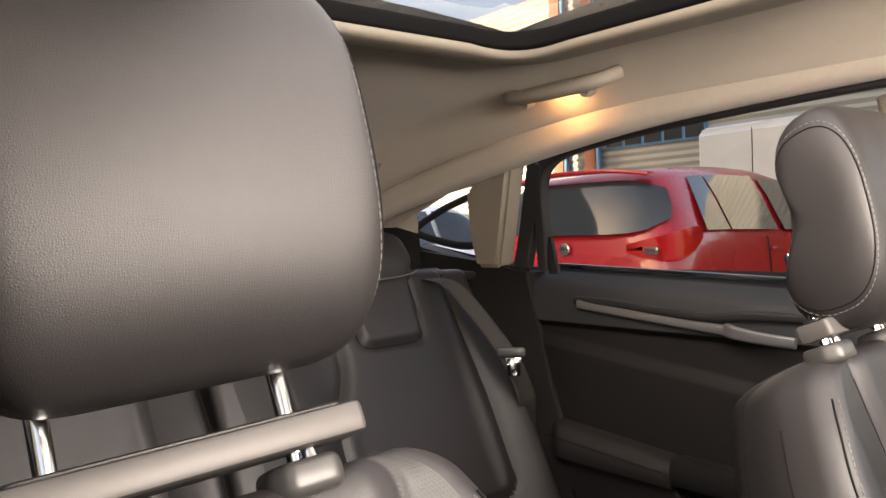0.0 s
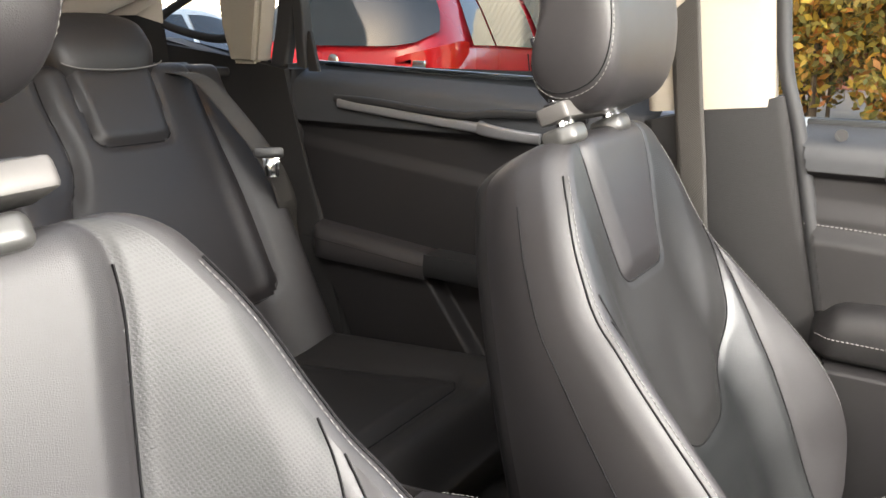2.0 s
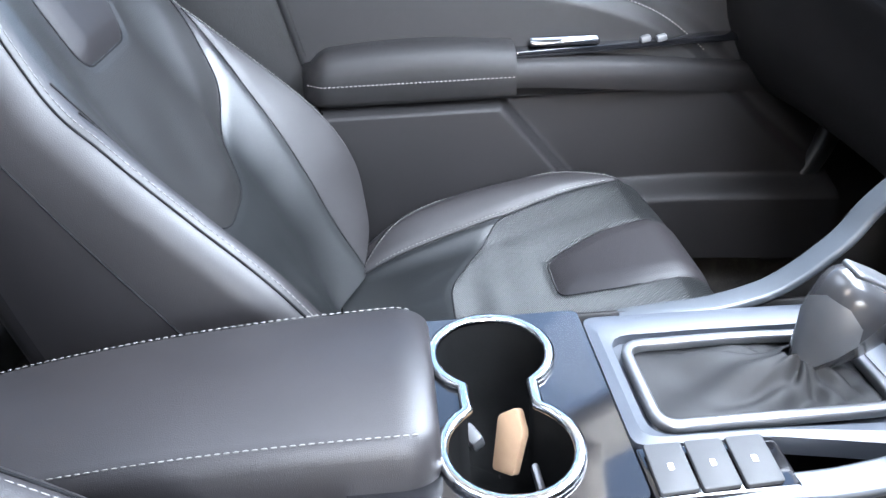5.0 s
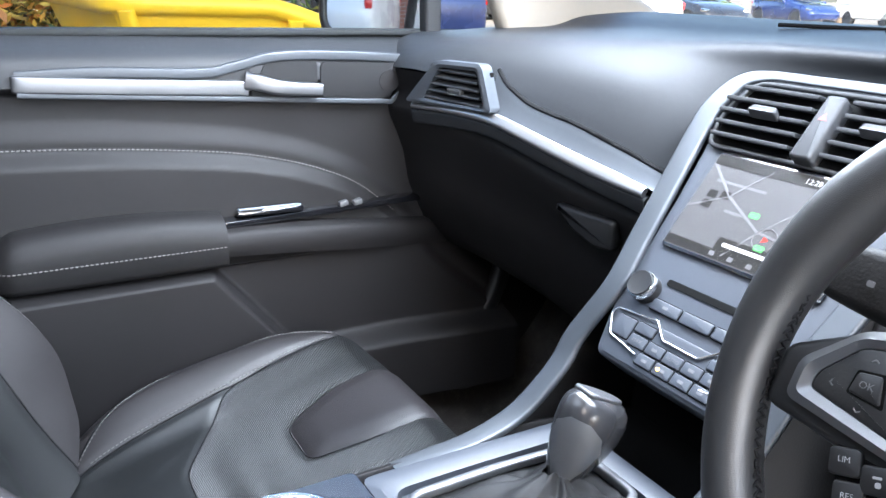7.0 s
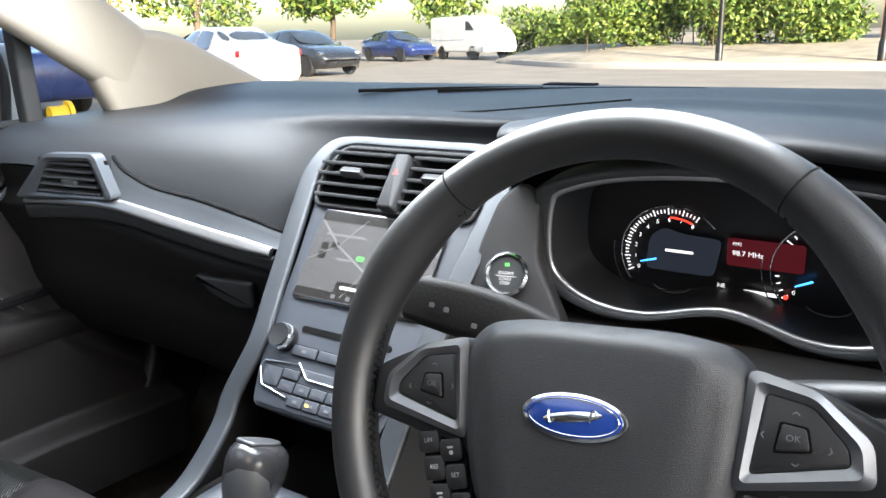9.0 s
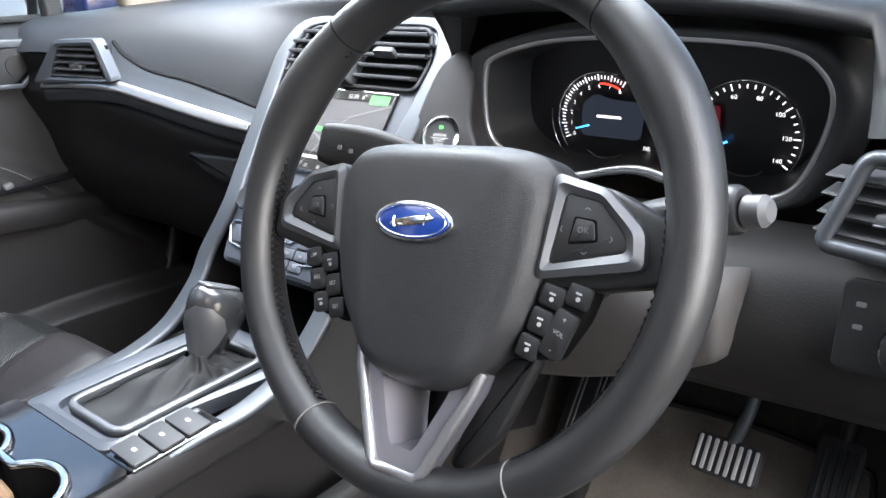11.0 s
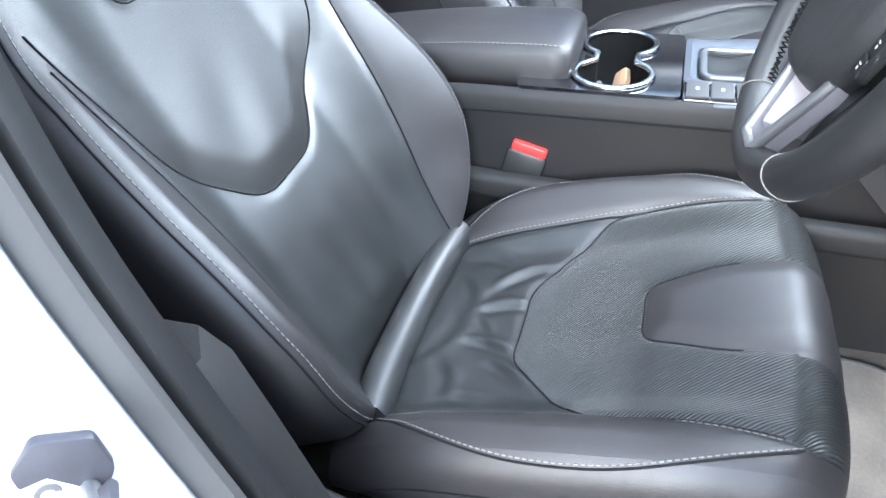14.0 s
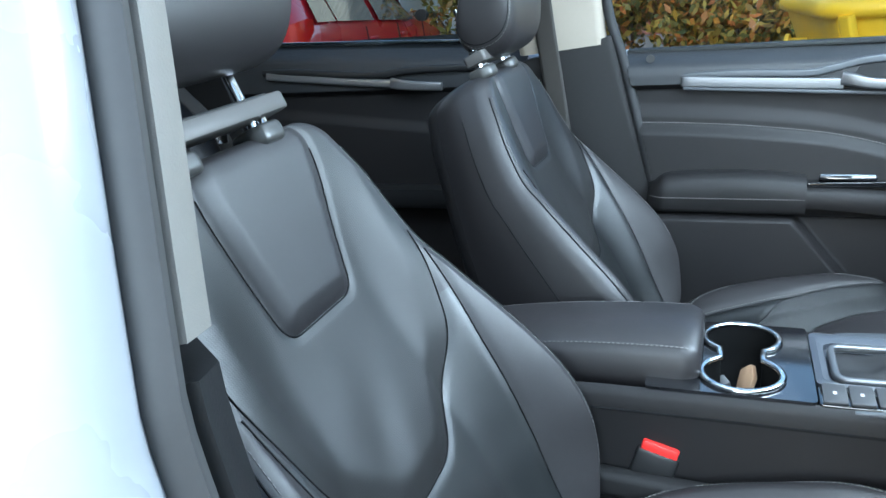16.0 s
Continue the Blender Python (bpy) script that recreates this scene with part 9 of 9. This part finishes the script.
loft("roof_skin", [[(x, y, roof_z(x, y) + 0.055 - 0.03 * (abs(x) / 0.66) ** 6) for x in np.linspace(-0.62, -0.40, 8)] for y in np.linspace(-1.55, 0.75, 20)], WHITE, body, "white roof skin", closed=False)
loft("roof_skin", [[(x, y, roof_z(x, y) + 0.055 - 0.03 * (abs(x) / 0.66) ** 6) for x in np.linspace(0.40, 0.62, 8)] for y in np.linspace(-1.55, 0.75, 20)], WHITE, body, "white roof skin", closed=False)
loft("roof_skin", [[(x, y, roof_z(x, y) + 0.04) for x in np.linspace(-0.42, 0.42, 8)] for y in np.linspace(-1.55, -0.50, 8)], WHITE, body, "", closed=False)
loft("roof_skin", [[(x, y, roof_z(x, y) + 0.04) for x in np.linspace(-0.42, 0.42, 8)] for y in np.linspace(0.58, 0.80, 4)], WHITE, body, "", closed=False)
# driver's doorway: white pillar, seal, pale trim, dark trim
BPATH = [(1.36, 0.196), (1.22, 0.211), (1.13, 0.224), (1.0, 0.240), (0.90, 0.255), (0.80, 0.279), (0.70, 0.316), (0.60, 0.358), (0.50, 0.402), (0.42, 0.44), (0.34, 0.49)]


def lean(z):
    return -0.20 * max(0.0, z - 0.95)


def bsec(z, yo, pts):
    return [(x + lean(z), yo + y, z) for x, y in pts]


ZP = crom([(z, y) for z, y in BPATH], 5)
loft("pillar_skin", [bsec(z, y, [(0.786, -0.006), (0.800, 0.004), (0.825, 0.006), (0.845, -0.004), (0.868, -0.030), (0.880, -0.07), (0.886, -0.14), (0.886, -0.9), (0.86, -0.9), (0.79, -0.10)]) for z, y in ZP], WHITE, body, "white painted door pillar", sharp=50)
loft("doorway_seal", [bsec(z, y, [(0.760, -0.012), (0.765, 0.004), (0.775, 0.009), (0.786, 0.0), (0.788, -0.02), (0.775, -0.035)]) for z, y in ZP], SEALGREY, body, "dark rubber doorway seal", sharp=60)
bpr = thing("trim_b_pillar_right", "pale upper and dark lower centre pillar cover in the driver's doorway", "pillar", kind="structure")
loft("upper_cover", [bsec(z, y - 0.004, [(0.764, -0.006), (0.757, 0.006), (0.735, 0.004), (0.706, -0.03), (0.676, -0.09), (0.670, -0.16), (0.75, -0.16)]) for z, y in ZP if z > 0.965], PALETRIM, bpr, "pale grey-beige upper cover", sharp=50)
loft("lower_cover", [bsec(z, y - 0.006, [(0.763, -0.005), (0.753, 0.008), (0.731, 0.004), (0.706, -0.03), (0.685, -0.10), (0.690, -0.17), (0.75, -0.17)]) for z, y in ZP if z < 0.972], HARD, bpr, "dark lower cover", sharp=50)
rings = []
for z, y, w in ((0.685, 0.295, 0.02), (0.66, 0.312, 0.034), (0.60, 0.335, 0.036), (0.50, 0.372, 0.036), (0.42, 0.405, 0.036), (0.33, 0.45, 0.036)):
    rings.append([(0.742, y - 0.06, z), (0.738, y + 0.006, z), (0.712, y + 0.008, z), (0.742 - 0.05 - w * 0.5, y - 0.012, z), (0.742 - 0.05 - w * 0.5, y - 0.06, z)])
loft("latch_box", rings, TRIM_BROWN, bpr, "stepped dark plastic foot of the pillar", sharp=35)
sill = thing("door_sill", "dark sill plate below the driver's doorway", "door sill", kind="structure")
loft("plate", [[(0.64, y, 0.30), (0.66, y, 0.372), (0.70, y, 0.385), (0.755, y, 0.382), (0.775, y, 0.36), (0.775, y, 0.28)] for y in np.linspace(-0.2, 1.4, 12)], TRIM_BROWN, sill, "", closed=False, sharp=40)
loft("outer_sill", [[(0.776, y, 0.36), (0.80, y, 0.385), (0.86, y, 0.375), (0.89, y, 0.33), (0.88, y, 0.18)] for y in np.linspace(-0.2, 1.4, 12)], WHITE, sill, "white painted sill", closed=False, sharp=40)
stk = thing("door_striker", "steel door striker loop on the white pillar", "striker")
STK = look((0.838, 0.305, 0.720), (0.40, -0.10, 0.700)) @ Matrix.Scale(0.62, 4)
slab("plate", rounded_poly([(-0.030, -0.035), (0.022, -0.042), (0.040, -0.010), (0.034, 0.030), (-0.010, 0.045), (-0.034, 0.020)], 0.006), -0.006, 0.006, STRIKER, stk, "dark hexagonal plate", STK, 0.002)
lathe("bolt", [(0.011, 0.006), (0.011, 0.009), (0.006, 0.0095), (0.006, 0.007)], STK @ Matrix.Translation((-0.014, -0.010, 0)), STEEL, stk, "steel bolt", n=20)
tube("pin", [STK @ Vector(p) for p in ((0.016, -0.020, 0.004), (0.020, -0.020, 0.030))], 0.005, STEEL, stk, "steel pin", n=10)
sweep("pin_plate", [STK @ Vector(p) for p in ((0.000, -0.034, 0.026), (0.036, -0.010, 0.030))], rrect(0.014, 0.006, 0.002), STRIKER, stk)
# right side of the cabin behind the pillar, closed
rq = thing("wall_right_rear", "dark rear door trim on the driver's side", "trim", kind="structure")
loft("panel", [[(0.72, y, 0.30), (0.715, y, 0.65), (0.725, y, 0.95), (0.745, y, 1.05)] for y in np.linspace(-0.95, 0.12, 8)], TRIM, rq, "", closed=False)
pillar_r = thing("dash_end_right", "dark end of the dashboard and kick panel in the doorway", "trim", kind="structure")
loft("panel", [[(0.745, 0.93, 0.95), (0.75, 1.3, 1.02), (0.75, 1.6, 1.0)], [(0.745, 0.95, 0.80), (0.75, 1.25, 0.8), (0.75, 1.6, 0.8)], [(0.745, 1.02, 0.62), (0.75, 1.25, 0.6), (0.75, 1.6, 0.6)], [(0.74, 1.18, 0.35), (0.75, 1.3, 0.35), (0.75, 1.6, 0.35)]], TRIM_BROWN, pillar_r, "", closed=False)
fw = thing("wall_front", "dark carpeted bulkhead behind the pedals", "bulkhead", kind="structure")
loft("panel", [[(x, 1.40, 0.50), (x, 1.42, 0.75), (x, 1.50, 0.98)] for x in np.linspace(-0.78, 0.78, 12)], CARPET, fw, "", closed=False)
kick = thing("wall_kick_left", "dark kick panel in the passenger's footwell", "trim", kind="structure")
loft("panel", [[(-0.70, y, 0.30), (-0.69, y, 0.45), (-0.70, y, 0.70)] for y in np.linspace(1.10, 1.45, 6)], TRIM_BROWN, kick, "", closed=False)
sweep("sill_moulding", crom([(-0.68, 0.30, 0.335), (-0.675, 0.85, 0.345), (-0.665, 1.04, 0.40), (-0.665, 1.14, 0.52), (-0.67, 1.18, 0.68)], 8), rrect(0.035, 0.03, 0.012), HARD, kick, "rounded sill moulding", up=(1, 0, 0))
